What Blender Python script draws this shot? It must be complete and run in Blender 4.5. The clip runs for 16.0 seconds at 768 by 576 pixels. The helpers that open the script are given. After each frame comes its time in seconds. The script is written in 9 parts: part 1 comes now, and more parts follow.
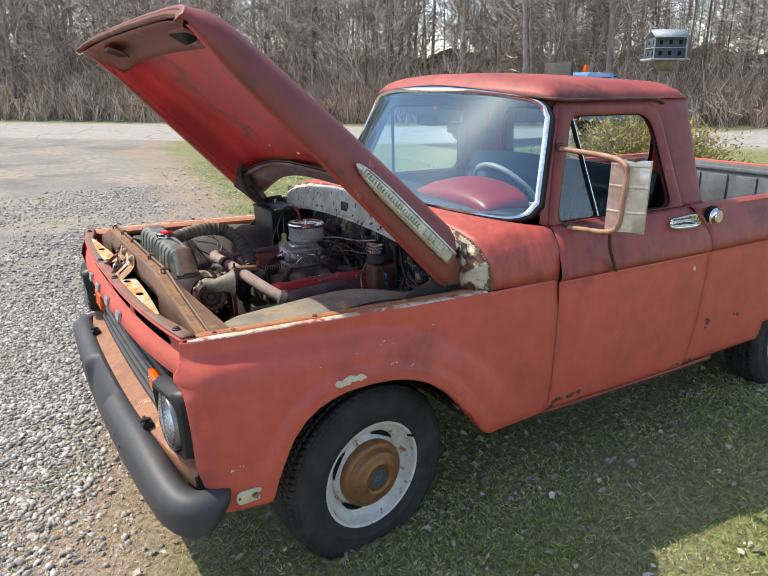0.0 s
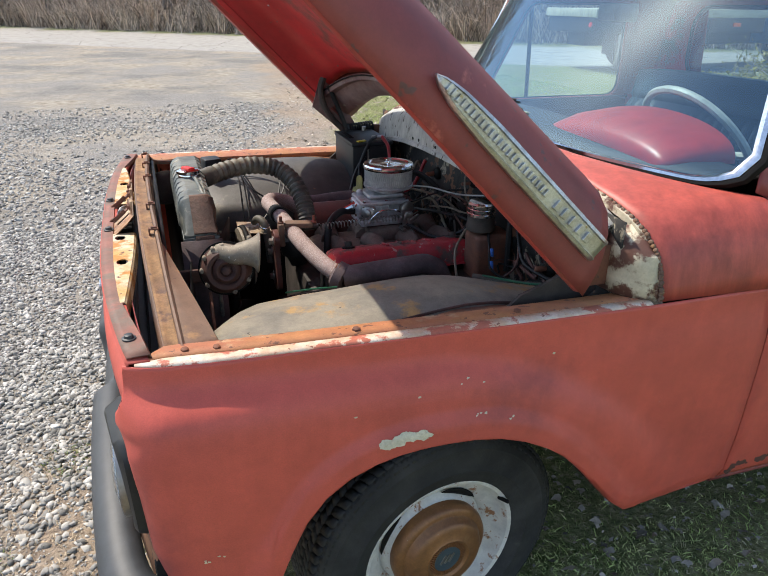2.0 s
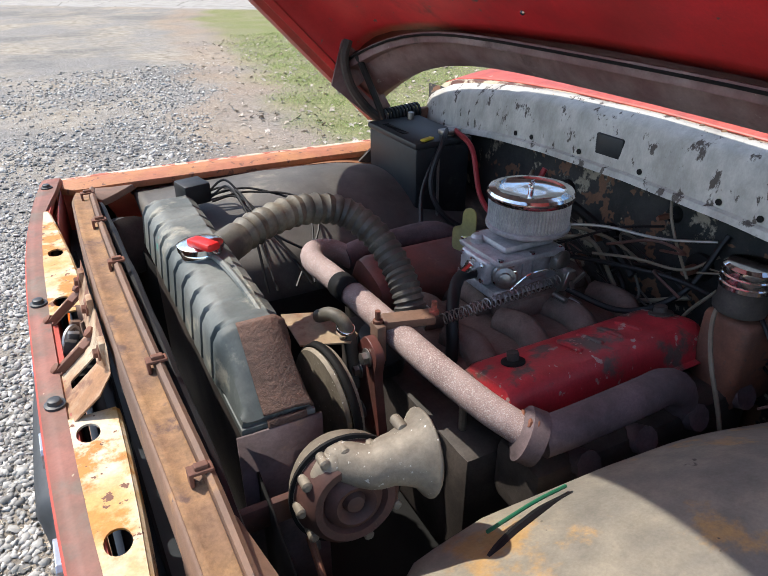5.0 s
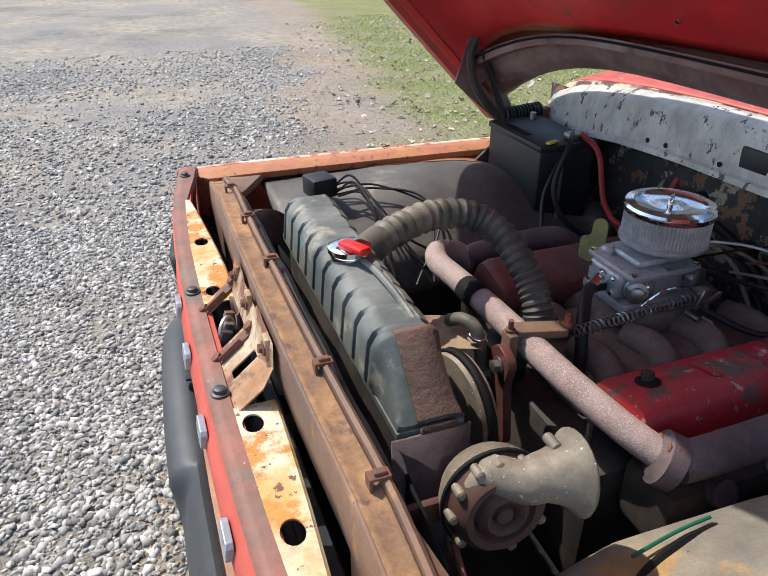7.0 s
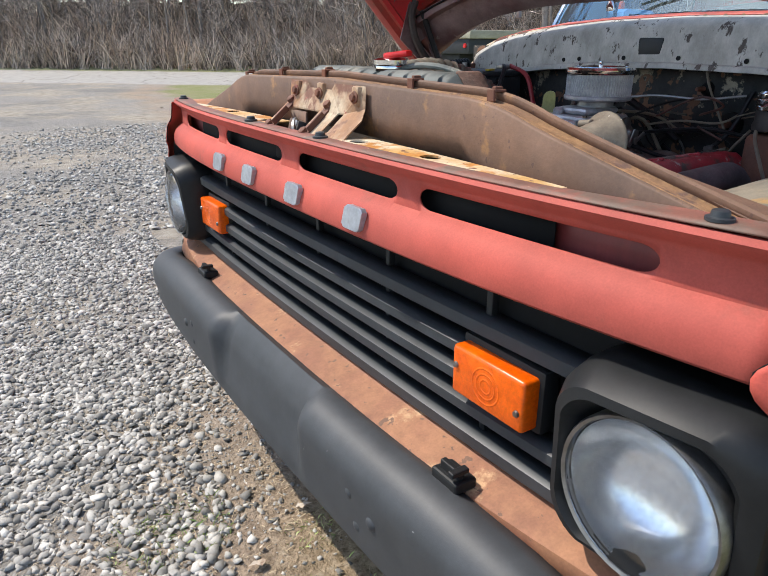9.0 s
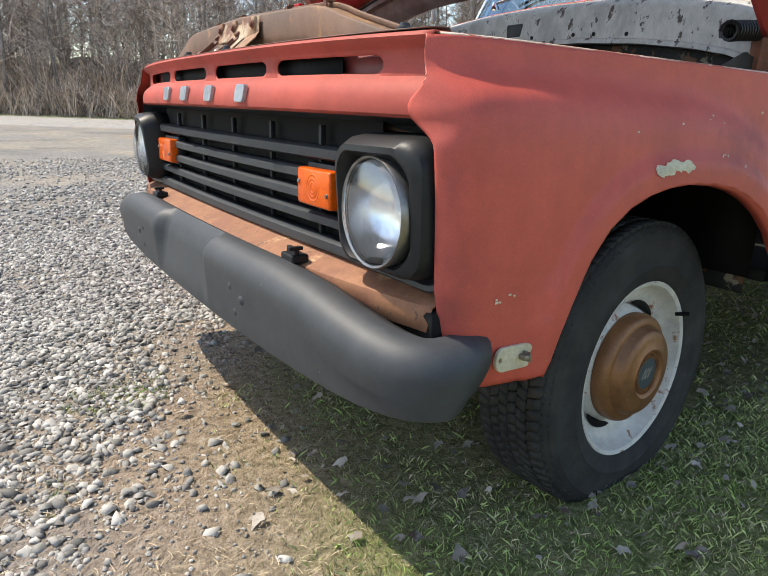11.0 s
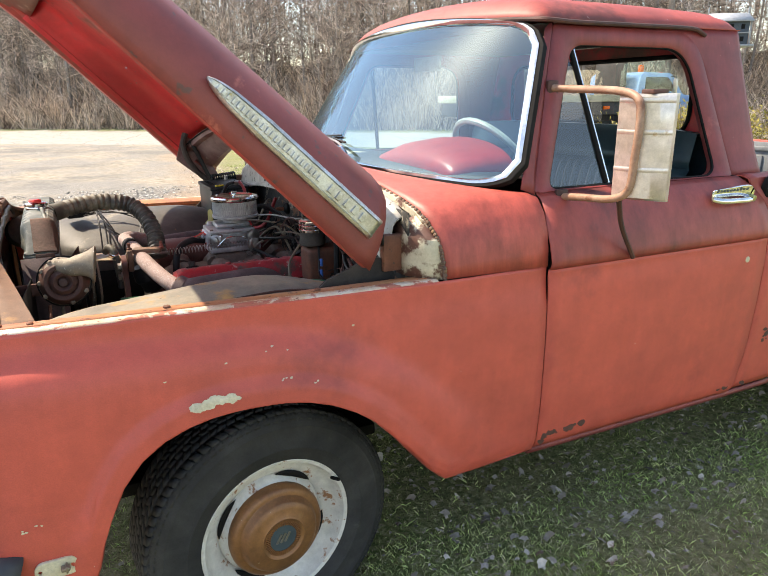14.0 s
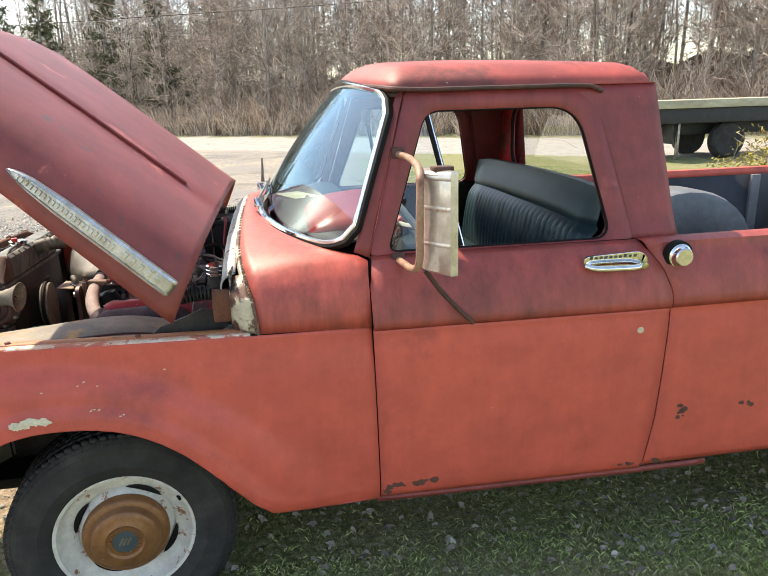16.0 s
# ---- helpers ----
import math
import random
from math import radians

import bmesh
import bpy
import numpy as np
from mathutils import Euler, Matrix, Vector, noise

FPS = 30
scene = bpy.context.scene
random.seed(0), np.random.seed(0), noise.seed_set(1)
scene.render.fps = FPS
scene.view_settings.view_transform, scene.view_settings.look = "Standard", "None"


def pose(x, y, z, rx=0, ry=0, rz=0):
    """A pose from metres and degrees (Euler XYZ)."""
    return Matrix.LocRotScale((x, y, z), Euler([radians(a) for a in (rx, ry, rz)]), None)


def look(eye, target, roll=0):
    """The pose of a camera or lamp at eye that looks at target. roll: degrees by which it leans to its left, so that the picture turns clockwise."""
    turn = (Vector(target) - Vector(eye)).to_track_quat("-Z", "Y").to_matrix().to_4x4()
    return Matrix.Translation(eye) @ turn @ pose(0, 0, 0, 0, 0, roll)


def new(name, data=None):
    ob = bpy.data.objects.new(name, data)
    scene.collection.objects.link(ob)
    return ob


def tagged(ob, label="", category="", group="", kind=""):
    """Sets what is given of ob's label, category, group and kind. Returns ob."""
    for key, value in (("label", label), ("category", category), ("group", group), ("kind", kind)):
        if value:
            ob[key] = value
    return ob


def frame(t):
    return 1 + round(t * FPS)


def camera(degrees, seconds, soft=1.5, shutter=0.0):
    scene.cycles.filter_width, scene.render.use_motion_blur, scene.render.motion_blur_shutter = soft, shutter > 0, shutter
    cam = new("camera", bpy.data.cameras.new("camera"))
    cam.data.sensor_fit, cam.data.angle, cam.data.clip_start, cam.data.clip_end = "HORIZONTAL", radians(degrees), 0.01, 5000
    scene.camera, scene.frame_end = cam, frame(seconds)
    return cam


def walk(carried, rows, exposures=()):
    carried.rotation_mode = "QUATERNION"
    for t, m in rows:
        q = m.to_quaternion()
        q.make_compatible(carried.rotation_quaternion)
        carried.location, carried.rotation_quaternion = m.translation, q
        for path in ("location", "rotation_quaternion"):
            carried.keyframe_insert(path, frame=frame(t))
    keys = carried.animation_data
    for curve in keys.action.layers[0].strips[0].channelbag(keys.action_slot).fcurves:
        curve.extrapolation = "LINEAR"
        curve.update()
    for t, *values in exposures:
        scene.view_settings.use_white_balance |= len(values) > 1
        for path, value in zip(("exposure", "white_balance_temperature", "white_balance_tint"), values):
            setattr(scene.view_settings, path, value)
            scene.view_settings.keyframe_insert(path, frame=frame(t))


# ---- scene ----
cam = camera(62.3, 16.0, soft=1.0)
METRES, EYE, TILT, LEAN, TURN = 6.0, 1.717, -17.7, 0.0, -31.0
X0, Y0 = -1.013, -2.635
ROWS = [
    (0.0, 0.0, 0.0, 0.0, 0.0, 0.0, -0.0),
    (0.5, 0.0283, 0.0229, 0.0064, 2.94, -1.88, -1.34),
    (1.0, 0.035, 0.0579, 0.012, 6.04, -3.88, -2.66),
    (1.5, 0.0208, 0.1009, 0.0189, 9.08, -5.56, -3.73),
    (2.0, 0.0103, 0.1416, 0.0251, 11.54, -7.02, -4.2),
    (2.5, 0.0012, 0.1825, 0.0294, 12.87, -8.05, -4.39),
    (3.0, -0.0176, 0.2133, 0.0293, 11.67, -8.9, -3.9),
    (3.5, -0.0435, 0.2378, 0.0312, 8.97, -9.25, -3.02),
    (6.0, -0.1069, 0.2863, 0.0686, 2.55, -11.17, -0.41),
    (6.5, -0.1094, 0.2819, 0.07, 6.81, -12.02, -1.85),
    (7.0, -0.1122, 0.2768, 0.062, 10.79, -12.21, -3.15),
    (7.5, -0.1274, 0.2673, 0.0486, 9.12, -10.68, -2.6),
    (8.0, -0.152, 0.2529, 0.0229, 2.2, -7.67, -0.45),
    (8.5, -0.1604, 0.2367, -0.0017, -0.4, -5.46, 0.38),
    (11.0, -0.1116, 0.1506, -0.095, -1.31, 1.75, -1.21),
    (11.5, -0.0755, 0.141, -0.0906, -0.25, 1.33, -1.7),
    (12.0, -0.0445, 0.135, -0.0776, 0.55, 0.95, -2.0),
    (12.5, -0.0178, 0.1377, -0.061, 1.1, 0.77, -1.78),
    (13.0, 0.0071, 0.1381, -0.0412, 1.61, 0.82, -1.34),
    (13.5, 0.0284, 0.1253, -0.022, 2.64, 0.9, -0.98),
    (14.0, 0.0628, 0.1135, -0.0105, 4.61, 0.95, -0.9),
    (14.5, 0.0975, 0.1057, -0.0001, 7.47, 0.86, -1.33),
    (15.0, 0.1338, 0.1147, 0.0104, 11.36, 0.57, -2.24),
    (15.5, 0.1795, 0.1258, 0.0223, 15.95, 0.36, -3.45),
    (16.0, 0.2337, 0.128, 0.0246, 21.14, 0.24, -4.78),
]
walk(cam, [(t, pose(X0, Y0, EYE, TILT, LEAN, TURN) @ pose(METRES * x, METRES * y, METRES * z, 90 + pitch, roll, yaw)) for t, x, y, z, yaw, pitch, roll in ROWS],
     exposures=[(0.0, 1.03, 7050, 10), (3.5, 1.03, 6800, 10), (6.0, 1.31, 6600, 10), (7.5, 0.935, 6700, 10), (8.5, 0.89, 6700, 10), (11.0, 0.99, 7100, 9), (12.0, 1.27, 7300, 9), (12.5, 1.56, 7600, 10), (14.0, 1.60, 8000, 11), (16.0, 1.54, 7900, 10)])

# ---- daylight: a clear spring noon ----
SUN = Vector((-0.45, 0.52, 1.0)).normalized()
world = bpy.data.worlds.new("sky")
scene.world = world
world.use_nodes = True
wn = world.node_tree.nodes
sky = wn.new("ShaderNodeTexSky")
sky.sky_type = "NISHITA"
sky.sun_disc = False
sky.sun_elevation = math.asin(SUN.z)
sky.sun_rotation = math.atan2(SUN.x, SUN.y) % (2 * math.pi)
sky.air_density, sky.dust_density, sky.ozone_density = 1.0, 0.9, 1.0
wn["Background"].inputs["Strength"].default_value = 0.138
world.node_tree.links.new(sky.outputs[0], wn["Background"].inputs["Color"])
sun_data = bpy.data.lights.new("sun", "SUN")
sun_data.energy, sun_data.angle, sun_data.color = 2.68, radians(0.55), (1.0, 0.95, 0.87)
sun = new("sun", sun_data)
sun.matrix_world = look(SUN * 20, (0, 0, 0))


# ---- materials ----
def surf(name, c1, c2=None, scale=6.0, c3=None, s3=9.0, t3=0.6, w3=0.06, c4=None, s4=40.0, t4=0.66, rough=0.5, rough3=None, metal=0.0,
         bump=0.15, bscale=90.0, dist=0.002, grain=0.12, gscale=260.0, coat=0.0, stretch=(1, 1, 1), spec=0.5, mottle=0.18, streak=0.0):
    """Two blended colours, a third in patches, a fourth in small specks, fine grain and relief."""
    m = bpy.data.materials.new(name)
    m.use_nodes = True
    nt = m.node_tree
    N, L = nt.nodes, nt.links
    b = N["Principled BSDF"]
    tc = N.new("ShaderNodeTexCoord")
    mp = N.new("ShaderNodeMapping")
    mp.inputs["Scale"].default_value = stretch
    L.new(tc.outputs["Object"], mp.inputs["Vector"])

    def tex(s, detail=5.0, rgh=0.6):
        n = N.new("ShaderNodeTexNoise")
        n.inputs["Scale"].default_value, n.inputs["Detail"].default_value, n.inputs["Roughness"].default_value = s, detail, rgh
        L.new(mp.outputs[0], n.inputs["Vector"])
        return n.outputs["Fac"]

    def step(fac, lo, hi):
        r = N.new("ShaderNodeMapRange")
        r.interpolation_type = "SMOOTHSTEP"
        r.inputs[1].default_value, r.inputs[2].default_value = lo, hi
        L.new(fac, r.inputs[0])
        return r.outputs[0]

    def mix(fac, a, c, mode="MIX"):
        x = N.new("ShaderNodeMix")
        x.data_type, x.blend_type = "RGBA", mode
        if isinstance(fac, float):
            x.inputs[0].default_value = fac
        else:
            L.new(fac, x.inputs[0])
        for slot, v in ((6, a), (7, c)):
            if isinstance(v, tuple):
                x.inputs[slot].default_value = (*v, 1)
            else:
                L.new(v, x.inputs[slot])
        return x.outputs[2]

    col = mix(step(tex(scale), 0.35, 0.65), c1, c2 or tuple(v * 0.8 for v in c1))
    rg = None
    if c3:
        f3 = step(tex(s3, 8.0, 0.65), t3, t3 + w3)
        col = mix(f3, col, c3)
        if rough3 is not None:
            rg = N.new("ShaderNodeMapRange")
            rg.inputs[3].default_value, rg.inputs[4].default_value = rough, rough3
            L.new(f3, rg.inputs[0])
    if c4:
        col = mix(step(tex(s4, 3.0), t4, t4 + 0.03), col, c4)
    if mottle:
        for sc, am in ((scale * 4.3, mottle), (scale * 0.9 + 0.7, mottle * 0.6)):
            mr = N.new("ShaderNodeMapRange")
            mr.inputs[1].default_value, mr.inputs[2].default_value = 0.3, 0.7
            mr.inputs[3].default_value, mr.inputs[4].default_value = 1 - am, 1 + am
            L.new(tex(sc, 7.0, 0.7), mr.inputs[0])
            mc_ = N.new("ShaderNodeCombineColor")
            for i in range(3):
                L.new(mr.outputs[0], mc_.inputs[i])
            col = mix(1.0, col, mc_.outputs[0], "MULTIPLY")
    if streak:
        ms, ns, mr = N.new("ShaderNodeMapping"), N.new("ShaderNodeTexNoise"), N.new("ShaderNodeMapRange")
        ms.inputs["Scale"].default_value = (38, 38, 2.2)
        ns.inputs["Scale"].default_value, ns.inputs["Detail"].default_value, ns.inputs["Roughness"].default_value = 1.0, 6.0, 0.7
        L.new(tc.outputs["Object"], ms.inputs[0])
        L.new(ms.outputs[0], ns.inputs["Vector"])
        mr.inputs[1].default_value, mr.inputs[2].default_value, mr.inputs[3].default_value, mr.inputs[4].default_value = 0.35, 0.72, 1 + streak * 0.4, 1 - streak
        L.new(ns.outputs["Fac"], mr.inputs[0])
        ck = N.new("ShaderNodeCombineColor")
        for i in range(3):
            L.new(mr.outputs[0], ck.inputs[i])
        col = mix(1.0, col, ck.outputs[0], "MULTIPLY")
    if grain:
        g = N.new("ShaderNodeMapRange")
        g.inputs[3].default_value, g.inputs[4].default_value = 1 - grain * 1.6, 1 + grain * 1.6
        L.new(tex(gscale, 3.0), g.inputs[0])
        cg = N.new("ShaderNodeCombineColor")
        for i in range(3):
            L.new(g.outputs[0], cg.inputs[i])
        col = mix(1.0, col, cg.outputs[0], "MULTIPLY")
    L.new(col, b.inputs["Base Color"])
    b.inputs["Roughness"].default_value = rough
    if rg:
        L.new(rg.outputs[0], b.inputs["Roughness"])
    b.inputs["Metallic"].default_value = metal
    b.inputs["Coat Weight"].default_value = coat
    b.inputs["Specular IOR Level"].default_value = spec
    if bump:
        bp = N.new("ShaderNodeBump")
        bp.inputs["Strength"].default_value, bp.inputs["Distance"].default_value = bump, dist
        L.new(tex(bscale, 6.0), bp.inputs["Height"])
        L.new(bp.outputs[0], b.inputs["Normal"])
    return m


def vary_islands(m, lo, hi):
    """Each loose piece a little lighter or darker than the next."""
    N, L = m.node_tree.nodes, m.node_tree.links
    b = N["Principled BSDF"]
    src = b.inputs["Base Color"].links[0].from_socket
    g, r, x, c = N.new("ShaderNodeNewGeometry"), N.new("ShaderNodeMapRange"), N.new("ShaderNodeMix"), N.new("ShaderNodeCombineColor")
    r.inputs[3].default_value, r.inputs[4].default_value = lo, hi
    L.new(g.outputs["Random Per Island"], r.inputs[0])
    for i in range(3):
        L.new(r.outputs[0], c.inputs[i])
    x.data_type, x.blend_type = "RGBA", "MULTIPLY"
    x.inputs[0].default_value = 1.0
    L.new(src, x.inputs[6])
    L.new(c.outputs[0], x.inputs[7])
    L.new(x.outputs[2], b.inputs["Base Color"])




def glass(name, tint=(0.93, 0.97, 0.96), rough=0.0, gloss=0.0, sheen=(1.0, 1.0, 1.0)):
    """Thin glazing: clear with a sky-catching reflection."""
    m = bpy.data.materials.new(name)
    m.use_nodes = True
    N, L = m.node_tree.nodes, m.node_tree.links
    N.remove(N["Principled BSDF"])
    tr, gl, fr, mx = N.new("ShaderNodeBsdfTransparent"), N.new("ShaderNodeBsdfGlossy"), N.new("ShaderNodeFresnel"), N.new("ShaderNodeMixShader")
    tr.inputs[0].default_value = (*tint, 1)
    gl.inputs["Roughness"].default_value = rough
    gl.inputs["Color"].default_value = (*sheen, 1)
    fr.inputs["IOR"].default_value = 1.5
    ad = N.new("ShaderNodeMath")
    ad.operation = "ADD"
    ad.use_clamp = True
    ad.inputs[1].default_value = gloss
    L.new(fr.outputs[0], ad.inputs[0])
    L.new(ad.outputs[0], mx.inputs[0])
    L.new(tr.outputs[0], mx.inputs[1])
    L.new(gl.outputs[0], mx.inputs[2])
    L.new(mx.outputs[0], N["Material Output"].inputs[0])
    return m


RED = surf("faded_red_paint", (0.58, 0.100, 0.069), (0.52, 0.092, 0.066), 2.2, c3=(0.33, 0.068, 0.058), s3=1.9, t3=0.575, w3=0.16,
           c4=(0.62, 0.50, 0.42), s4=55, t4=0.775, rough=0.50, rough3=0.6, spec=0.42, bump=0.07, bscale=60, grain=0.13, gscale=400, mottle=0.13, streak=0.05)
MAROON = surf("oxidised_maroon_paint", (0.20, 0.036, 0.036), (0.28, 0.046, 0.042), 2.6, c3=(0.40, 0.10, 0.08), s3=3.2, t3=0.64, w3=0.12,
              c4=(0.5, 0.25, 0.2), s4=60, t4=0.75, rough=0.5, bump=0.06, bscale=150, grain=0.06, gscale=350, streak=0.16)
BRIGHT = surf("glossy_red_underside", (0.66, 0.026, 0.035), (0.46, 0.034, 0.034), 2.0, c3=(0.16, 0.075, 0.055), s3=3.0, t3=0.55, w3=0.14,
              c4=(0.16, 0.11, 0.09), s4=30, t4=0.68, rough=0.40, rough3=0.6, bump=0.08, bscale=120, grain=0.1)
RUSTY = surf("rust_over_paint", (0.20, 0.075, 0.040), (0.12, 0.052, 0.034), 9.0, c3=(0.42, 0.10, 0.07), s3=6, t3=0.60, w3=0.1,
             c4=(0.12, 0.06, 0.04), s4=45, t4=0.62, rough=0.75, bump=0.35, bscale=160, grain=0.15)
BROWN = surf("brown_primer_rust", (0.135, 0.082, 0.058), (0.19, 0.105, 0.065), 5.0, c3=(0.30, 0.16, 0.07), s3=11, t3=0.58, w3=0.1,
             c4=(0.12, 0.07, 0.05), s4=70, t4=0.66, rough=0.7, bump=0.2, bscale=200, grain=0.12)
LATCH = surf("cream_paint_with_orange_rust", (0.66, 0.55, 0.40), (0.52, 0.30, 0.10), 11.0, c3=(0.46, 0.19, 0.035), s3=17, t3=0.49, w3=0.10,
             c4=(0.15, 0.06, 0.035), s4=60, t4=0.64, rough=0.65, bump=0.2, bscale=200, grain=0.15)
BRACKET = surf("worn_cream_bracket", (0.50, 0.40, 0.28), (0.30, 0.15, 0.07), 12.0, c3=(0.17, 0.075, 0.045), s3=14, t3=0.49, w3=0.1, c4=(0.36, 0.10, 0.08), s4=40, t4=0.66, rough=0.7, bump=0.25, grain=0.16)
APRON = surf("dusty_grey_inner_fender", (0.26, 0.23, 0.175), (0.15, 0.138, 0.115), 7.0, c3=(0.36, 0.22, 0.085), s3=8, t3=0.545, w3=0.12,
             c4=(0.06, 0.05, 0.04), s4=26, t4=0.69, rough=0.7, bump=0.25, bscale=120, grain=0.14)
WHITE_OLD = surf("chipped_white_paint", (0.52, 0.50, 0.46), (0.33, 0.315, 0.285), 8.0, c3=(0.07, 0.055, 0.046), s3=34, t3=0.575, w3=0.05,
                 c4=(0.3, 0.14, 0.06), s4=26, t4=0.71, rough=0.6, bump=0.15, bscale=120, grain=0.1, stretch=(1, 1, 0.6))
FIREWALL = surf("peeling_black_firewall", (0.020, 0.022, 0.022), (0.045, 0.042, 0.040), 6.0, c3=(0.27, 0.235, 0.18), s3=11, t3=0.565, w3=0.05,
                c4=(0.15, 0.08, 0.05), s4=16, t4=0.58, rough=0.75, bump=0.4, bscale=60, dist=0.004, grain=0.15, spec=0.2)
BLACK = surf("satin_black_paint", (0.012, 0.013, 0.014), (0.017, 0.018, 0.019), 4.0, c4=(0.10, 0.10, 0.10), s4=70, t4=0.765, rough=0.45,
             bump=0.05, bscale=220, grain=0.08, spec=0.3)
GRILLE = surf("charcoal_grille_paint", (0.036, 0.042, 0.048), (0.028, 0.033, 0.038), 5.0, rough=0.48, bump=0.06, bscale=200, grain=0.06)
BUMPER = surf("bumper_satin_charcoal", (0.046, 0.050, 0.055), (0.038, 0.042, 0.047), 5.0, c4=(0.26, 0.26, 0.26), s4=60, t4=0.75, rough=0.56,
              bump=0.08, bscale=260, grain=0.06)
RUBBER = surf("tyre_rubber", (0.027, 0.027, 0.0275), (0.043, 0.042, 0.041), 6.0, c3=(0.075, 0.071, 0.064), s3=10, t3=0.62, w3=0.15, rough=0.8,
              bump=0.2, bscale=150, grain=0.16, spec=0.3)
HOSE = surf("black_hose_rubber", (0.045, 0.043, 0.038), (0.10, 0.092, 0.074), 9.0, c3=(0.25, 0.225, 0.165), s3=6, t3=0.52, w3=0.2, rough=0.6, bump=0.1, grain=0.1)
WHEEL = surf("white_wheel_paint", (0.66, 0.64, 0.60), (0.56, 0.53, 0.49), 7.0, c3=(0.25, 0.11, 0.05), s3=15, t3=0.57, w3=0.06,
             c4=(0.22, 0.1, 0.05), s4=50, t4=0.72, rough=0.5, bump=0.12, grain=0.05)
HUBCAP = surf("rusty_hubcap", (0.30, 0.135, 0.055), (0.22, 0.10, 0.045), 14.0, c3=(0.36, 0.19, 0.09), s3=8, t3=0.58, w3=0.15,
              c4=(0.45, 0.36, 0.27), s4=70, t4=0.72, rough=0.42, metal=0.35, bump=0.08, bscale=200, grain=0.12)
CHROME = surf("chrome", (0.80, 0.80, 0.79), (0.72, 0.72, 0.72), 20.0, rough=0.10, metal=1.0, bump=0.0, grain=0.03)
PITTED = surf("pitted_chrome", (0.62, 0.63, 0.63), (0.46, 0.45, 0.42), 30.0, c3=(0.36, 0.30, 0.15), s3=26, t3=0.59, w3=0.1, rough=0.35, metal=0.85,
              bump=0.3, bscale=300, grain=0.15)
STEEL = surf("dull_steel", (0.33, 0.32, 0.31), (0.24, 0.22, 0.20), 14.0, rough=0.4, metal=0.9, bump=0.1, grain=0.08)
ALLOY = surf("cast_alloy", (0.46, 0.46, 0.475), (0.34, 0.34, 0.355), 20.0, rough=0.40, metal=0.45, bump=0.2, bscale=300, grain=0.08)
IRON = surf("oily_cast_iron", (0.030, 0.026, 0.024), (0.060, 0.050, 0.044), 9.0, c3=(0.10, 0.066, 0.046), s3=8, t3=0.62, w3=0.12, rough=0.6, bump=0.3, bscale=130, grain=0.18, spec=0.25)
IRONRED = surf("red_block_enamel", (0.13, 0.035, 0.028), (0.075, 0.034, 0.027), 8.0, c3=(0.22, 0.11, 0.075), s3=9, t3=0.60, w3=0.1, rough=0.5, bump=0.2, bscale=130, grain=0.14)
VALVE = surf("red_valve_cover_paint", (0.46, 0.030, 0.042), (0.30, 0.022, 0.028), 7.0, c3=(0.10, 0.072, 0.062), s3=12, t3=0.52, w3=0.10, c4=(0.34, 0.24, 0.21), s4=45, t4=0.64, rough=0.42, rough3=0.65,
             bump=0.14, bscale=160, grain=0.2, gscale=250)
PIPE = surf("pinkish_rusted_exhaust", (0.33, 0.245, 0.225), (0.26, 0.18, 0.165), 10.0, c3=(0.19, 0.105, 0.08), s3=9, t3=0.62, w3=0.1, c4=(0.42, 0.37, 0.345),
            s4=480, t4=0.56, rough=0.75, bump=0.5, bscale=420, dist=0.0015, grain=0.22, gscale=500)
RADIATOR = surf("grey_black_radiator_tank", (0.075, 0.088, 0.084), (0.15, 0.16, 0.148), 9.0, c3=(0.27, 0.26, 0.21), s3=12, t3=0.55, w3=0.12,
                c4=(0.07, 0.24, 0.19), s4=16, t4=0.68, rough=0.62, bump=0.15, grain=0.12)
SOLDER = surf("brown_sealant_patch", (0.085, 0.05, 0.037), (0.13, 0.072, 0.052), 20.0, rough=0.85, bump=0.7, bscale=150, dist=0.004, grain=0.2)
HORN = surf("chalky_horn_alloy", (0.25, 0.215, 0.165), (0.13, 0.108, 0.082), 10.0, c3=(0.33, 0.20, 0.08), s3=8, t3=0.58, w3=0.1, c4=(0.48, 0.46, 0.41), s4=110, t4=0.655, rough=0.65, metal=0.2,
            bump=0.25, bscale=160, grain=0.14)
BATTERY = surf("black_battery_plastic", (0.012, 0.014, 0.016), (0.020, 0.023, 0.026), 7.0, c3=(0.06, 0.06, 0.056), s3=9, t3=0.62, w3=0.15, rough=0.5, bump=0.05, grain=0.1, spec=0.35)
CABLE = surf("black_cable", (0.010, 0.010, 0.011), spec=0.3, rough=0.5, bump=0, grain=0.05)
REDWIRE = surf("red_cable", (0.35, 0.02, 0.025), rough=0.45, bump=0, grain=0.05)
BLUEWIRE = surf("blue_connector", (0.02, 0.12, 0.45), rough=0.4, bump=0, grain=0)
GREENWIRE = surf("green_wire", (0.015, 0.14, 0.07), rough=0.5, bump=0, grain=0)
TANWIRE = surf("tan_wire", (0.17, 0.14, 0.10), rough=0.6, bump=0, grain=0.05)
REDCAP = surf("red_cap_lever", (0.65, 0.02, 0.02), rough=0.35, bump=0, grain=0.03)
YELLOW = surf("yellow_plastic", (0.6, 0.45, 0.03), rough=0.5, bump=0, grain=0.03)
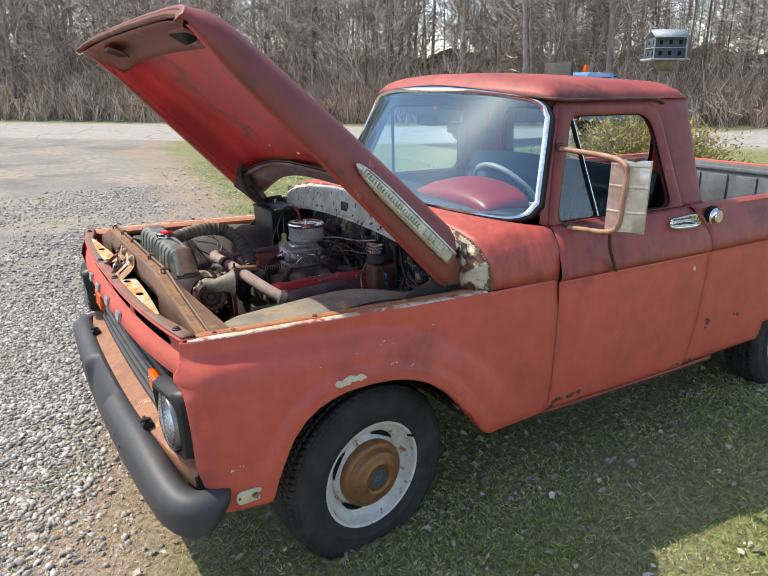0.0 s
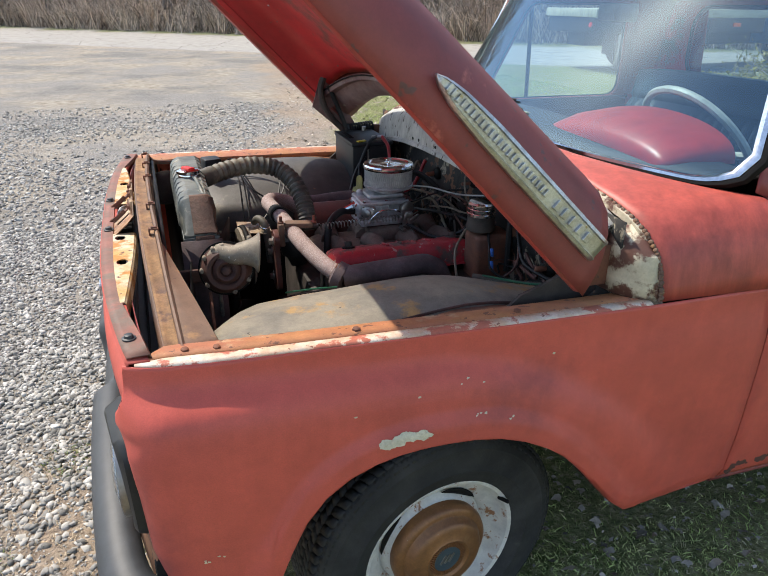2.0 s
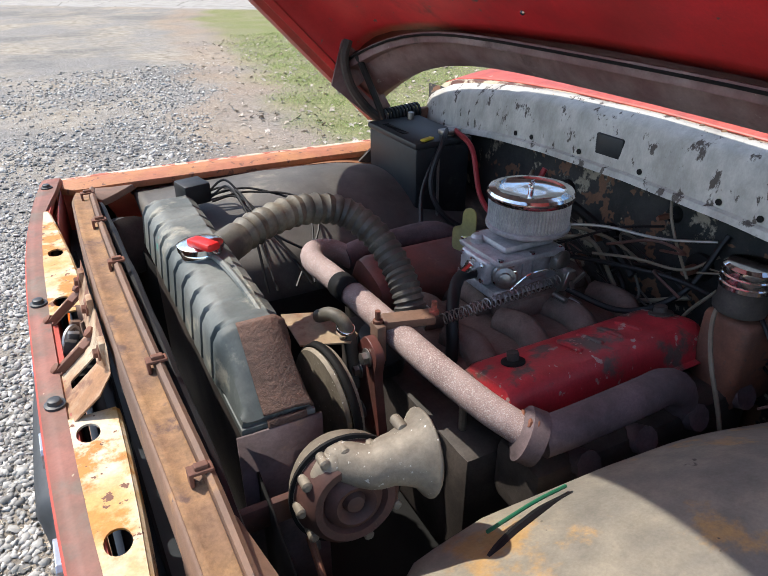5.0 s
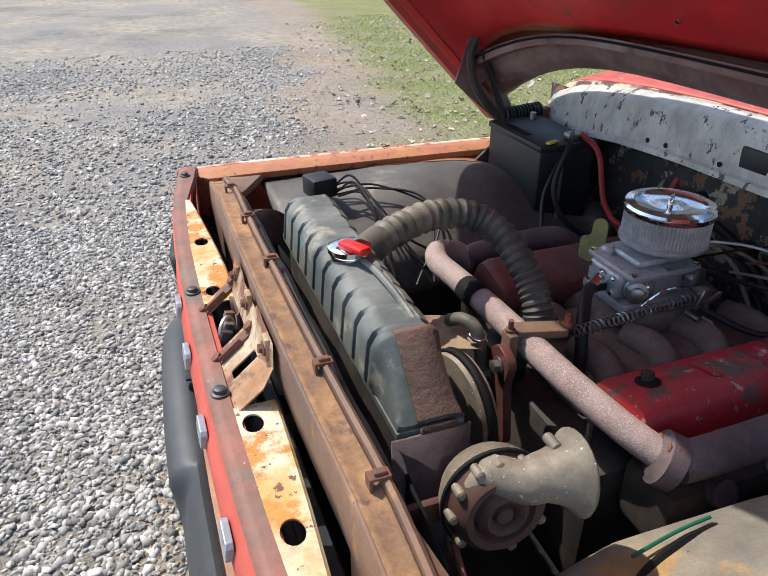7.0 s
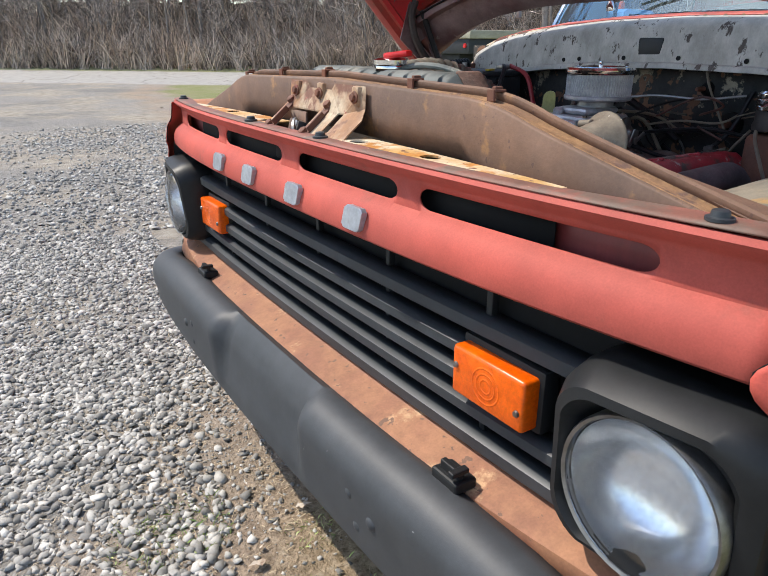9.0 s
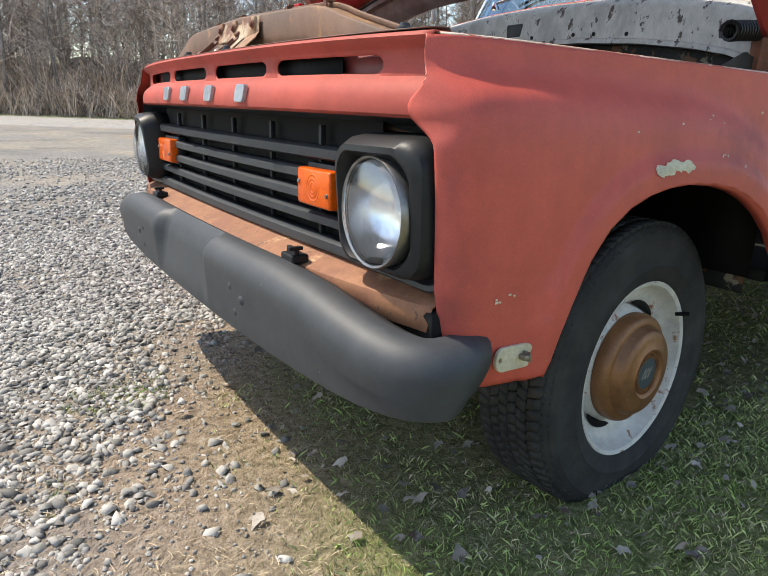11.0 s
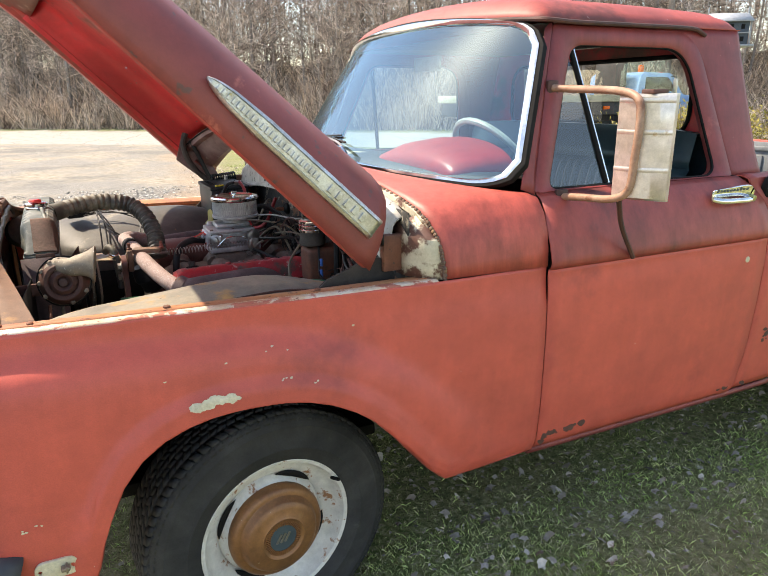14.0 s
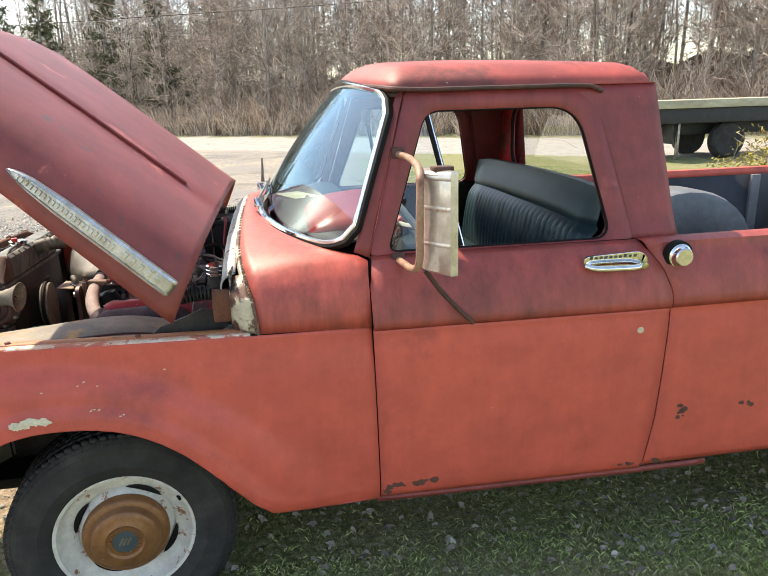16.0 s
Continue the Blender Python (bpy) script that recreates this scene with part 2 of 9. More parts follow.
ZINC = surf("yellow_zinc_plate", (0.42, 0.40, 0.16), (0.34, 0.33, 0.16), 12, rough=0.4, metal=0.6, bump=0.05, grain=0.06)
ORANGE = surf("amber_lens", (0.82, 0.125, 0.003), (0.68, 0.09, 0.002), 30, rough=0.25, bump=0.25, bscale=420, dist=0.001, grain=0.05, coat=0.15, spec=0.35)
FILTER = surf("wire_mesh_filter", (0.55, 0.55, 0.54), (0.45, 0.45, 0.44), 20, rough=0.45, metal=0.5, bump=0.2, bscale=300, grain=0.1)
VINYL = surf("teal_black_vinyl", (0.016, 0.035, 0.042), (0.022, 0.045, 0.052), 5, rough=0.36, bump=0.15, bscale=380, dist=0.001, grain=0.06, spec=0.35)
INTERIOR = surf("dark_interior", (0.03, 0.034, 0.034), (0.02, 0.024, 0.025), 4, rough=0.6, bump=0.1, grain=0.1)
DASHRED = surf("red_dash_paint", (0.50, 0.04, 0.035), (0.42, 0.04, 0.035), 4, rough=0.38, bump=0.03, grain=0.04)
IVORY = surf("ivory_wheel_plastic", (0.50, 0.52, 0.48), (0.40, 0.42, 0.38), 9, rough=0.45, bump=0.05, grain=0.05)
LINER = surf("black_bed_liner", (0.022, 0.025, 0.03), (0.032, 0.035, 0.04), 6, rough=0.6, bump=0.1, grain=0.1)
GREYBED = surf("grey_tailgate_liner", (0.17, 0.18, 0.185), (0.13, 0.14, 0.145), 5, rough=0.55, bump=0.1, grain=0.08)
# black for rubber, and for shade painted into gaps and recesses
SEAL_SHADE = surf("black_rubber_and_shade", (0.008, 0.008, 0.008), rough=0.7, bump=0.05, grain=0.1, spec=0.2)
# dark brown for grime, and for the shaded face of the horn
GRIME_SHADE = surf("grime_and_shade_brown", (0.06, 0.03, 0.024), (0.10, 0.04, 0.03), 12, c3=(0.32, 0.22, 0.16), s3=18, t3=0.66, w3=0.05, rough=0.7, bump=0.2, grain=0.15)
PALE = surf("pale_bare_filler", (0.62, 0.57, 0.42), (0.52, 0.46, 0.32), 20, rough=0.6, bump=0.1, grain=0.08)
CREAMJAMB = surf("cream_door_jamb", (0.60, 0.54, 0.40), (0.50, 0.42, 0.30), 8, c3=(0.12, 0.05, 0.034), s3=11, t3=0.47, w3=0.08, rough=0.6, bump=0.1, grain=0.08)
MIRRORGLASS = surf("mirror_back", (0.66, 0.62, 0.58), (0.54, 0.50, 0.43), 8, c3=(0.36, 0.24, 0.11), s3=12, t3=0.62, w3=0.1, rough=0.32, metal=0.7, bump=0.1, grain=0.08)
BROWNPIPE = surf("rusty_tube", (0.30, 0.16, 0.10), (0.36, 0.22, 0.15), 20, c3=(0.20, 0.09, 0.05), s3=16, t3=0.58, w3=0.1, rough=0.55, bump=0.15, grain=0.12)
BADGE = surf("badge_blue_grey", (0.06, 0.085, 0.10), rough=0.35, bump=0, grain=0.05)
WINDSHIELD = glass("windshield_glass", (0.62, 0.86, 0.93), 0.0, 0.13, (0.66, 0.88, 1.0))
SIDEGLASS = glass("side_glass", (0.86, 0.89, 0.89), 0.0, 0.05)
LENS = glass("lamp_glass", (0.95, 0.97, 1.0), 0.10, 0.08)


ROOFRED = surf("weathered_roof_paint", (0.40, 0.072, 0.055), (0.30, 0.058, 0.047), 2.4, c3=(0.16, 0.042, 0.036), s3=3.4, t3=0.50, w3=0.16, c4=(0.60, 0.45, 0.38),
               s4=30, t4=0.735, rough=0.56, rough3=0.65, bump=0.08, bscale=60, grain=0.07, mottle=0.16, streak=0.12)
COWLRED = surf("chipped_cowl_paint", (0.50, 0.088, 0.062), (0.40, 0.075, 0.056), 2.4, c3=(0.20, 0.05, 0.042), s3=2.2, t3=0.55, w3=0.2, c4=(0.66, 0.56, 0.48),
               s4=22, t4=0.735, rough=0.50, rough3=0.6, bump=0.08, bscale=60, grain=0.07, mottle=0.16, streak=0.28)
MANIFOLD = surf("dusty_brown_casting", (0.17, 0.13, 0.11), (0.11, 0.082, 0.070), 9.0, c3=(0.15, 0.10, 0.075), s3=12, t3=0.56, w3=0.15, rough=0.8, bump=0.35, bscale=150, grain=0.2, spec=0.2)
PURPLE = surf("heat_stained_casting", (0.125, 0.092, 0.095), (0.075, 0.058, 0.060), 10.0, c3=(0.16, 0.11, 0.09), s3=14, t3=0.58, w3=0.12, rough=0.7, bump=0.3, grain=0.18, spec=0.3)
TANTIN = surf("rusty_tan_tin", (0.36, 0.27, 0.17), (0.27, 0.19, 0.12), 11.0, c3=(0.22, 0.11, 0.055), s3=9, t3=0.57, w3=0.12, rough=0.6, bump=0.15, grain=0.12)
DARKAPRON = surf("dark_inner_fender", (0.060, 0.056, 0.052), (0.105, 0.098, 0.086), 5.0, c3=(0.25, 0.22, 0.17), s3=5, t3=0.56, w3=0.12, c4=(0.30, 0.16, 0.07), s4=30, t4=0.72, rough=0.6, bump=0.15, grain=0.14)
RAILDUST = surf("orange_rust_dust", (0.30, 0.165, 0.075), (0.20, 0.11, 0.062), 12.0, c3=(0.13, 0.075, 0.055), s3=20, t3=0.56, w3=0.1, rough=0.85, bump=0.4, bscale=240, grain=0.2, mottle=0.3)


# ---- mesh helpers ----
def part(name, bm, material, parent, label="", smooth=True, thick=0.0, bevel=0.0):
    """Links a bmesh as one mesh object under a thing or a part."""
    me = bpy.data.meshes.new(name)
    bmesh.ops.remove_doubles(bm, verts=bm.verts, dist=1e-5)
    bmesh.ops.recalc_face_normals(bm, faces=bm.faces)
    bm.to_mesh(me)
    bm.free()
    ob = new(name, me)
    me.materials.append(material)
    for p in me.polygons:
        p.use_smooth = smooth
    if smooth:
        me.set_sharp_from_angle(angle=radians(38))
    if thick:
        s = ob.modifiers.new("thickness", "SOLIDIFY")
        s.thickness, s.offset = thick, 0.0
    if bevel:
        v = ob.modifiers.new("edge", "BEVEL")
        v.width, v.segments, v.limit_method = bevel, 2, "ANGLE"
    if parent:
        ob.parent = parent
    return tagged(ob, label)


def thing(name, label, category, group="", kind="", at=None):
    ob = new(name)
    if at is not None:
        ob.matrix_world = at
    return tagged(ob, label, category, group, kind)


def lerp(a, b, t):
    return a + (b - a) * t


def curve(pts, x):
    """Smooth interpolation through (x, v) pairs."""
    if x <= pts[0][0]:
        return pts[0][1]
    for (a, va), (b, vb) in zip(pts, pts[1:]):
        if x <= b:
            return lerp(va, vb, (x - a) / (b - a))
    return pts[-1][1]


def sstep(a, b, x):
    t = min(1, max(0, (x - a) / (b - a)))
    return t * t * (3 - 2 * t)


def sheet(rows, bm=None, close=False, skip=None):
    """A surface through rows of points."""
    bm = bm or bmesh.new()
    vs = [[bm.verts.new(p) for p in r] for r in rows]
    for i in range(len(vs) - 1):
        n = len(vs[i])
        for j in range(n if close else n - 1):
            if skip and skip(i, j):
                continue
            k = (j + 1) % n
            try:
                bm.faces.new((vs[i][j], vs[i + 1][j], vs[i + 1][k], vs[i][k]))
            except ValueError:
                pass
    return bm


def flip(bm):
    """The mirror image across the truck's centre line."""
    o = bmesh.new()
    me = bpy.data.meshes.new("tmp")
    bm.to_mesh(me)
    o.from_mesh(me)
    bpy.data.meshes.remove(me)
    for v in o.verts:
        v.co.y = -v.co.y
    return o


def spline(pts, n=8):
    """Points along a smooth line through pts."""
    P = [Vector(p) for p in pts]
    P = [P[0] * 2 - P[1]] + P + [P[-1] * 2 - P[-2]]
    out = []
    for i in range(1, len(P) - 2):
        for k in range(n):
            t = k / n
            out.append(0.5 * (2 * P[i] + (P[i + 1] - P[i - 1]) * t + (2 * P[i - 1] - 5 * P[i] + 4 * P[i + 1] - P[i + 2]) * t * t
                              + (3 * P[i] - P[i - 1] - 3 * P[i + 1] + P[i + 2]) * t ** 3))
    return out + [P[-2]]


def tube(pts, r, seg=10, bm=None, n=8, straight=False, rfun=None, caps=True):
    """A round tube along a smooth line; rfun(i, count) may vary its radius."""
    bm = bm or bmesh.new()
    P = [Vector(p) for p in pts] if straight else spline(pts, n)
    rings, up = [], None
    for i, p in enumerate(P):
        d = (P[min(i + 1, len(P) - 1)] - P[max(i - 1, 0)]).normalized()
        if up is None:
            up = d.orthogonal().normalized()
        up = (up - d * up.dot(d)).normalized()
        side = d.cross(up)
        rr = r * (rfun(i, len(P)) if rfun else 1)
        rings.append([p + (up * math.cos(a) + side * math.sin(a)) * rr for a in (2 * math.pi * k / seg for k in range(seg))])
    sheet(rings, bm, close=True)
    if caps:
        bm.verts.ensure_lookup_table()
        n0 = len(bm.verts) - len(rings) * seg
        bm.faces.new([bm.verts[n0 + k] for k in range(seg)])
        bm.faces.new([bm.verts[n0 + (len(rings) - 1) * seg + k] for k in reversed(range(seg))])
    return bm


def lathe(profile, at=(0, 0, 0), axis=(0, 0, 1), seg=32, bm=None, cap=True):
    """A turned shape: (radius, height along the axis) pairs."""
    q = Vector((0, 0, 1)).rotation_difference(Vector(axis).normalized()).to_matrix()
    rows = []
    for r, h in profile:
        rows.append([Vector(at) + q @ Vector((r * math.cos(2 * math.pi * k / seg), r * math.sin(2 * math.pi * k / seg), h)) for k in range(seg)])
    bm = bm or bmesh.new()
    n0 = len(bm.verts)
    sheet(rows, bm, close=True)
    bm.verts.ensure_lookup_table()
    if cap:
        for row in (0, len(rows) - 1):
            if profile[row][0] > 1e-5:
                bm.faces.new([bm.verts[n0 + row * seg + k] for k in range(seg)])
    return bm


def box(lo, hi, bev=0.004, bm=None, rot=None, seg=2):
    """A block with rounded edges."""
    b = bmesh.new()
    bmesh.ops.create_cube(b, size=1)
    lo, hi = Vector(lo), Vector(hi)
    for v in b.verts:
        v.co = Vector(((v.co.x * (hi.x - lo.x)), v.co.y * (hi.y - lo.y), v.co.z * (hi.z - lo.z)))
    if bev:
        bmesh.ops.bevel(b, geom=b.edges[:], offset=bev, segments=seg, profile=0.5, affect="EDGES")
    c = (lo + hi) / 2
    for v in b.verts:
        v.co = (rot @ v.co if rot else v.co) + c
    if bm is None:
        return b
    me = bpy.data.meshes.new("tmp")
    b.to_mesh(me)
    bm.from_mesh(me)
    bpy.data.meshes.remove(me)
    b.free()
    return bm


def turn(rx=0, ry=0, rz=0):
    return Euler([radians(a) for a in (rx, ry, rz)]).to_matrix()


def plate(outline, thick, place, bm=None, holes=()):
    """A flat plate cut to an outline of (u, v), with polygon holes, stood at a pose."""
    b = bmesh.new()
    loops = [outline, *holes]
    edges = []
    for lp in loops:
        vs = [b.verts.new((u, v, 0)) for u, v in lp]
        edges += [b.edges.new((vs[i], vs[(i + 1) % len(vs)])) for i in range(len(vs))]
    res = bmesh.ops.triangle_fill(b, use_beauty=True, use_dissolve=False, edges=edges, normal=(0, 0, 1))
    faces = [f for f in res["geom"] if isinstance(f, bmesh.types.BMFace)]
    ext = bmesh.ops.extrude_face_region(b, geom=faces)
    for v in ext["geom"]:
        if isinstance(v, bmesh.types.BMVert):
            v.co.z += thick
    for v in b.verts:
        v.co = place @ v.co
    if bm is None:
        return b
    me = bpy.data.meshes.new("tmp")
    b.to_mesh(me)
    bm.from_mesh(me)
    bpy.data.meshes.remove(me)
    b.free()
    return bm


def ring(r, n=16, cx=0.0, cy=0.0, ry=None):
    return [(cx + r * math.cos(2 * math.pi * k / n), cy + (ry or r) * math.sin(2 * math.pi * k / n)) for k in range(n)]


def rounded(w, h, r, n=4, cx=0.0, cy=0.0):
    """A rounded rectangle's outline."""
    out = []
    for sx, sy, a0 in ((1, 1, 0), (-1, 1, 90), (-1, -1, 180), (1, -1, 270)):
        for k in range(n + 1):
            a = radians(a0 + 90 * k / n)
            out.append((cx + sx * (w / 2 - r) + r * math.cos(a), cy + sy * (h / 2 - r) + r * math.sin(a)))
    return out


def bolt(at, axis, r=0.011, h=0.008, bm=None):
    """A hexagon head on its washer."""
    bm = lathe([(r * 1.5, 0), (r * 1.5, 0.002), (r * 1.2, 0.003)], at, axis, 14, bm)
    return lathe([(r, 0.002), (r, h), (r * 0.8, h + 0.001)], at, axis, 6, bm)


def fast(name, verts, tris, material, parent=None, smooth=False):
    """A large mesh from arrays."""
    verts, tris = np.asarray(verts, np.float32), np.asarray(tris, np.int32)
    me = bpy.data.meshes.new(name)
    me.vertices.add(len(verts))
    me.vertices.foreach_set("co", verts.ravel())
    me.loops.add(tris.size)
    me.loops.foreach_set("vertex_index", tris.ravel())
    me.polygons.add(len(tris))
    me.polygons.foreach_set("loop_start", np.arange(0, tris.size, tris.shape[1], dtype=np.int32))
    me.update(calc_edges=True)
    if smooth:
        me.polygons.foreach_set("use_smooth", np.ones(len(tris), bool))
    me.materials.append(material)
    ob = new(name, me)
    if parent:
        ob.parent = parent
    return ob


# ---- ground: one sheet from the truck to the horizon ----
ROAD = Vector((math.cos(radians(-41)), math.sin(radians(-41)), 0))
ACROSS = Vector((math.sin(radians(41)), math.cos(radians(41)), 0))
NEAR_EDGE, FAR_EDGE = 17.3, 25.5


def wob(x, y, s, k=0.0):
    return noise.noise(Vector((x * s, y * s, k)))


def grassy(x, y):
    """How far a spot belongs to the lawn (positive) or to the gravel drive (negative), in metres."""
    if y > 1.6:
        edge = curve([(1.6, 0.35), (4.2, 0.85), (9.5, 1.9), (16.5, 2.6), (40, 12)], y)
    else:
        edge = curve([(-9, -2.6), (-3.5, -1.05), (-1.2, -1.02), (-0.6, -0.93), (0.0, -0.74), (1.6, 0.35)], y)
    return x - edge + 0.35 * wob(x, y, 0.9) + 0.16 * wob(x, y, 3.1, 4)


def ground_z(x, y):
    z = 0.03 * wob(x, y, 0.35, 2) + 0.012 * wob(x, y, 1.7, 7)
    z += 0.03 * sstep(-0.9, 0.1, x) * sstep(2.0, -1.0, y) - 0.015 * sstep(-0.8, -1.4, x)
    d = x * ACROSS.x + y * ACROSS.y
    if NEAR_EDGE - 1 < d < FAR_EDGE + 1:
        z *= 0.3
    if d > FAR_EDGE + 0.5:
        z += 0.12 * sstep(FAR_EDGE + 0.5, FAR_EDGE + 4, d)
    return z - 0.012


def ground_material():
    m = bpy.data.materials.new("ground_cover")
    m.use_nodes = True
    N, L = m.node_tree.nodes, m.node_tree.links
    b = N["Principled BSDF"]
    b.inputs["Roughness"].default_value = 0.9
    b.inputs["Specular IOR Level"].default_value = 0.2
    tc = N.new("ShaderNodeTexCoord")

    def tex(s, detail=6.0, kind="ShaderNodeTexNoise"):
        n = N.new(kind)
        n.inputs["Scale"].default_value = s
        if kind == "ShaderNodeTexNoise":
            n.inputs["Detail"].default_value = detail
            n.inputs["Roughness"].default_value = 0.65
        L.new(tc.outputs["Object"], n.inputs["Vector"])
        return n

    def ramp(fac, stops):
        r = N.new("ShaderNodeValToRGB")
        while len(r.color_ramp.elements) < len(stops):
            r.color_ramp.elements.new(0.5)
        for e, (p, c) in zip(r.color_ramp.elements, stops):
            e.position, e.color = p, (*c, 1)
        L.new(fac, r.inputs[0])
        return r.outputs[0]

    def mix(fac, a, c):
        x = N.new("ShaderNodeMix")
        x.data_type = "RGBA"
        L.new(fac, x.inputs[0])
        L.new(a, x.inputs[6])
        L.new(c, x.inputs[7])
        return x.outputs[2]

    at = N.new("ShaderNodeAttribute")
    at.attribute_name = "cover"
    sp = N.new("ShaderNodeSeparateColor")
    L.new(at.outputs["Color"], sp.inputs[0])
    gravel = ramp(tex(55, 4).outputs["Fac"], [(0.25, (0.08, 0.072, 0.062)), (0.45, (0.23, 0.215, 0.195)), (0.62, (0.36, 0.34, 0.315)), (0.8, (0.52, 0.50, 0.475))])
    dust = ramp(tex(7, 8).outputs["Fac"], [(0.3, (0.20, 0.165, 0.125)), (0.5, (0.35, 0.305, 0.245)), (0.72, (0.47, 0.425, 0.355))])
    drive = mix(ramp(tex(0.55, 5).outputs["Fac"], [(0.42, (0, 0, 0)), (0.6, (1, 1, 1))]), gravel, dust)
    tarry = ramp(tex(18, 8).outputs["Fac"], [(0.3, (0.10, 0.098, 0.092)), (0.55, (0.22, 0.212, 0.197)), (0.75, (0.36, 0.346, 0.32))])
    drive = mix(ramp(tex(0.33, 6).outputs["Fac"], [(0.50, (0, 0, 0)), (0.60, (0.85, 0.85, 0.85))]), drive, tarry)
    dirt = ramp(tex(34, 9).outputs["Fac"], [(0.25, (0.11, 0.07, 0.045)), (0.42, (0.26, 0.18, 0.12)), (0.56, (0.42, 0.31, 0.215)), (0.75, (0.58, 0.47, 0.36))])
    lawn = ramp(tex(38, 8).outputs["Fac"], [(0.25, (0.06, 0.065, 0.034)), (0.42, (0.14, 0.17, 0.055)), (0.56, (0.26, 0.265, 0.115)), (0.72, (0.48, 0.42, 0.30))])
    tar = ramp(tex(3.5, 9).outputs["Fac"], [(0.3, (0.30, 0.285, 0.26)), (0.55, (0.40, 0.38, 0.35)), (0.75, (0.48, 0.455, 0.42))])
    crack = tex(0.55, kind="ShaderNodeTexVoronoi")
    crack.feature = "DISTANCE_TO_EDGE"
    tar = mix(ramp(crack.outputs["Distance"], [(0.0, (1, 1, 1)), (0.012, (0, 0, 0))]), tar, ramp(tex(9).outputs["Fac"], [(0.3, (0.10, 0.095, 0.09)), (0.7, (0.2, 0.19, 0.18))]))
    c = mix(sp.outputs[1], drive, dirt)
    c = mix(sp.outputs[0], c, lawn)
    c = mix(sp.outputs[2], c, tar)
    L.new(c, b.inputs["Base Color"])
    bp = N.new("ShaderNodeBump")
    bp.inputs["Strength"].default_value, bp.inputs["Distance"].default_value = 1.0, 0.022
    L.new(tex(60, 5).outputs["Fac"], bp.inputs["Height"])
    L.new(bp.outputs[0], b.inputs["Normal"])
    return m


def build_ground():
    def axis(lo, hi, fine_lo, fine_hi, fine):
        a = list(np.arange(fine_lo, fine_hi, fine))
        s, v = fine, fine_hi
        while v < hi:
            a.append(v)
            s *= 1.22
            v += s
        a.append(hi)
        s, v = fine, fine_lo - fine
        while v > lo:
            a.insert(0, v)
            s *= 1.22
            v -= s
        a.insert(0, lo)
        return a
    xs, ys = axis(-900, 900, -4, 7, 0.14), axis(-900, 900, -3.5, 26, 0.16)
    V, C = [], []
    for x in xs:
        for y in ys:
            V.append((x, y, ground_z(x, y)))
            d = x * ACROSS.x + y * ACROSS.y
            road = sstep(NEAR_EDGE - 0.35, NEAR_EDGE + 0.2, d + 0.25 * wob(x, y, 0.6)) * sstep(FAR_EDGE + 0.3, FAR_EDGE - 0.1, d)
            far = sstep(FAR_EDGE, FAR_EDGE + 0.5, d)
            mouth = sstep(3.5, -1.5, x - 2.4) if d < NEAR_EDGE else 0
            g = grassy(x, y)
            lawn = max(sstep(-0.28, 0.45, g - (0.35 * sstep(2.2, 4.0, y) + 0.5 * max(0, wob(x, y, 1.1, 31)) * sstep(2.2, 4.0, y))), far)
            if x < -7.5 and 14 < d < NEAR_EDGE:
                lawn = max(lawn, sstep(-7.5, -9, x))
            dirt = sstep(-0.80, -0.20, g) * (1 if y < 2.2 else 0.6) * (0.5 + 0.5 * min(1, max(0, 0.6 + wob(x, y, 1.2, 9) * 1.5)))
            C.append((lawn * (0.72 + 0.28 * min(1, max(0, 0.5 + 2 * wob(x, y, 1.4, 3)))) if far < 0.5 else lawn * 0.75, dirt, road, 1))
    ny = len(ys)
    F = [(i * ny + j, (i + 1) * ny + j, (i + 1) * ny + j + 1, i * ny + j + 1) for i in range(len(xs) - 1) for j in range(ny - 1)]
    ob = fast("ground", V, F, ground_material(), smooth=True)
    at = ob.data.color_attributes.new("cover", "FLOAT_COLOR", "POINT")
    at.data.foreach_set("color", np.array(C, np.float32).ravel())
    return tagged(ob, "gravel drive, worn dirt and lawn meeting a cracked grey road", "ground", kind="structure")


build_ground()


# ---- the old pickup: its front faces -x, its driver's side -y ----
truck = thing("pickup_truck", "faded red old pickup truck with raised hood, parked on grass", "pickup truck")

ARCH = [(-0.425, 0.44), (-0.418, 0.47), (-0.405, 0.52), (-0.382, 0.580), (-0.348, 0.650), (-0.305, 0.702), (-0.255, 0.736), (-0.20, 0.757), (-0.145, 0.768),
        (-0.092, 0.772), (-0.04, 0.771), (0.02, 0.766), (0.08, 0.754), (0.14, 0.732), (0.20, 0.699), (0.26, 0.654), (0.32, 0.592), (0.38, 0.520), (0.44, 0.450), (0.492, 0.396)]


def door_y(x, z):
    y = curve([(0.37, 0.905), (0.42, 0.926), (0.55, 0.938), (0.75, 0.945), (0.9, 0.945), (0.958, 0.940), (0.972, 0.938), (0.980, 0.950), (1.00, 0.951),
               (1.05, 0.938), (1.10, 0.918), (1.14, 0.896), (1.165, 0.872), (1.18, 0.845)], z)
    return y - 0.018 * min(1.2, max(0, (1.7 - x) / 0.9))


def seam_front(z):
    return curve([(0.38, 0.838), (0.97, 0.828), (1.10, 0.826), (1.18, 0.842)], z)


def arch_distance(x, z):
    return min(math.hypot(x - a, z - b) for a, b in ARCH)


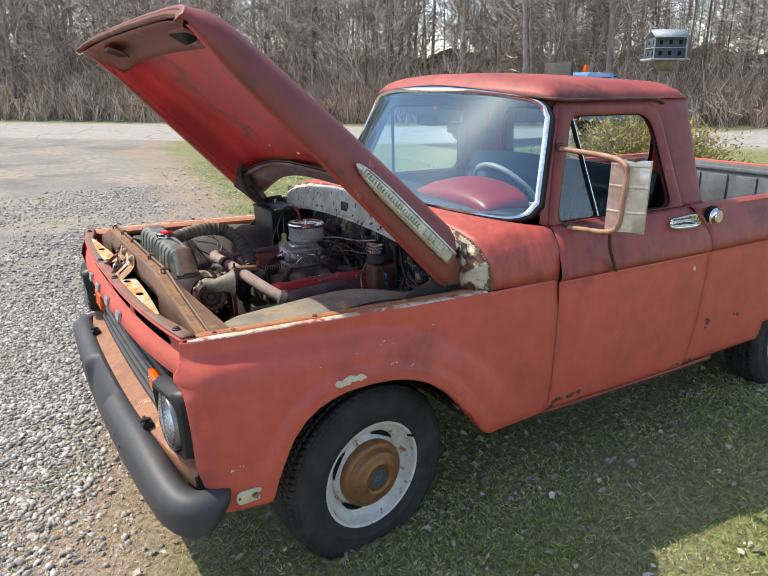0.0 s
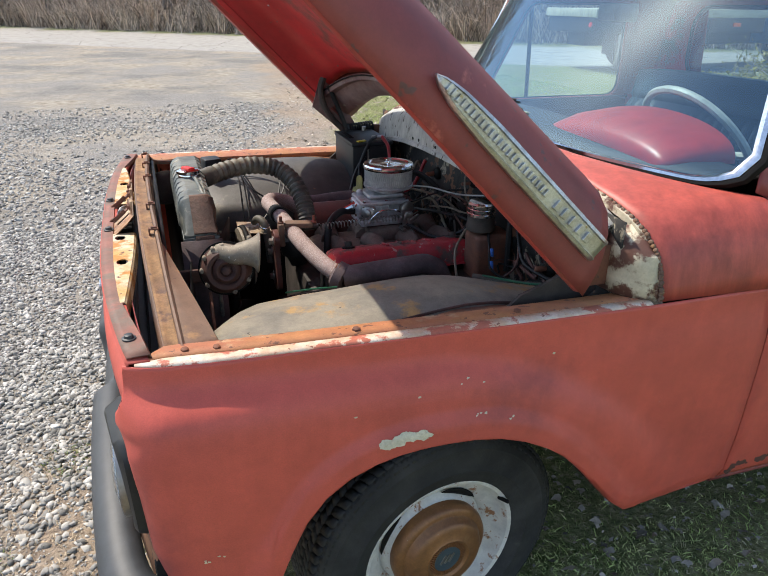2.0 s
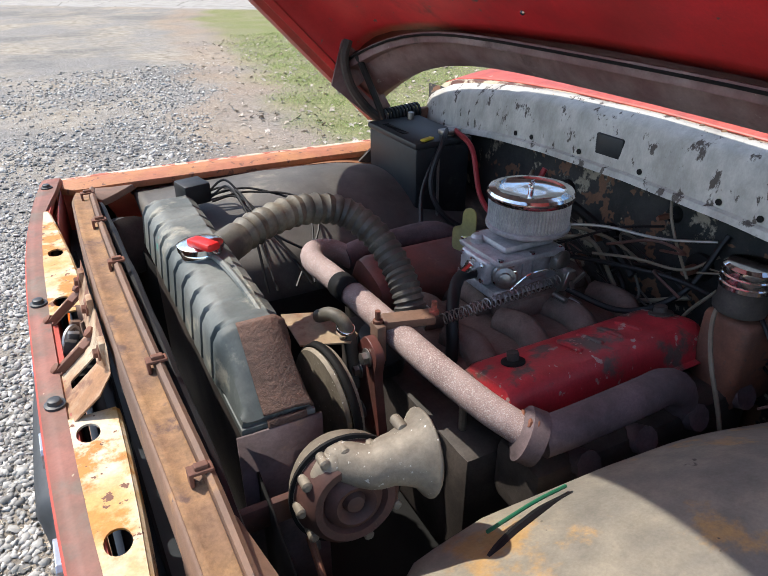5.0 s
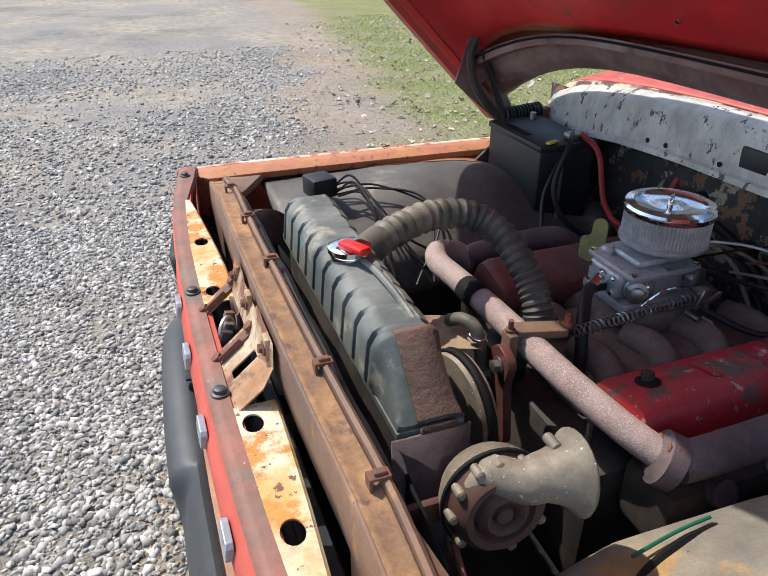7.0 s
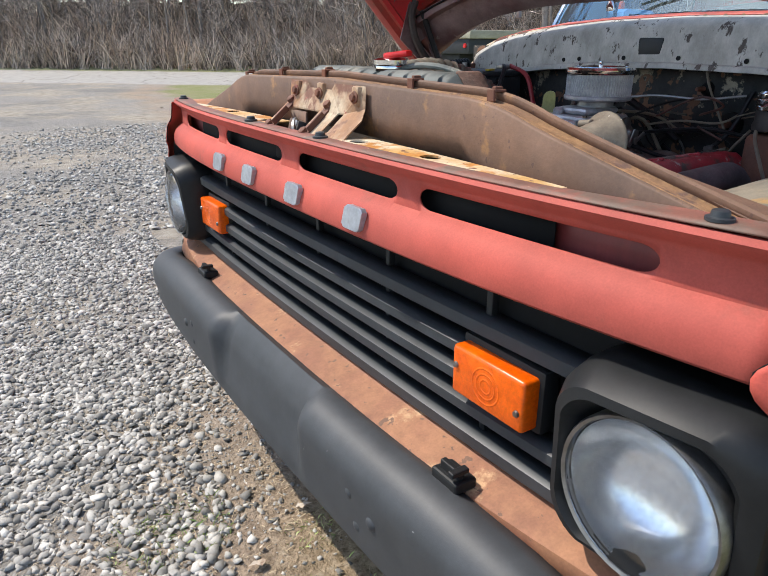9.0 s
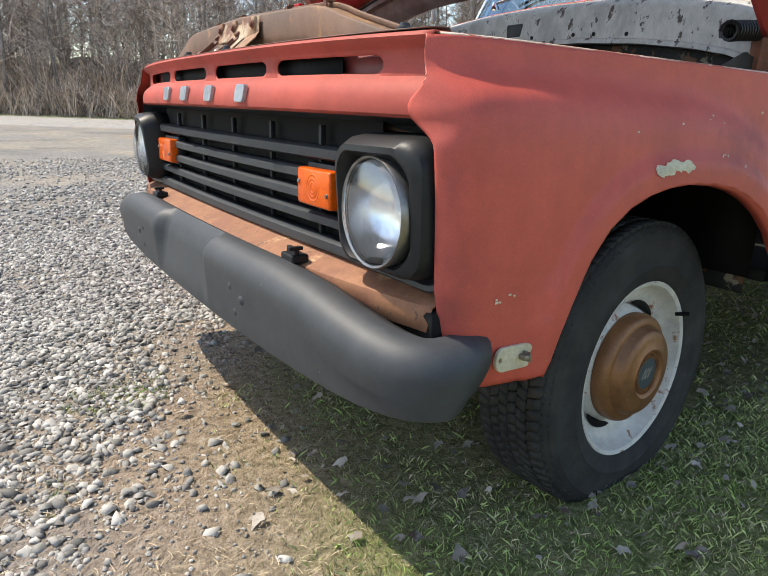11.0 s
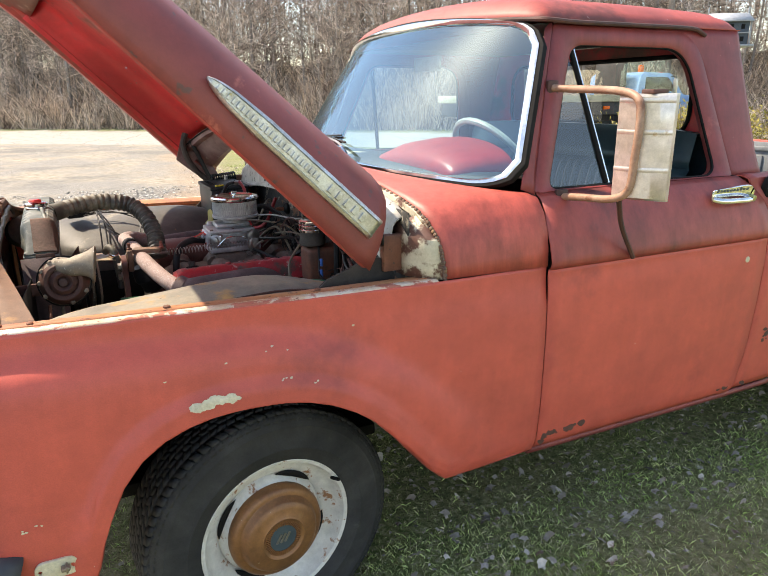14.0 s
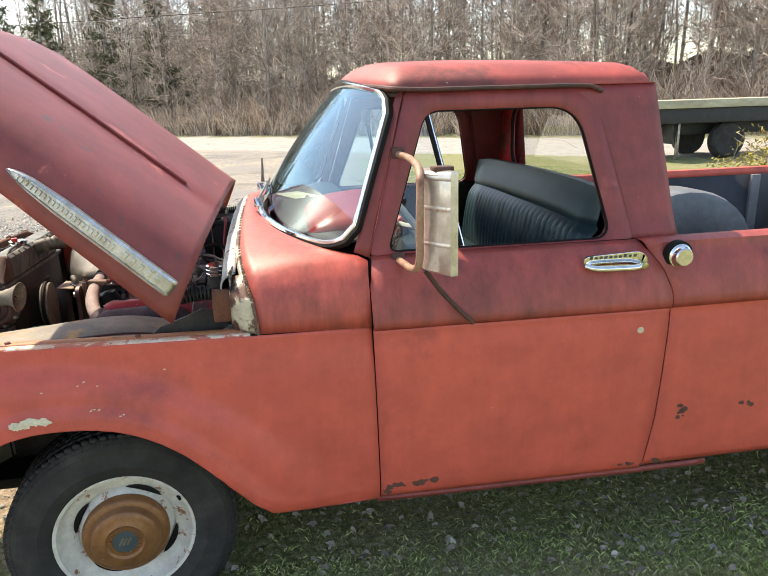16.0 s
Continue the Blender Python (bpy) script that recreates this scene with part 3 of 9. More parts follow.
TOP_Y = [(-0.685, 0.866), (-0.672, 0.874), (-0.65, 0.883), (-0.61, 0.892), (-0.52, 0.898), (-0.40, 0.902), (-0.10, 0.909), (0.10, 0.913), (0.40, 0.916), (0.83, 0.917)]
TOP_Z = [(-0.69, 1.006), (-0.50, 1.004), (-0.30, 1.000), (-0.10, 0.996), (0.20, 0.990), (0.50, 0.985), (0.83, 0.983)]
RIDGE = [(-0.70, 0.944), (-0.24, 0.942), (-0.03, 0.937), (0.10, 0.910), (0.246, 0.849), (0.417, 0.746), (0.563, 0.612), (0.692, 0.451), (0.76, 0.35)]


def soft_curve(pts, x, w=0.05):
    return (curve(pts, x - w) + 2 * curve(pts, x) + curve(pts, x + w)) / 4


def fender_y(x, z):
    """The side of the front fender: an upright wall under the hood that swells into a wide shoulder."""
    top = curve(TOP_Y, x)
    front = top + curve([(0.42, 0.047), (0.46, 0.057), (0.56, 0.064), (0.72, 0.066), (0.80, 0.066), (0.84, 0.065), (0.87, 0.063), (0.89, 0.060), (0.905, 0.055), (0.917, 0.049), (0.928, 0.040), (0.937, 0.029), (0.945, 0.019), (0.953, 0.011), (0.963, 0.005), (0.98, 0.001), (1.01, 0.0)], z)
    door = lerp(min(door_y(x, min(z, 0.965)), 0.93), top, sstep(0.84, 0.96, z))
    plain = lerp(top + 0.001 - 0.014 * sstep(0.56, 0.42, z), door, sstep(0.0, 0.5, x))
    slope = (soft_curve(RIDGE, x + 0.02) - soft_curve(RIDGE, x - 0.02)) / 0.04
    d = (soft_curve(RIDGE, x) - z) / math.sqrt(1 + slope * slope)
    swell = curve([(-0.03, 0.0), (-0.015, 0.001), (-0.004, 0.004), (0.006, 0.009), (0.016, 0.0165), (0.026, 0.0245), (0.036, 0.031), (0.050, 0.0375), (0.07, 0.043), (0.10, 0.0465), (0.14, 0.048), (0.2, 0.049)], d)
    mid = plain + swell * curve([(-0.1, 1.0), (0.25, 0.85), (0.45, 0.62), (0.62, 0.45), (0.72, 0.30), (0.80, 0.0)], x)
    y = lerp(front, mid, sstep(-0.55, -0.12, x))
    y += 0.015 * sstep(0.074, 0.036, arch_distance(x, z)) * (1 if z > 0.44 else 0.5)
    r = lerp(0.024, 0.075, sstep(0.84, 0.89, z))
    u = min(r - 0.0005, max(0, -0.687 + r - x))
    return y - (r - math.sqrt(r * r - u * u)) * (1 - sstep(0.90, 0.95, z))


def build_fender():
    xs = [-0.685, -0.683, -0.678, -0.67, -0.66, -0.648, -0.632, -0.612, -0.59, -0.565, -0.54, -0.515, -0.49, -0.465, -0.440, -0.4251]
    xs += [-0.425 + 0.0001] + [a for a, _ in ARCH[1:]]
    dense = []
    for a, b in zip(xs, xs[1:]):
        dense += [a, (a + b) / 2] if b - a > 0.03 else [a]
    xs = dense + [0.492, 0.51, 0.53, 0.56, 0.60, 0.65, 0.70, 0.75, 0.80, 0.823]
    n, rows = 60, []
    for x in xs:
        lo = 0.44 if x < -0.425 else curve(ARCH + [(0.62, 0.380), (0.83, 0.374)], x)
        hi = curve(TOP_Z, x)
        row = []
        for k in range(n + 1):
            z = lo + (hi - lo) * k / n
            xx = x + curve([(0.42, 0.062), (0.62, 0.020), (0.75, 0.014), (0.86, 0.005), (0.874, 0.0), (0.893, -0.008), (0.91, -0.006), (0.935, 0.004), (0.955, 0.014), (1.01, 0.020)], z) * sstep(-0.45, -0.68, x)
            if x > 0.82:
                xx = seam_front(z) - 0.0015
            row.append((xx, -fender_y(x, z), z))
        rows.append(row)
    bm = sheet(rows)
    # lip turned inward round the wheel opening
    lip = []
    for a, b in ARCH:
        y = fender_y(a, b)
        lip.append([(a, -y, b), (a * 0.985, -y + 0.028, b - 0.004)])
    sheet(lip, bm)
    # bottom flange behind the wheel
    sheet([[(x, -fender_y(x, z), z), (x, -fender_y(x, z) + 0.03, z + 0.004)] for x, z in ((0.492, 0.396), (0.62, 0.380), (0.823, 0.374))], bm)
    return bm


fender = part("front_fender", build_fender(), RED, truck, "faded red front fender with chipped paint", thick=0.003)
part("front_fender", flip(build_fender()), RED, truck, "faded red front fender", thick=0.003)


def fender_rail():
    """The flat rusty ledge along the top of a fender, where the hood lies, and its worn outer edge."""
    rows, inner = [], []
    for k in range(41):
        x = lerp(-0.665, 0.47, k / 40)
        z = curve(TOP_Z, x)
        y = curve(TOP_Y, x)
        xx = x + 0.020 * sstep(-0.45, -0.68, x)
        w = 1 - 0.6 * sstep(-0.60, -0.665, x)
        rows.append([(xx, -y, z), (xx, -y + 0.010 * w, z + 0.003), (xx, -y + 0.030 * w, z + 0.002)])
        inner.append([(xx, -y + 0.029 * w, z + 0.0035), (xx, -y + 0.06 * w, z + 0.001), (xx, -y + 0.09 * w, z - 0.006), (xx, -y + 0.095 * w, z - 0.02)])
    return sheet(inner), sheet(rows)


EDGEWHITE = surf("worn_fender_edge", (0.70, 0.60, 0.50), (0.58, 0.38, 0.25), 14.0, c3=(0.44, 0.13, 0.08), s3=17, t3=0.515, w3=0.05, c4=(0.2, 0.08, 0.05), s4=60, t4=0.66, rough=0.6, bump=0.15, grain=0.12)
RAIL = surf("rusted_fender_ledge", (0.44, 0.19, 0.075), (0.36, 0.13, 0.065), 7.0, c3=(0.50, 0.34, 0.20), s3=8, t3=0.60, w3=0.10, c4=(0.17, 0.07, 0.04), s4=40, t4=0.62,
            rough=0.6, bump=0.25, bscale=140, grain=0.12)
led, rim_ = fender_rail()
rail = part("fender_ledge", led, RAIL, truck, "rusty orange fender ledge with bolts", thick=0.003)
part("ledge_edge", rim_, EDGEWHITE, rail, "paint worn pale along the fender's top edge", thick=0.003)
led, rim_ = fender_rail()
rail_far = part("fender_ledge", flip(led), RAIL, truck, thick=0.003)
part("ledge_edge", flip(rim_), EDGEWHITE, rail_far, thick=0.003)
for x, y, z in ((-0.484, -0.852, 1.003), (-0.206, -0.855, 0.998), (-0.553, -0.846, 1.004), (0.15, -0.868, 0.991)):
    part("bolt", bolt((x, y, z), (0, 0, 1), 0.0085), RUSTY, rail)

# chips of pale filler over the wheel opening
def chips():
    bm = bmesh.new()
    rnd = random.Random(4)
    for cx, cz, w, h, n in ((-0.140, 0.803, 0.095, 0.017, 60), (0.03, 0.822, 0.03, 0.01, 4), (0.10, 0.802, 0.012, 0.01, 2), (-0.55, 0.60, 0.05, 0.03, 5), (0.0, 0.88, 0.5, 0.05, 6)):
        for _ in range(n):
            u, v = rnd.uniform(-1, 1), rnd.uniform(-1, 1)
            x, z = cx + u * w / 2, cz + v * h / 2 * (1 - abs(u) * 0.6) + 0.04 * u * w
            r = rnd.uniform(0.5, 1) * (0.011 if n > 20 else 0.004)
            pts = []
            for k in range(9):
                a = 2 * math.pi * k / 9
                q = r * rnd.uniform(0.6, 1.25)
                px, pz = x + q * 1.25 * math.cos(a), z + q * 0.75 * math.sin(a)
                pts.append(bm.verts.new((px, -fender_y(px, pz) - 0.0035 - rnd.random() * 0.0006, pz)))
            bm.faces.new(pts)
    return bm


tagged(part("chipped_paint", chips(), PALE, fender, "bare pale chips in the red paint", smooth=False), kind="stuff")


def side_marker():
    m = Matrix(((1, 0, 0, -0.512), (0, 0, -1, -fender_y(-0.512, 0.492) - 0.001), (0, 1, 0, 0.492), (0, 0, 0, 1)))
    return plate(rounded(0.105, 0.044, 0.02, 5), 0.008, m, holes=[ring(0.005, 8, -0.04), ring(0.005, 8, 0.038)])


marker = part("side_marker_base", side_marker(), PALE, fender, "cream oval base of a missing marker lamp", bevel=0.0015)
part("lamp_socket", box((-0.503, -0.982, 0.489), (-0.480, -0.966, 0.499), 0.003, box((-0.491, -0.984, 0.486), (-0.485, -0.966, 0.503), 0.002)), STEEL, marker)

# ---- nose: lettered panel, slots and top edge ----
def nose_x(y):
    return 0.060 * (abs(y) / 0.85) ** 2.8


SLOTS = ((0.035, 0.345), (0.395, 0.745))


def nose_panel():
    prof = [(-0.684, 0.892), (-0.712, 0.887), (-0.724, 0.887), (-0.7305, 0.892), (-0.732, 0.902), (-0.7295, 0.918), (-0.724, 0.931), (-0.714, 0.941), (-0.703, 0.950),
            (-0.701, 0.9695), (-0.701, 0.9695), (-0.702, 0.990), (-0.705, 0.996), (-0.717, 1.003), (-0.722, 1.010), (-0.718, 1.015), (-0.684, 1.014), (-0.682, 1.006)]
    steps = (0.0, 0.0015, 0.004, 0.008, 0.014, 0.022)
    ys = sorted({round(v, 4) for a, b in SLOTS for e, s in ((a, 1), (b, -1)) for v in (e + s * d for d in steps)} | {round(0.02 + k * 0.0435, 4) for k in range(20)} | {0.0, 0.872})
    ys = [-v for v in reversed(ys) if v > 0] + ys

    def gap(y):
        """Half the height of a slot, rounded off at its ends."""
        for a, b in SLOTS:
            d = min(abs(y) - a, b - abs(y)) / 0.024
            if d > 0:
                return 0.0152 * math.sqrt(max(0, 1 - (1 - min(1, d)) ** 2))
        return 0.0
    rows = []
    for y in ys:
        h = gap(y)
        rows.append([(px + nose_x(y), y, pz + (-h if j == 9 else h if j == 10 else 0) - 0.004 * (abs(y) / 0.87) ** 3) for j, (px, pz) in enumerate(prof)])

    def skip(i, j):
        y = abs((ys[i] + ys[i + 1]) / 2)
        return j == 9 and any(a < y < b for a, b in SLOTS)
    return sheet(rows, skip=skip)


def nose_lining(lo, hi, x):
    return sheet([[(x + nose_x(y) * 0.7, y, z) for z in (0.885, 0.92, 0.96, 1.000)] for y in np.linspace(lo, hi, 9)])


# the middle sheet is black: shade behind the slots, put in as colour
for lo, hi, m, x in ((-0.84, -0.57, MAROON, -0.662), (0.57, 0.84, MAROON, -0.662), (-0.61, 0.61, SEAL_SHADE, -0.678)):
    part("nose_lining", nose_lining(lo, hi, x), m, truck, "maroon inner wall of the nose" if m is MAROON else "black sheet standing in for the shade behind the nose slots", thick=0.002)


for sgn in (-1, 1):
    line = []
    for z in np.linspace(1.002, 0.893, 16):
        shift = curve([(0.874, 0.0), (0.893, -0.008), (0.91, -0.006), (0.935, 0.004), (0.955, 0.014), (1.01, 0.020)], z)
        line.append((-0.684 + shift, sgn * (fender_y(-0.685, z) + 0.0005), z))
    part("nose_seam", tube(line, 0.0017, 6, straight=True), SEAL_SHADE, truck, "dark gap between nose and fender")

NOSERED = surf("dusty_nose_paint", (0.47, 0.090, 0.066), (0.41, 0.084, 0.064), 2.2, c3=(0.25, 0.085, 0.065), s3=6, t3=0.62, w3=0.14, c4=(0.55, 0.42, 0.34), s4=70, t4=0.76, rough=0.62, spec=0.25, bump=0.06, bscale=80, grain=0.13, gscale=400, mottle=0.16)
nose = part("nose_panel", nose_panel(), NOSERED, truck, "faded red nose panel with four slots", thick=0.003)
NOSETOP = surf("worn_brown_red_edge", (0.17, 0.085, 0.06), (0.25, 0.09, 0.065), 7.0, c3=(0.15, 0.10, 0.075), s3=8, t3=0.50, w3=0.1, c4=(0.4, 0.3, 0.2), s4=60, t4=0.7, rough=0.65, bump=0.2, grain=0.12)


def nose_ledge():
    rows = [[(-0.720 + nose_x(y), y, 1.0165), (-0.704 + nose_x(y), y, 1.018), (-0.692 + 0.018 * sstep(0.55, 0.8, abs(y)) + nose_x(y) * 0.9, y, 1.0185), (-0.688 + 0.018 * sstep(0.55, 0.8, abs(y)) + nose_x(y) * 0.9, y, 1.008)]
            for y in np.linspace(-0.862, 0.862, 41)]
    return sheet(rows)


ledge = part("nose_ledge", nose_ledge(), NOSETOP, truck, "worn brown top ledge of the nose", thick=0.002)
for x, y in ((-0.704, 0.173), (-0.702, -0.122), (-0.652, -0.79), (-0.652, 0.79)):
    part("bolt", lathe([(0.013, 0), (0.013, 0.003), (0.009, 0.004), (0.008, 0.009), (0.006, 0.010), (0.0, 0.0095)], (x, y, 1.019), (0, 0, 1), 14), GRILLE, ledge)


def smooth_loop2(pts):
    """A four-sided outline with clipped corners."""
    out = []
    for i, p in enumerate(pts):
        a, b, c = Vector(pts[i - 1]), Vector(p), Vector(pts[(i + 1) % len(pts)])
        out += [tuple(b.lerp(a, 0.14)), tuple(b.lerp(c, 0.14))]
    return out


EMBLEM = surf("worn_silver_emblem", (0.52, 0.57, 0.63), (0.42, 0.46, 0.52), 20, rough=0.32, metal=0.6, bump=0.03, grain=0.05)


# the four chrome emblems on the nose, plain block shapes
def emblem_block(y):
    m = Matrix.Translation((-0.729 + nose_x(y), y, 0.918)) @ pose(0, 0, 0, 90, 0, -90) @ pose(0, 0, 0, -6)
    return plate(smooth_loop2([(-0.030, -0.019), (0.022, -0.019), (0.030, 0.019), (-0.022, 0.019)]), 0.010, m)


for y in (0.311, 0.132, -0.072, -0.278):
    part("nose_emblem", emblem_block(y), EMBLEM, nose, "raised chrome block emblem", smooth=False, bevel=0.0012)


# ---- grille, headlamps, bumper ----
REFLECT = surf("lamp_silver", (0.93, 0.94, 0.95), (0.88, 0.89, 0.90), 30, rough=0.24, metal=0.85, bump=0.15, bscale=60, dist=0.003, grain=0.03)
def face_x(y, z):
    """The front plane of the grille."""
    return -0.700 + 0.045 * (abs(y) / 0.9) ** 2.6 + 0.10 * (0.88 - z) * 0.35


def grille_frame():
    out = rounded(1.866, 0.292, 0.055, 7, 0, 0.749)
    n = len(out)
    rows = []
    for k in range(n + 1):
        y, z = out[k % n]
        c = Vector((0, y * 0.93 if abs(y) > 0.6 else y, 0.749))
        d = (Vector((0, c.y, c.z)) - Vector((0, y, z))).normalized()
        rows.append([Vector((face_x(y, z) + dx, y, z)) + d * s for s, dx in ((0.0, 0.012), (0.0, -0.002), (0.004, -0.007), (0.012, -0.006), (0.020, 0.012), (0.030, 0.055), (0.042, 0.06))])
    return sheet(rows)


grille = part("grille", grille_frame(), GRILLE, truck, "black painted grille with wide flat bars", thick=0.002)
for s in (-1, 1):
    back_plate = sheet([[(-0.600 + 0.02 * (abs(y) - 0.64), s * y, z) for y in (0.64, 0.76, 0.87, 0.905)] for z in (0.615, 0.70, 0.80, 0.885)])
    part("lamp_panel", back_plate, BLACK, grille, "black sheet behind the headlamp", thick=0.003)
# a black sheet paints the darkness deep inside the grille
part("grille_backing", box((-0.630, -0.70, 0.62), (-0.625, 0.70, 0.885), 0.001), SEAL_SHADE, grille, "black sheet standing in for the shade behind the grille")


def bar(z, half, h=0.030, drop=0.0):
    rows = []
    for k in range(25):
        y = lerp(-half, half, k / 24)
        x = -0.688 + 0.028 * (abs(y) / 0.9) ** 2.2 + 0.012
        zz = z - drop * (abs(y) / 0.7) ** 2
        rows.append([(x + 0.030, y, zz + h * 0.50), (x + 0.004, y, zz + h * 0.46), (x - 0.003, y, zz + h * 0.3), (x - 0.003, y, zz - h * 0.3), (x + 0.006, y, zz - h * 0.46), (x + 0.030, y, zz - h * 0.5)])
    bm = sheet(rows)
    return bm


for z, half, h in ((0.806, 0.70, 0.028), (0.760, 0.48, 0.024), (0.716, 0.48, 0.024), (0.672, 0.70, 0.024)):
    part("grille_bar", bar(z, half, h), GRILLE, grille, thick=0.002)
part("lower_grille_bar", bar(0.622, 0.78, 0.028), GRILLE, grille, thick=0.002)
for y in (-0.50, -0.25, 0.0, 0.25, 0.50):
    part("grille_rib", box((-0.652, y - 0.006, 0.63), (-0.640, y + 0.006, 0.86), 0.002), BLACK, grille)

VALANCE = surf("rusty_valance", (0.33, 0.15, 0.075), (0.24, 0.10, 0.055), 9, c3=(0.50, 0.30, 0.16), s3=12, t3=0.60, w3=0.1, c4=(0.15, 0.08, 0.05), s4=50, t4=0.65, rough=0.65, bump=0.2, grain=0.15)


def valance():
    rows = []
    for k in range(31):
        y = lerp(-0.91, 0.91, k / 30)
        s = 0.062 * (abs(y) / 0.90) ** 2.5
        rows.append([(-0.655 + s, y, 0.616), (-0.668 + s, y, 0.606), (-0.69 + s, y, 0.600), (-0.745 + s * 1.3, y, 0.584), (-0.755 + s * 1.3, y, 0.545)])
    return sheet(rows)


apron = part("valance", valance(), VALANCE, truck, "rusty brown metal valance behind the bumper", thick=0.003)
for y in (-0.527, 0.50):
    c = box((-0.742, y - 0.028, 0.588), (-0.704, y + 0.028, 0.606), 0.004)
    box((-0.732, y - 0.020, 0.603), (-0.722, y + 0.02, 0.619), 0.002, c)
    box((-0.745, y - 0.024, 0.615), (-0.715, y - 0.012, 0.623), 0.002, c)
    part("plate_clip", c, BLACK, apron, "black metal clip", smooth=False)


# added black blocks close the bumper-end gap with painted shade
for s in (-1, 1):
    part("splash_shield", box((-0.670, min(s * 0.80, s * 0.92), 0.46), (-0.600, max(s * 0.80, s * 0.92), 0.580), 0.01), SEAL_SHADE, apron, "added black filler, painted shade behind the bumper end")


def bumper():
    path = [(-0.572, 0.972), (-0.62, 0.983), (-0.66, 0.986), (-0.688, 0.982), (-0.712, 0.972), (-0.732, 0.955), (-0.748, 0.930), (-0.760, 0.90), (-0.770, 0.86), (-0.779, 0.79), (-0.787, 0.68), (-0.794, 0.54), (-0.799, 0.44), (-0.801, 0.37),
            (-0.802, 0.33), (-0.803, 0.29), (-0.803, 0.25), (-0.804, 0.235), (-0.804, 0.22), (-0.804, 0.205), (-0.804, 0.19), (-0.804, 0.175), (-0.805, 0.15), (-0.805, 0.0)]
    path = [(x, -y) for x, y in path] + [(x, y) for x, y in reversed(path[:-1])]
    rows = []
    for i, (x, y) in enumerate(path):
        a, b = path[max(0, i - 1)], path[min(len(path) - 1, i + 1)]
        d = Vector((b[0] - a[0], b[1] - a[1])).normalized()
        nx, ny = -d.y, d.x
        e = sstep(0.55, 1.0, abs(y))
        dip = sstep(0.228, 0.182, abs(y - 0.005))
        top, low = 0.592 - 0.050 * e, 0.410 + 0.012 * e
        h = top - low
        sec = [(-0.080, top - 0.012), (-0.05, top), (-0.026 - 0.012 * dip, top - 0.003 - 0.012 * dip), (-0.008 - 0.022 * dip, top - 0.012 - 0.014 * dip), (0.005 - 0.030 * dip, top - 0.027 - 0.010 * dip),
               (0.0105 - 0.032 * dip, top - 0.040 - 0.006 * dip), (0.0122 - 0.031 * dip, top - 0.052), (0.0120 - 0.028 * dip, top - 0.066), (0.0100 - 0.022 * dip, top - 0.090), (0.0065 - 0.010 * dip, low + 0.045), (0.0035, low + 0.007), (0.002, low + 0.001), (-0.006, low), (-0.04, low + 0.004)]
        cut = 0.075 * sstep(-0.70, -0.572, x)
        rows.append([(x + nx * o - cut * min(1, max(0, (top - z) / h)), y + ny * o, z) for o, z in sec])
    return sheet(rows)


bump = part("front_bumper", bumper(), BUMPER, truck, "satin black painted front bumper with recessed centre", thick=0.003)
for y, z in ((-0.445, 0.493), (-0.385, 0.512), (-0.40, 0.455), (0.445, 0.493), (0.385, 0.512), (0.40, 0.455)):
    part("bolt", lathe([(0.013, -0.004), (0.013, 0.003), (0.009, 0.007), (0.004, 0.009)], (-0.806 + 0.10 * max(0, 0.5 - z), y, z), (-1, 0, 0), 14), BUMPER, bump)


def bezel(side):
    """The hooded square surround that narrows to the round lamp."""
    cy, cz = side * 0.790, 0.727
    sq, n = rounded(0.240, 0.234, 0.05, 7, 0.0, 0.012), 32
    rows = []
    for k in range(33):
        y, z = sq[k % len(sq)] if k < 32 else sq[0]
        a = math.atan2(z, y)
        cir = Vector((0.094 * math.cos(a), 0.094 * math.sin(a)))
        o = Vector((y, z))
        brow = 0.018 * max(0, math.sin(a)) + 0.004
        side_cut = 1 - 0.65 * max(0, side * math.cos(a)) ** 0.7
        pts = []
        for t, dx in ((0.0, 0.065), (0.02, 0.02), (0.16, -0.008 - brow * 0.5), (0.42, -0.022 - brow), (0.62, -0.024 - brow), (0.80, -0.012 - brow * 0.7), (0.98, 0.012), (1.03, 0.022)):
            p = o.lerp(cir, t)
            dx = dx * side_cut if dx < 0 else dx
            pts.append((face_x(cy, cz) - 0.024 + dx + 0.004, cy + p.x, cz + p.y))
        rows.append(pts)
    return sheet(rows)


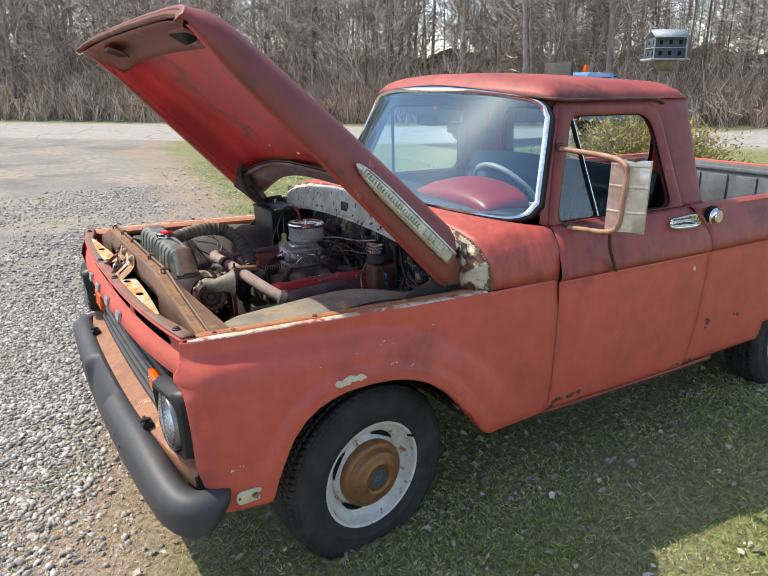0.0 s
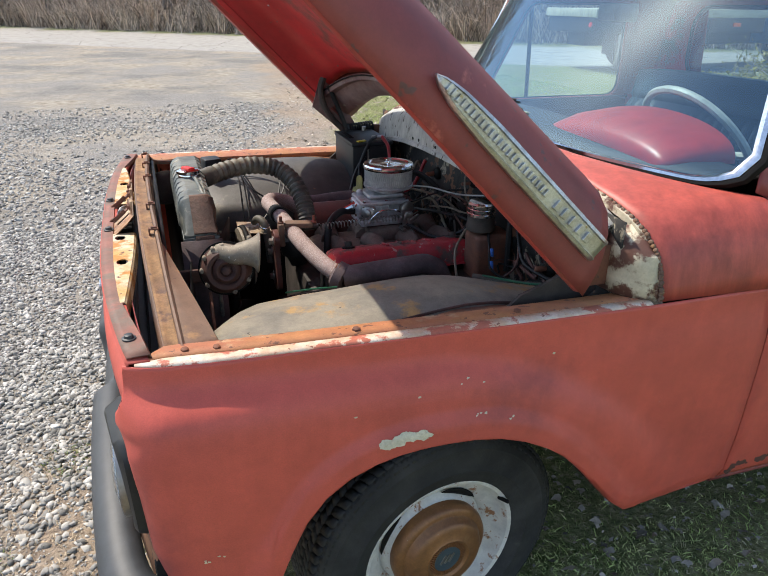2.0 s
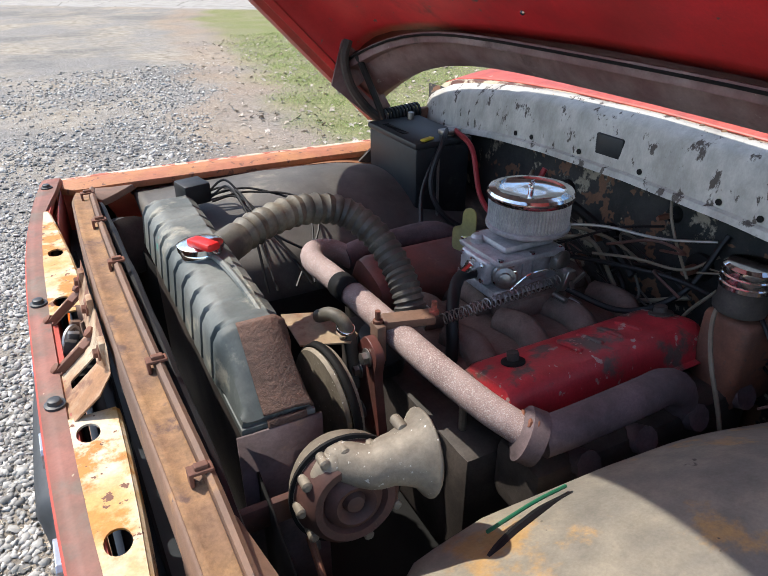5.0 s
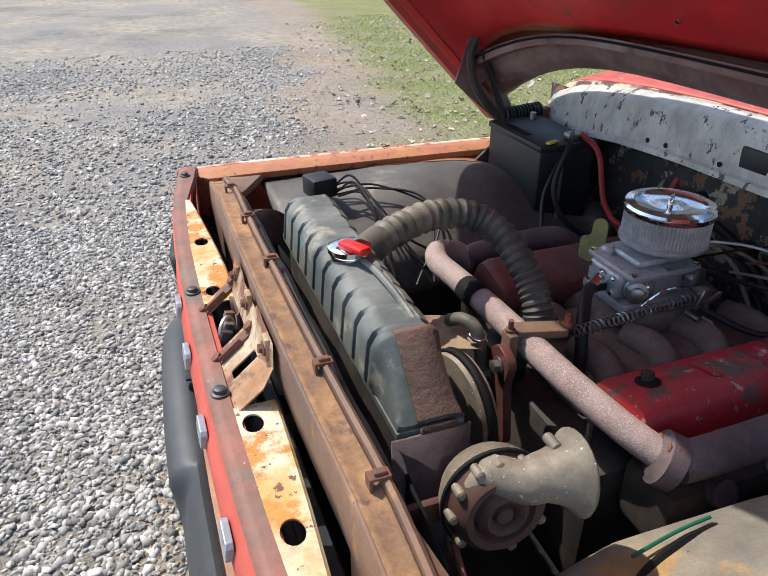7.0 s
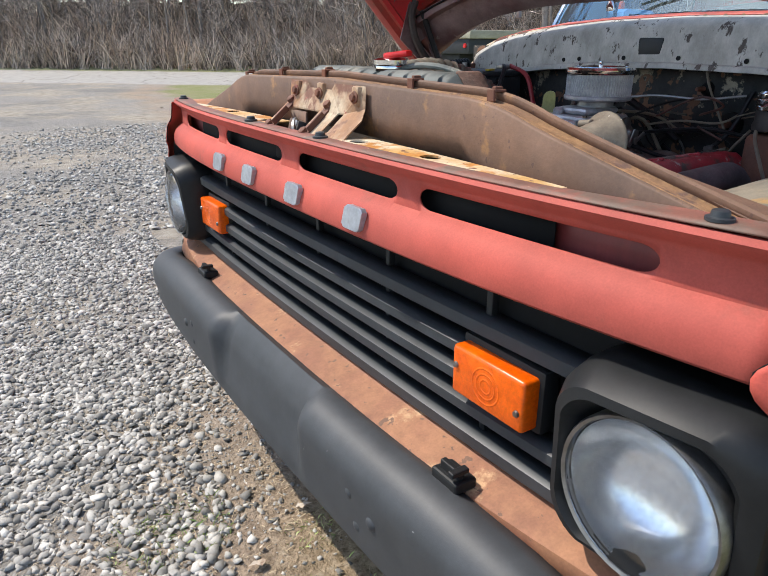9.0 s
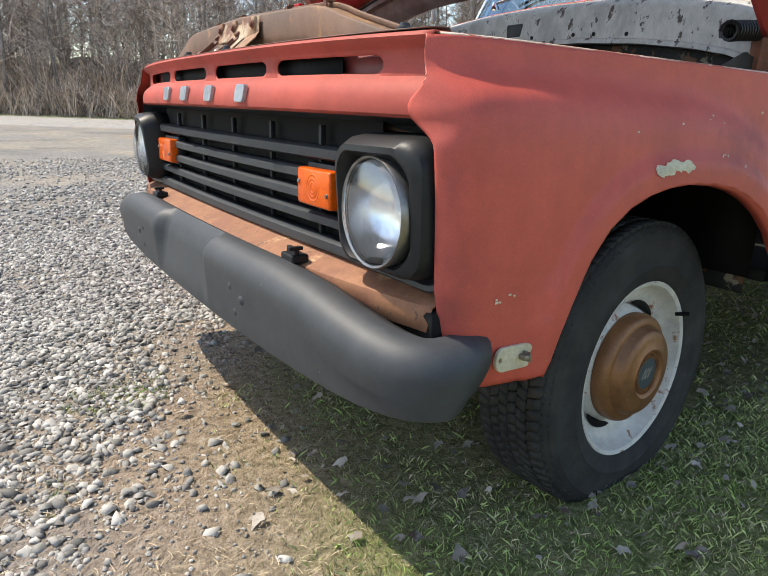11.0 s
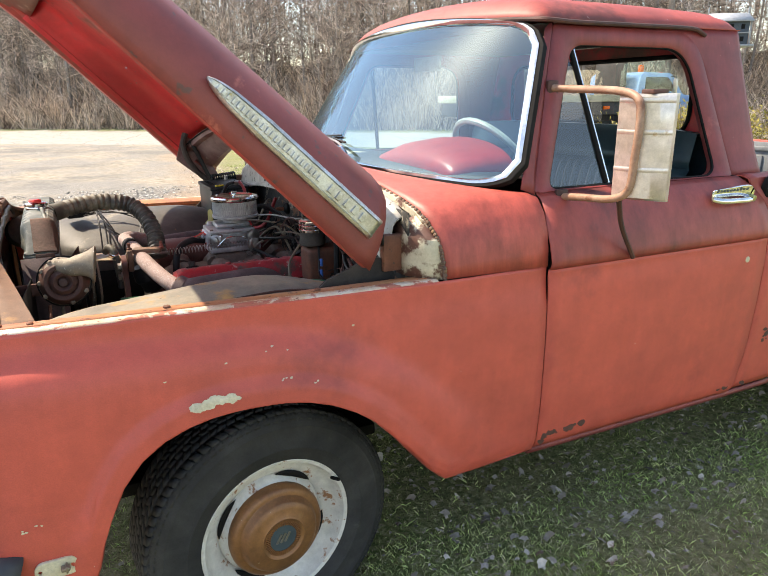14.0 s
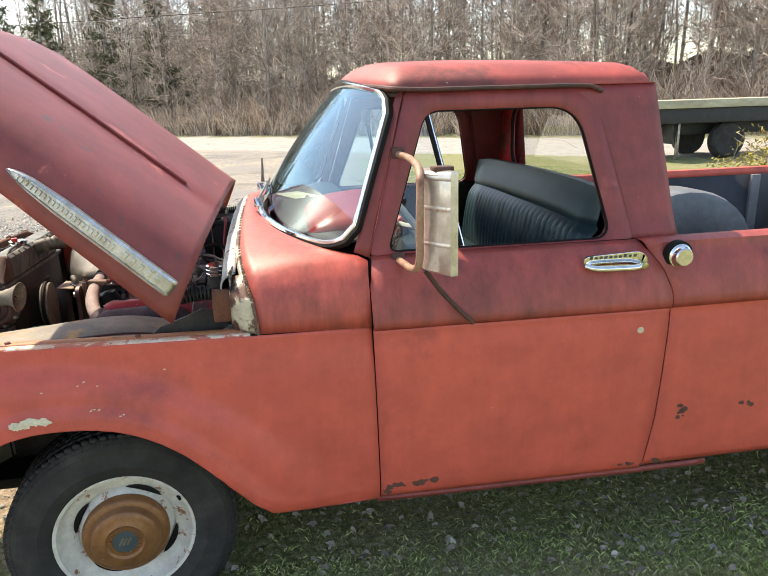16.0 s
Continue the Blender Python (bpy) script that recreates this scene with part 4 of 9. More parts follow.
for s in (-1, 1):
    hx, hy, hz = face_x(0.790, 0.727) - 0.040, s * 0.790, 0.727
    lamp = part("headlamp", lathe([(0.096, 0.020), (0.096, -0.004), (0.094, -0.008), (0.090, -0.006), (0.089, 0.0)], (hx, hy, hz), (1, 0, 0), 40, cap=False), STEEL, truck, "round sealed-beam headlamp in a black hooded surround")
    part("surround", bezel(s), BLACK, lamp, "satin black headlamp surround", thick=0.002)
    part("reflector", lathe([(0.088, 0.002), (0.076, 0.03), (0.05, 0.05), (0.02, 0.058), (0.0, 0.058)], (hx, hy, hz), (1, 0, 0), 36, cap=False), REFLECT, lamp, "silvered reflector")
    part("lens", lathe([(0.089, -0.002), (0.083, -0.011), (0.06, -0.018), (0.03, -0.021), (0.0, -0.022)], (hx, hy, hz), (1, 0, 0), 36, cap=False), LENS, lamp, "clear ribbed glass lens")
    sig = part("turn_signal", box((-0.690, s * 0.543 - 0.070, 0.701), (-0.650, s * 0.543 + 0.070, 0.776), 0.006, seg=3), ORANGE, truck, "amber rectangular turn signal lens", smooth=True)
    rings = bmesh.new()
    for r in (0.008, 0.016, 0.024):
        lathe([(r, 0), (r + 0.002, -0.0007), (r + 0.004, 0)], (-0.690, s * 0.543, 0.7385), (1, 0, 0), 28, rings, cap=False)
    tagged(part("lens_relief", rings, ORANGE, sig), kind="stuff")
    for dy in (-0.06, 0.06):
        part("screw", lathe([(0.005, 0), (0.004, -0.003), (0.0, -0.0035)], (-0.6905, s * 0.543 + dy, 0.738 + dy * 0.15), (1, 0, 0), 10), STEEL, sig)
    part("signal_housing", box((-0.664, s * 0.543 - 0.078, 0.694), (-0.635, s * 0.543 + 0.078, 0.786), 0.006), BLACK, sig)


# ---- wheels ----
def wheel_at(x, y, steer):
    """A wheel, its outer face towards -y in its own frame."""
    w = part("wheel", lathe([(0.155, 0.06), (0.152, 0.02), (0.165, -0.02), (0.172, -0.045), (0.185, -0.052), (0.200, -0.062), (0.213, -0.082), (0.217, -0.090), (0.213, -0.094), (0.204, -0.090),
                             (0.198, -0.075), (0.190, -0.060), (0.178, -0.052), (0.160, -0.046), (0.150, -0.036), (0.147, -0.03)], (0, 0, 0), (0, 1, 0), 56, cap=False), WHEEL, truck, "white steel wheel with rust streaks")
    disc = lathe([(0.150, -0.030), (0.146, -0.040), (0.135, -0.055), (0.12, -0.060), (0.10, -0.058), (0.0, -0.055)], (0, 0, 0), (0, 1, 0), 48, cap=False)
    part("wheel_disc", disc, WHEEL, w, "white pressed wheel centre")
    for a in (62, 152, 242, 332):
        rows = []
        for k in range(11):
            t = radians(a - 22 + 44 * k / 10)
            wd = 0.0095 * math.sin(math.pi * k / 10) ** 0.6
            rows.append([((0.153 - wd) * math.cos(t), -0.0480, (0.153 - wd) * math.sin(t)), (0.153 * math.cos(t), -0.0500, 0.153 * math.sin(t)), ((0.153 + wd) * math.cos(t), -0.0505, (0.153 + wd) * math.sin(t))])
        part("wheel_slot", sheet(rows), SEAL_SHADE, w, "dark ventilation slot", thick=0.002)
    cap = part("hubcap", lathe([(0.132, -0.058), (0.134, -0.075), (0.130, -0.088), (0.122, -0.094), (0.112, -0.095), (0.108, -0.099), (0.103, -0.112), (0.098, -0.117), (0.085, -0.121), (0.064, -0.123), (0.060, -0.126),
                                (0.056, -0.124), (0.052, -0.120), (0.036, -0.119), (0.034, -0.116), (0.0, -0.116)], (0, 0, 0), (0, 1, 0), 56, cap=False), HUBCAP, w, "rusty brown domed hubcap")
    flutes = bmesh.new()
    for k in range(48):
        a = 2 * math.pi * k / 48
        box((-0.001, -0.1225, 0.038), (0.001, -0.119, 0.051), 0, flutes)
        flutes.verts.ensure_lookup_table()
        for v in flutes.verts[-8:]:
            c, s = math.cos(a), math.sin(a)
            v.co.x, v.co.z = v.co.x * c + v.co.z * s, -v.co.x * s + v.co.z * c
    tagged(part("fluting", flutes, HUBCAP, cap, smooth=False), kind="stuff")
    part("badge", lathe([(0.040, -0.115), (0.039, -0.1195), (0.0, -0.1195)], (0, 0, 0), (0, 1, 0), 32, cap=False), BADGE, cap, "grey-blue round badge")
    mk = bmesh.new()
    for u in (-0.012, 0.0, 0.012):
        box((u - 0.0035, -0.1215, -0.015), (u + 0.0035, -0.1190, 0.015), 0.001, mk, turn(0, 32, 0))
    part("badge_bars", mk, STEEL, cap, smooth=False)
    R = 0.352
    prof = [(0.206, -0.070), (0.214, -0.092), (0.225, -0.100), (0.250, -0.1045), (0.253, -0.1065), (0.257, -0.1045), (0.285, -0.103), (0.308, -0.099), (0.312, -0.1005), (0.322, -0.097), (0.335, -0.090), (0.343, -0.081),
            (0.346, -0.074), (0.350, -0.045), (0.352, 0.0), (0.350, 0.045), (0.346, 0.074), (0.335, 0.090), (0.308, 0.100), (0.26, 0.104), (0.214, 0.092), (0.206, 0.07)]
    tyre_bm = lathe([(r - (0.008 if abs(h) < 0.07 and r > 0.34 else 0), h) for r, h in prof], (0, 0, 0), (0, 1, 0), 72, cap=False)
    for v in tyre_bm.verts:
        if v.co.z < -0.315:
            v.co.z = -0.315 + (v.co.z + 0.315) * 0.35
    tyre = part("tyre", tyre_bm, RUBBER, w, "worn black treaded tyre")
    blocks_v, blocks_f = [], []
    rows_y = [(-0.066, 0.015, 0.5, 0.0), (-0.036, 0.0115, -0.5, 0.4), (-0.012, 0.0105, 0.3, 0.1), (0.012, 0.0105, -0.3, 0.6), (0.036, 0.0115, 0.5, 0.2), (0.066, 0.015, -0.5, 0.7)]
    nb = 84
    for cy, half, skew, off in rows_y:
        for k in range(nb):
            a0 = 2 * math.pi * (k + off) / nb
            r0, r1 = 0.342, 0.353 - 0.45 * cy * cy
            base = len(blocks_v)
            for rr in (r0, r1):
                for du, dv in ((-1, -1), (1, -1), (1, 1), (-1, 1)):
                    yy = cy + du * half
                    a = a0 + dv * 0.43 * 2 * math.pi / nb + skew * du * 0.028
                    z = rr * math.sin(a)
                    if z < -0.315:
                        z = -0.315 + (z + 0.315) * 0.35
                    blocks_v.append((rr * math.cos(a), yy, z))
            blocks_f += [[base + i for i in f] for f in ((4, 5, 6, 7), (0, 1, 5, 4), (1, 2, 6, 5), (2, 3, 7, 6), (3, 0, 4, 7))]
    # shoulder lugs on the side of the tread
    for k in range(nb):
        for sy in (-1, 1):
            a0, a1 = 2 * math.pi * (k + 0.1) / nb, 2 * math.pi * (k + 0.78) / nb
            base = len(blocks_v)
            for a in (a0, a1):
                for rr, yy in ((0.345, 0.080), (0.329, 0.0945), (0.329, 0.090), (0.343, 0.074)):
                    z = rr * math.sin(a + 0.012 * (rr < 0.335))
                    if z < -0.315:
                        z = -0.315 + (z + 0.315) * 0.35
                    blocks_v.append((rr * math.cos(a + 0.012 * (rr < 0.335)), sy * yy, z))
            blocks_f += [[base + i for i in f] for f in ((0, 1, 5, 4), (1, 2, 6, 5), (0, 3, 2, 1), (4, 5, 6, 7), (3, 0, 4, 7))]
    tread = fast("tread", blocks_v, blocks_f, RUBBER, tyre)
    tagged(tread, kind="stuff")
    w.matrix_world = pose(x, y, 0.318, 0, 0, steer)
    return w


front_wheel = wheel_at(0.008, -0.752, 7)
part("valve_stem", tube([(0.17, -0.085, 0.105), (0.178, -0.115, 0.112)], 0.005, 8, straight=True), SEAL_SHADE, front_wheel)
for x, y, a in ((0.0, 0.752, 187), (2.86, -0.765, 0), (2.86, 0.765, 180)):
    wheel_at(x, y, a)


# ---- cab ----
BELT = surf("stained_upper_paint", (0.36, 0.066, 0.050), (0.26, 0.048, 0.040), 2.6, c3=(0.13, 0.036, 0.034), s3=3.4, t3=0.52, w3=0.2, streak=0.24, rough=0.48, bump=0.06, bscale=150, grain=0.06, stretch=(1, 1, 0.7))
FLOOR_Z = 0.52


def door_skin(x_front, x_rear, lo=0.385, hi=1.18, nx=20, nz=34):
    rows = []
    for i in range(nx + 1):
        row = []
        for k in range(nz + 1):
            z = lo + (hi - lo) * k / nz
            a, b = x_front(z), x_rear(z)
            x = lerp(a, b, i / nx)
            row.append((x, -door_y(x, z), z))
        rows.append(row)
    return rows


def seam_rear(z):
    return curve([(0.38, 1.742), (0.60, 1.766), (0.97, 1.783), (1.03, 1.780), (1.10, 1.757), (1.16, 1.715), (1.18, 1.70)], z)


def side_y(z):
    """The lean of the cab's sides above the belt line."""
    return curve([(1.17, 0.842), (1.19, 0.828), (1.25, 0.806), (1.40, 0.765), (1.55, 0.725), (1.66, 0.697), (1.70, 0.688)], z)


def smooth_loop(pts, n=6):
    """A closed smooth line through corner points, each with its own rounding radius."""
    out = []
    m = len(pts)
    for i in range(m):
        p0, p1, p2 = Vector(pts[i - 1][:2]), Vector(pts[i][:2]), Vector(pts[(i + 1) % m][:2])
        r = pts[i][2]
        a = p1 + (p0 - p1).normalized() * min(r, (p0 - p1).length * 0.49)
        b = p1 + (p2 - p1).normalized() * min(r, (p2 - p1).length * 0.49)
        for k in range(n + 1):
            t = k / n
            out.append(tuple((a * (1 - t) + p1 * t) * (1 - t) + (p1 * (1 - t) + b * t) * t))
    return out


def resample(loop, n):
    P = [Vector(p) for p in loop] + [Vector(loop[0])]
    L = [0]
    for a, b in zip(P, P[1:]):
        L.append(L[-1] + (b - a).length)
    out, j = [], 0
    for k in range(n):
        s = L[-1] * k / n
        while L[j + 1] < s:
            j += 1
        out.append(P[j].lerp(P[j + 1], (s - L[j]) / max(1e-9, L[j + 1] - L[j])))
    return out


WINDOW = [(0.895, 1.185, 0.035), (1.045, 1.598, 0.05), (1.545, 1.598, 0.10), (1.635, 1.183, 0.07)]
DOORTOP = [(0.842, 1.181, 0.01), (0.985, 1.655, 0.02), (1.600, 1.655, 0.12), (1.702, 1.181, 0.01)]


def door_upper(side=-1):
    a, b = smooth_loop(WINDOW, 10), smooth_loop(DOORTOP, 10)
    rows = []
    for (u, v), (p, q) in zip(a, b):
        row = []
        for t, dn in ((0.0, -0.030), (0.0, -0.004), (0.08, 0.0), (0.5, 0.004), (0.9, 0.002), (1.0, -0.004), (1.0, -0.03)):
            x, z = lerp(u, p, t), lerp(v, q, t)
            row.append((x, side * (side_y(z) + dn), z))
        rows.append(row)
    rows.append(rows[0])
    return sheet(rows)


def build_door(side):
    bm = sheet(door_skin(seam_front_in, seam_rear_in, hi=0.976))
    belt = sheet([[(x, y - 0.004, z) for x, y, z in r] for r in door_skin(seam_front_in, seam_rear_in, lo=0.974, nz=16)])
    if side > 0:
        bm, belt = flip(bm), flip(belt)
    d = part("cab_door", bm, RED, truck, "faded red cab door with dark weathered upper band" if side < 0 else "faded red far cab door", thick=0.004)
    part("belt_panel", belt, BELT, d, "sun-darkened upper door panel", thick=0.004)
    up = part("window_frame", door_upper(side), MAROON, d, "dark red window frame", thick=0.002)
    lp = smooth_loop(WINDOW, 10)
    inner = [(x, side * (side_y(z) - 0.010), z) for x, z in lp]
    part("window_seal", tube(inner + [inner[0]], 0.006, 6, straight=True, caps=False), SEAL_SHADE, d, "black rubber window seal")
    # quarter glass and its post
    post = [(1.130, side * (side_y(1.19) - 0.012), 1.19), (1.050, side * (side_y(1.585) - 0.012), 1.585)]
    part("vent_post", tube(post, 0.008, 8, straight=True), SEAL_SHADE, d, "dark vent window post")
    part("vent_trim", tube([(p[0] + 0.009, p[1] + side * 0.002, p[2]) for p in post], 0.004, 6, straight=True), CHROME, d)
    q = bmesh.new()
    q.faces.new([q.verts.new((x, side * (side_y(z) - 0.014), z)) for x, z in ((0.905, 1.19), (1.128, 1.19), (1.052, 1.58), (1.035, 1.57))])
    g = part("vent_glass", q, SIDEGLASS, d, "triangular vent glass")
    if g.data.polygons[0].normal.y > 0:
        g.data.flip_normals()
    g.visible_shadow = False
    # inner panel
    rows = [[(x, side * 0.83, z) for x in (0.86, 1.2, 1.72)] for z in (0.45, 0.8, 1.165)] + [[(x, side * 0.80, 1.18) for x in (0.86, 1.2, 1.70)]]
    part("inner_panel", sheet(rows), INTERIOR, d, thick=0.006)
    return d


def seam_front_in(z):
    return seam_front(z) + 0.0020


def seam_rear_in(z):
    return seam_rear(z) - 0.0022


door = build_door(-1)
far_door = build_door(1)

# dark gaps behind the door seams
gap = [[(seam_front(z) - 0.004, -door_y(0.83, z) + 0.010, z), (seam_front(z) + 0.006, -door_y(0.83, z) + 0.010, z)] for z in np.linspace(0.38, 1.18, 24)]
part("door_gap", sheet(gap), SEAL_SHADE, truck, thick=0.001)
gap = [[(seam_rear(z) - 0.010, -door_y(1.75, z) + 0.010, z), (seam_rear(z) + 0.008, -door_y(1.75, z) + 0.010, z)] for z in np.linspace(0.38, 1.18, 24)]
part("door_gap", sheet(gap), SEAL_SHADE, truck, thick=0.001)
def sill():
    rows = []
    for k in range(21):
        x = lerp(0.83, 2.0, k / 20)
        y = door_y(x, 0.38)
        rows.append([(x, -y + 0.004, 0.384), (x, -y + 0.002, 0.370), (x, -y + 0.012, 0.356), (x, -y + 0.05, 0.352)])
    return sheet(rows)


part("rocker_sill", sill(), MAROON, truck, "dark red rocker sill with rust", thick=0.003)
part("rocker_sill", flip(sill()), MAROON, truck, thick=0.003)

# fuel cap, lock, handle
part("fuel_cap", lathe([(0.036, 0.0), (0.038, -0.008), (0.034, -0.010), (0.031, -0.014), (0.030, -0.030), (0.026, -0.034), (0.0, -0.035)], (1.812, -0.915, 1.135), (0, 1, 0), 28), CHROME, truck, "chrome fuel filler cap")
part("fuel_collar", lathe([(0.048, 0.012), (0.046, -0.006), (0.036, -0.008)], (1.812, -0.912, 1.135), (0, 1, 0), 28), SEAL_SHADE, truck, "black fuel filler collar")
part("door_lock", lathe([(0.011, 0.004), (0.011, -0.004), (0.008, -0.006), (0.0, -0.006)], (1.684, -0.942, 0.906), (0, 1, 0), 18), PALE, door, "round door lock")
HM = Matrix(((1, 0, 0, 1.597), (0, -0.25, -0.97, -0.914), (0, 0.97, -0.25, 1.128), (0, 0, 0, 1)))
hp = part("door_handle", plate(smooth_loop([(-0.108, 0.028, 0.02), (0.075, 0.036, 0.02), (0.108, 0.010, 0.03), (0.106, -0.020, 0.02), (0.06, -0.034, 0.02), (-0.075, -0.036, 0.03), (-0.108, -0.004, 0.02)], 4), 0.006, HM), CHROME, door, "chrome door handle with backing plate", bevel=0.002)
part("handle_grip", tube([HM @ Vector(p) for p in ((-0.100, -0.004, 0.006), (-0.07, -0.006, 0.024), (0.0, -0.008, 0.028), (0.06, -0.010, 0.026), (0.085, -0.012, 0.012))], 0.010, 10), CHROME, hp)
part("push_button", lathe([(0.011, 0), (0.011, 0.016), (0.008, 0.018), (0, 0.018)], HM @ Vector((0.092, -0.010, 0.006)), HM.to_3x3() @ Vector((0, 0, 1)), 18), ZINC, hp)
sc = bmesh.new()
for k in range(10):
    u = -0.085 + k * 0.016
    box((u - 0.0055, 0.018, 0.0055), (u + 0.0045, 0.026 + 0.004 * (k in (0, 7)), 0.0075), 0.001, sc)
for v in sc.verts:
    v.co = HM @ v.co
part("script_bars", sc, BADGE, hp, smooth=False)


# front post between windshield and door, rear quarter of the cab
def strip(a, b, n=16, dn=0.0, out=None):
    rows = []
    for k in range(n + 1):
        t = k / n
        pa, pb = a(t), b(t)
        rows.append([Vector(pa).lerp(Vector(pb), s) for s in (0, 0.25, 0.5, 0.75, 1)])
    return sheet(rows)


WS_LOW, WS_TOP = 1.19, 1.64


def ws_point(v, t):
    """The windshield: v across (-1 driver's side .. 1), t from the bottom up."""
    a = abs(v)
    xb, zb = 0.505 + 0.275 * a ** 2.6, 1.238 - 0.040 * a ** 2
    xt, zt = 0.845 + 0.10 * a ** 3, 1.690 - 0.045 * a ** 2.5
    yb, yt = 0.815 * v, 0.680 * v
    bow = 0.018 * math.sin(math.pi * t) * (1 - a * a)
    return Vector((lerp(xb, xt, t) - bow, lerp(yb, yt, t), lerp(zb, zt, t) + bow * 0.5))


def windshield():
    rows = []
    for i in range(33):
        v = -1 + 2 * i / 32
        cut = 0.0
        if abs(v) > 0.86:
            s = (abs(v) - 0.86) / 0.14
            cut = 0.16 * (1 - math.sqrt(max(0, 1 - s * s)))
        rows.append([ws_point(v * 0.995, lerp(cut, 1 - cut * 0.8, k / 12)) for k in range(13)])
    return sheet(rows)


shield = part("windshield", windshield(), WINDSHIELD, truck, "curved windshield glass reflecting the sky")
shield.visible_shadow = False
if shield.data.polygons[190].normal.x > 0:
    shield.data.flip_normals()
edge = []
for i in range(65):
    v = -1 + 2 * i / 64
    cut = 0.16 * (1 - math.sqrt(max(0, 1 - ((abs(v) - 0.86) / 0.14) ** 2))) if abs(v) > 0.86 else 0
    edge.append((v, cut))
loop = [(v, c) for v, c in edge] + [(1.0, t) for t in (0.3, 0.5, 0.7)] + [(v, 1 - c * 0.8) for v, c in reversed(edge)] + [(-1.0, t) for t in (0.7, 0.5, 0.3)]
path = [ws_point(v, t) for v, t in loop]
cen = sum(path, Vector()) / len(path)
trim = [[p + (p - cen).normalized() * o + Vector((-h * 0.75, 0, h * 0.6)) for o, h in ((-0.012, 0.002), (-0.006, 0.010), (0.006, 0.013), (0.016, 0.008), (0.018, -0.004))] for p in path + [path[0]]]
part("chrome_trim", sheet(trim), CHROME, shield, "polished chrome windshield trim", thick=0.002)
seal = [[p + (p - cen).normalized() * o + Vector((-h * 0.75, 0, h * 0.6)) for o, h in ((0.014, 0.002), (0.020, 0.006), (0.028, 0.002), (0.030, -0.012))] for p in path + [path[0]]]
part("windshield_seal", sheet(seal), SEAL_SHADE, shield, thick=0.002)


def front_post(side):
    a = lambda t: (ws_point(side, t) + Vector((0.012, side * 0.012, -0.004)))
    b = lambda t: Vector((lerp(0.838, 0.982, t), side * (side_y(lerp(1.18, 1.665, t)) + 0.001), lerp(1.175, 1.665, t)))
    return strip(a, b)


def rear_quarter(side):
    rows = []
    for k in range(20):
        z = lerp(1.178, 1.66, k / 19)
        a = 1.690 - (1.690 - 1.575) * ((z - 1.178) / 0.48) ** 1.2 - 0.16 * max(0, (z - 1.53) / 0.13) ** 2.0
        b = curve([(1.17, 1.872), (1.22, 1.868), (1.66, 1.832)], z)
        r = [(lerp(a, b - 0.04, s), side * (side_y(z) - 0.006 + 0.008 * min(1, s * 4)), z) for s in (0, 0.16, 0.33, 0.66, 1)]
        y = side_y(z)
        r += [(b - 0.016, side * (y - 0.006), z), (b - 0.004, side * (y - 0.022), z), (b, side * (y - 0.05), z), (b, side * 0.52, z)]
        rows.append(r)
    return sheet(rows)


for s in (-1, 1):
    part("windshield_post", front_post(s), MAROON, truck, "dark red windshield post", thick=0.003)
    part("cab_corner", rear_quarter(s), MAROON, truck, "weathered red rear cab corner", thick=0.003)


def roof():
    rows = []
    for i in range(41):
        u = -1 + 2 * i / 40
        row = []
        for k in range(33):
            v = -1 + 2 * k / 32
            rx = (1 - abs(u) ** 5) ** (1 / 5)
            xf = 0.848 + 0.10 * abs(v) ** 3
            xr = 1.842 - 0.03 * abs(v) ** 4
            x = lerp(xf, xr, (u + 1) / 2)
            y = v * lerp(0.712, 0.703, (u + 1) / 2)
            edge = min((1 - abs(v)) * 4.2, (1 - u) * 4.2, (1 + u) * 3.6)
            dome = 1 - (1 - min(1, max(0, edge))) ** 2.6
            z = 1.662 + 0.026 * (1 - abs(v) ** 2.5) * (1 - (u + 1) / 2 * 0.9) + dome * (0.060 + 0.035 * (1 - v * v) * (1 - 0.6 * u * u))
            row.append((x, y, z))
        rows.append(row)
    return sheet(rows)


roof_part = part("cab_roof", roof(), ROOFRED, truck, "faded red cab roof", thick=0.004)
pth = [(0.852 + 0.10 * abs(v) ** 3, 0.712 * v, 1.664 + 0.026 * (1 - abs(v) ** 2.5)) for v in np.linspace(0, -1, 12)]
pth += [(x, -0.716, 1.660) for x in (1.05, 1.2, 1.35, 1.5)] + [(1.58, -0.712, 1.657), (1.625, -0.713, 1.640)]
for s in (-1, 1):
    part("drip_rail", tube([(x, -y * s if s > 0 else y, z) for x, y, z in pth], 0.007, 8), GRIME_SHADE, roof_part, "grimy rain gutter")
part("headliner", sheet([[(x, y, 1.655) for y in np.linspace(-0.68, 0.68, 5)] for x in (0.95, 1.4, 1.82)]), INTERIOR, roof_part, thick=0.004)


def cab_back():
    m = Matrix(((0, 0, 1, 1.800), (1, 0, 0, 0), (0, 1, 0, 0), (0, 0, 0, 1)))
    out = [(-0.80, 0.42), (0.80, 0.42), (0.79, 1.19), (0.68, 1.65), (-0.68, 1.65), (-0.79, 1.19)]
    return plate(out, 0.012, m, holes=[rounded(1.10, 0.30, 0.09, 5, 0.0, 1.44)])


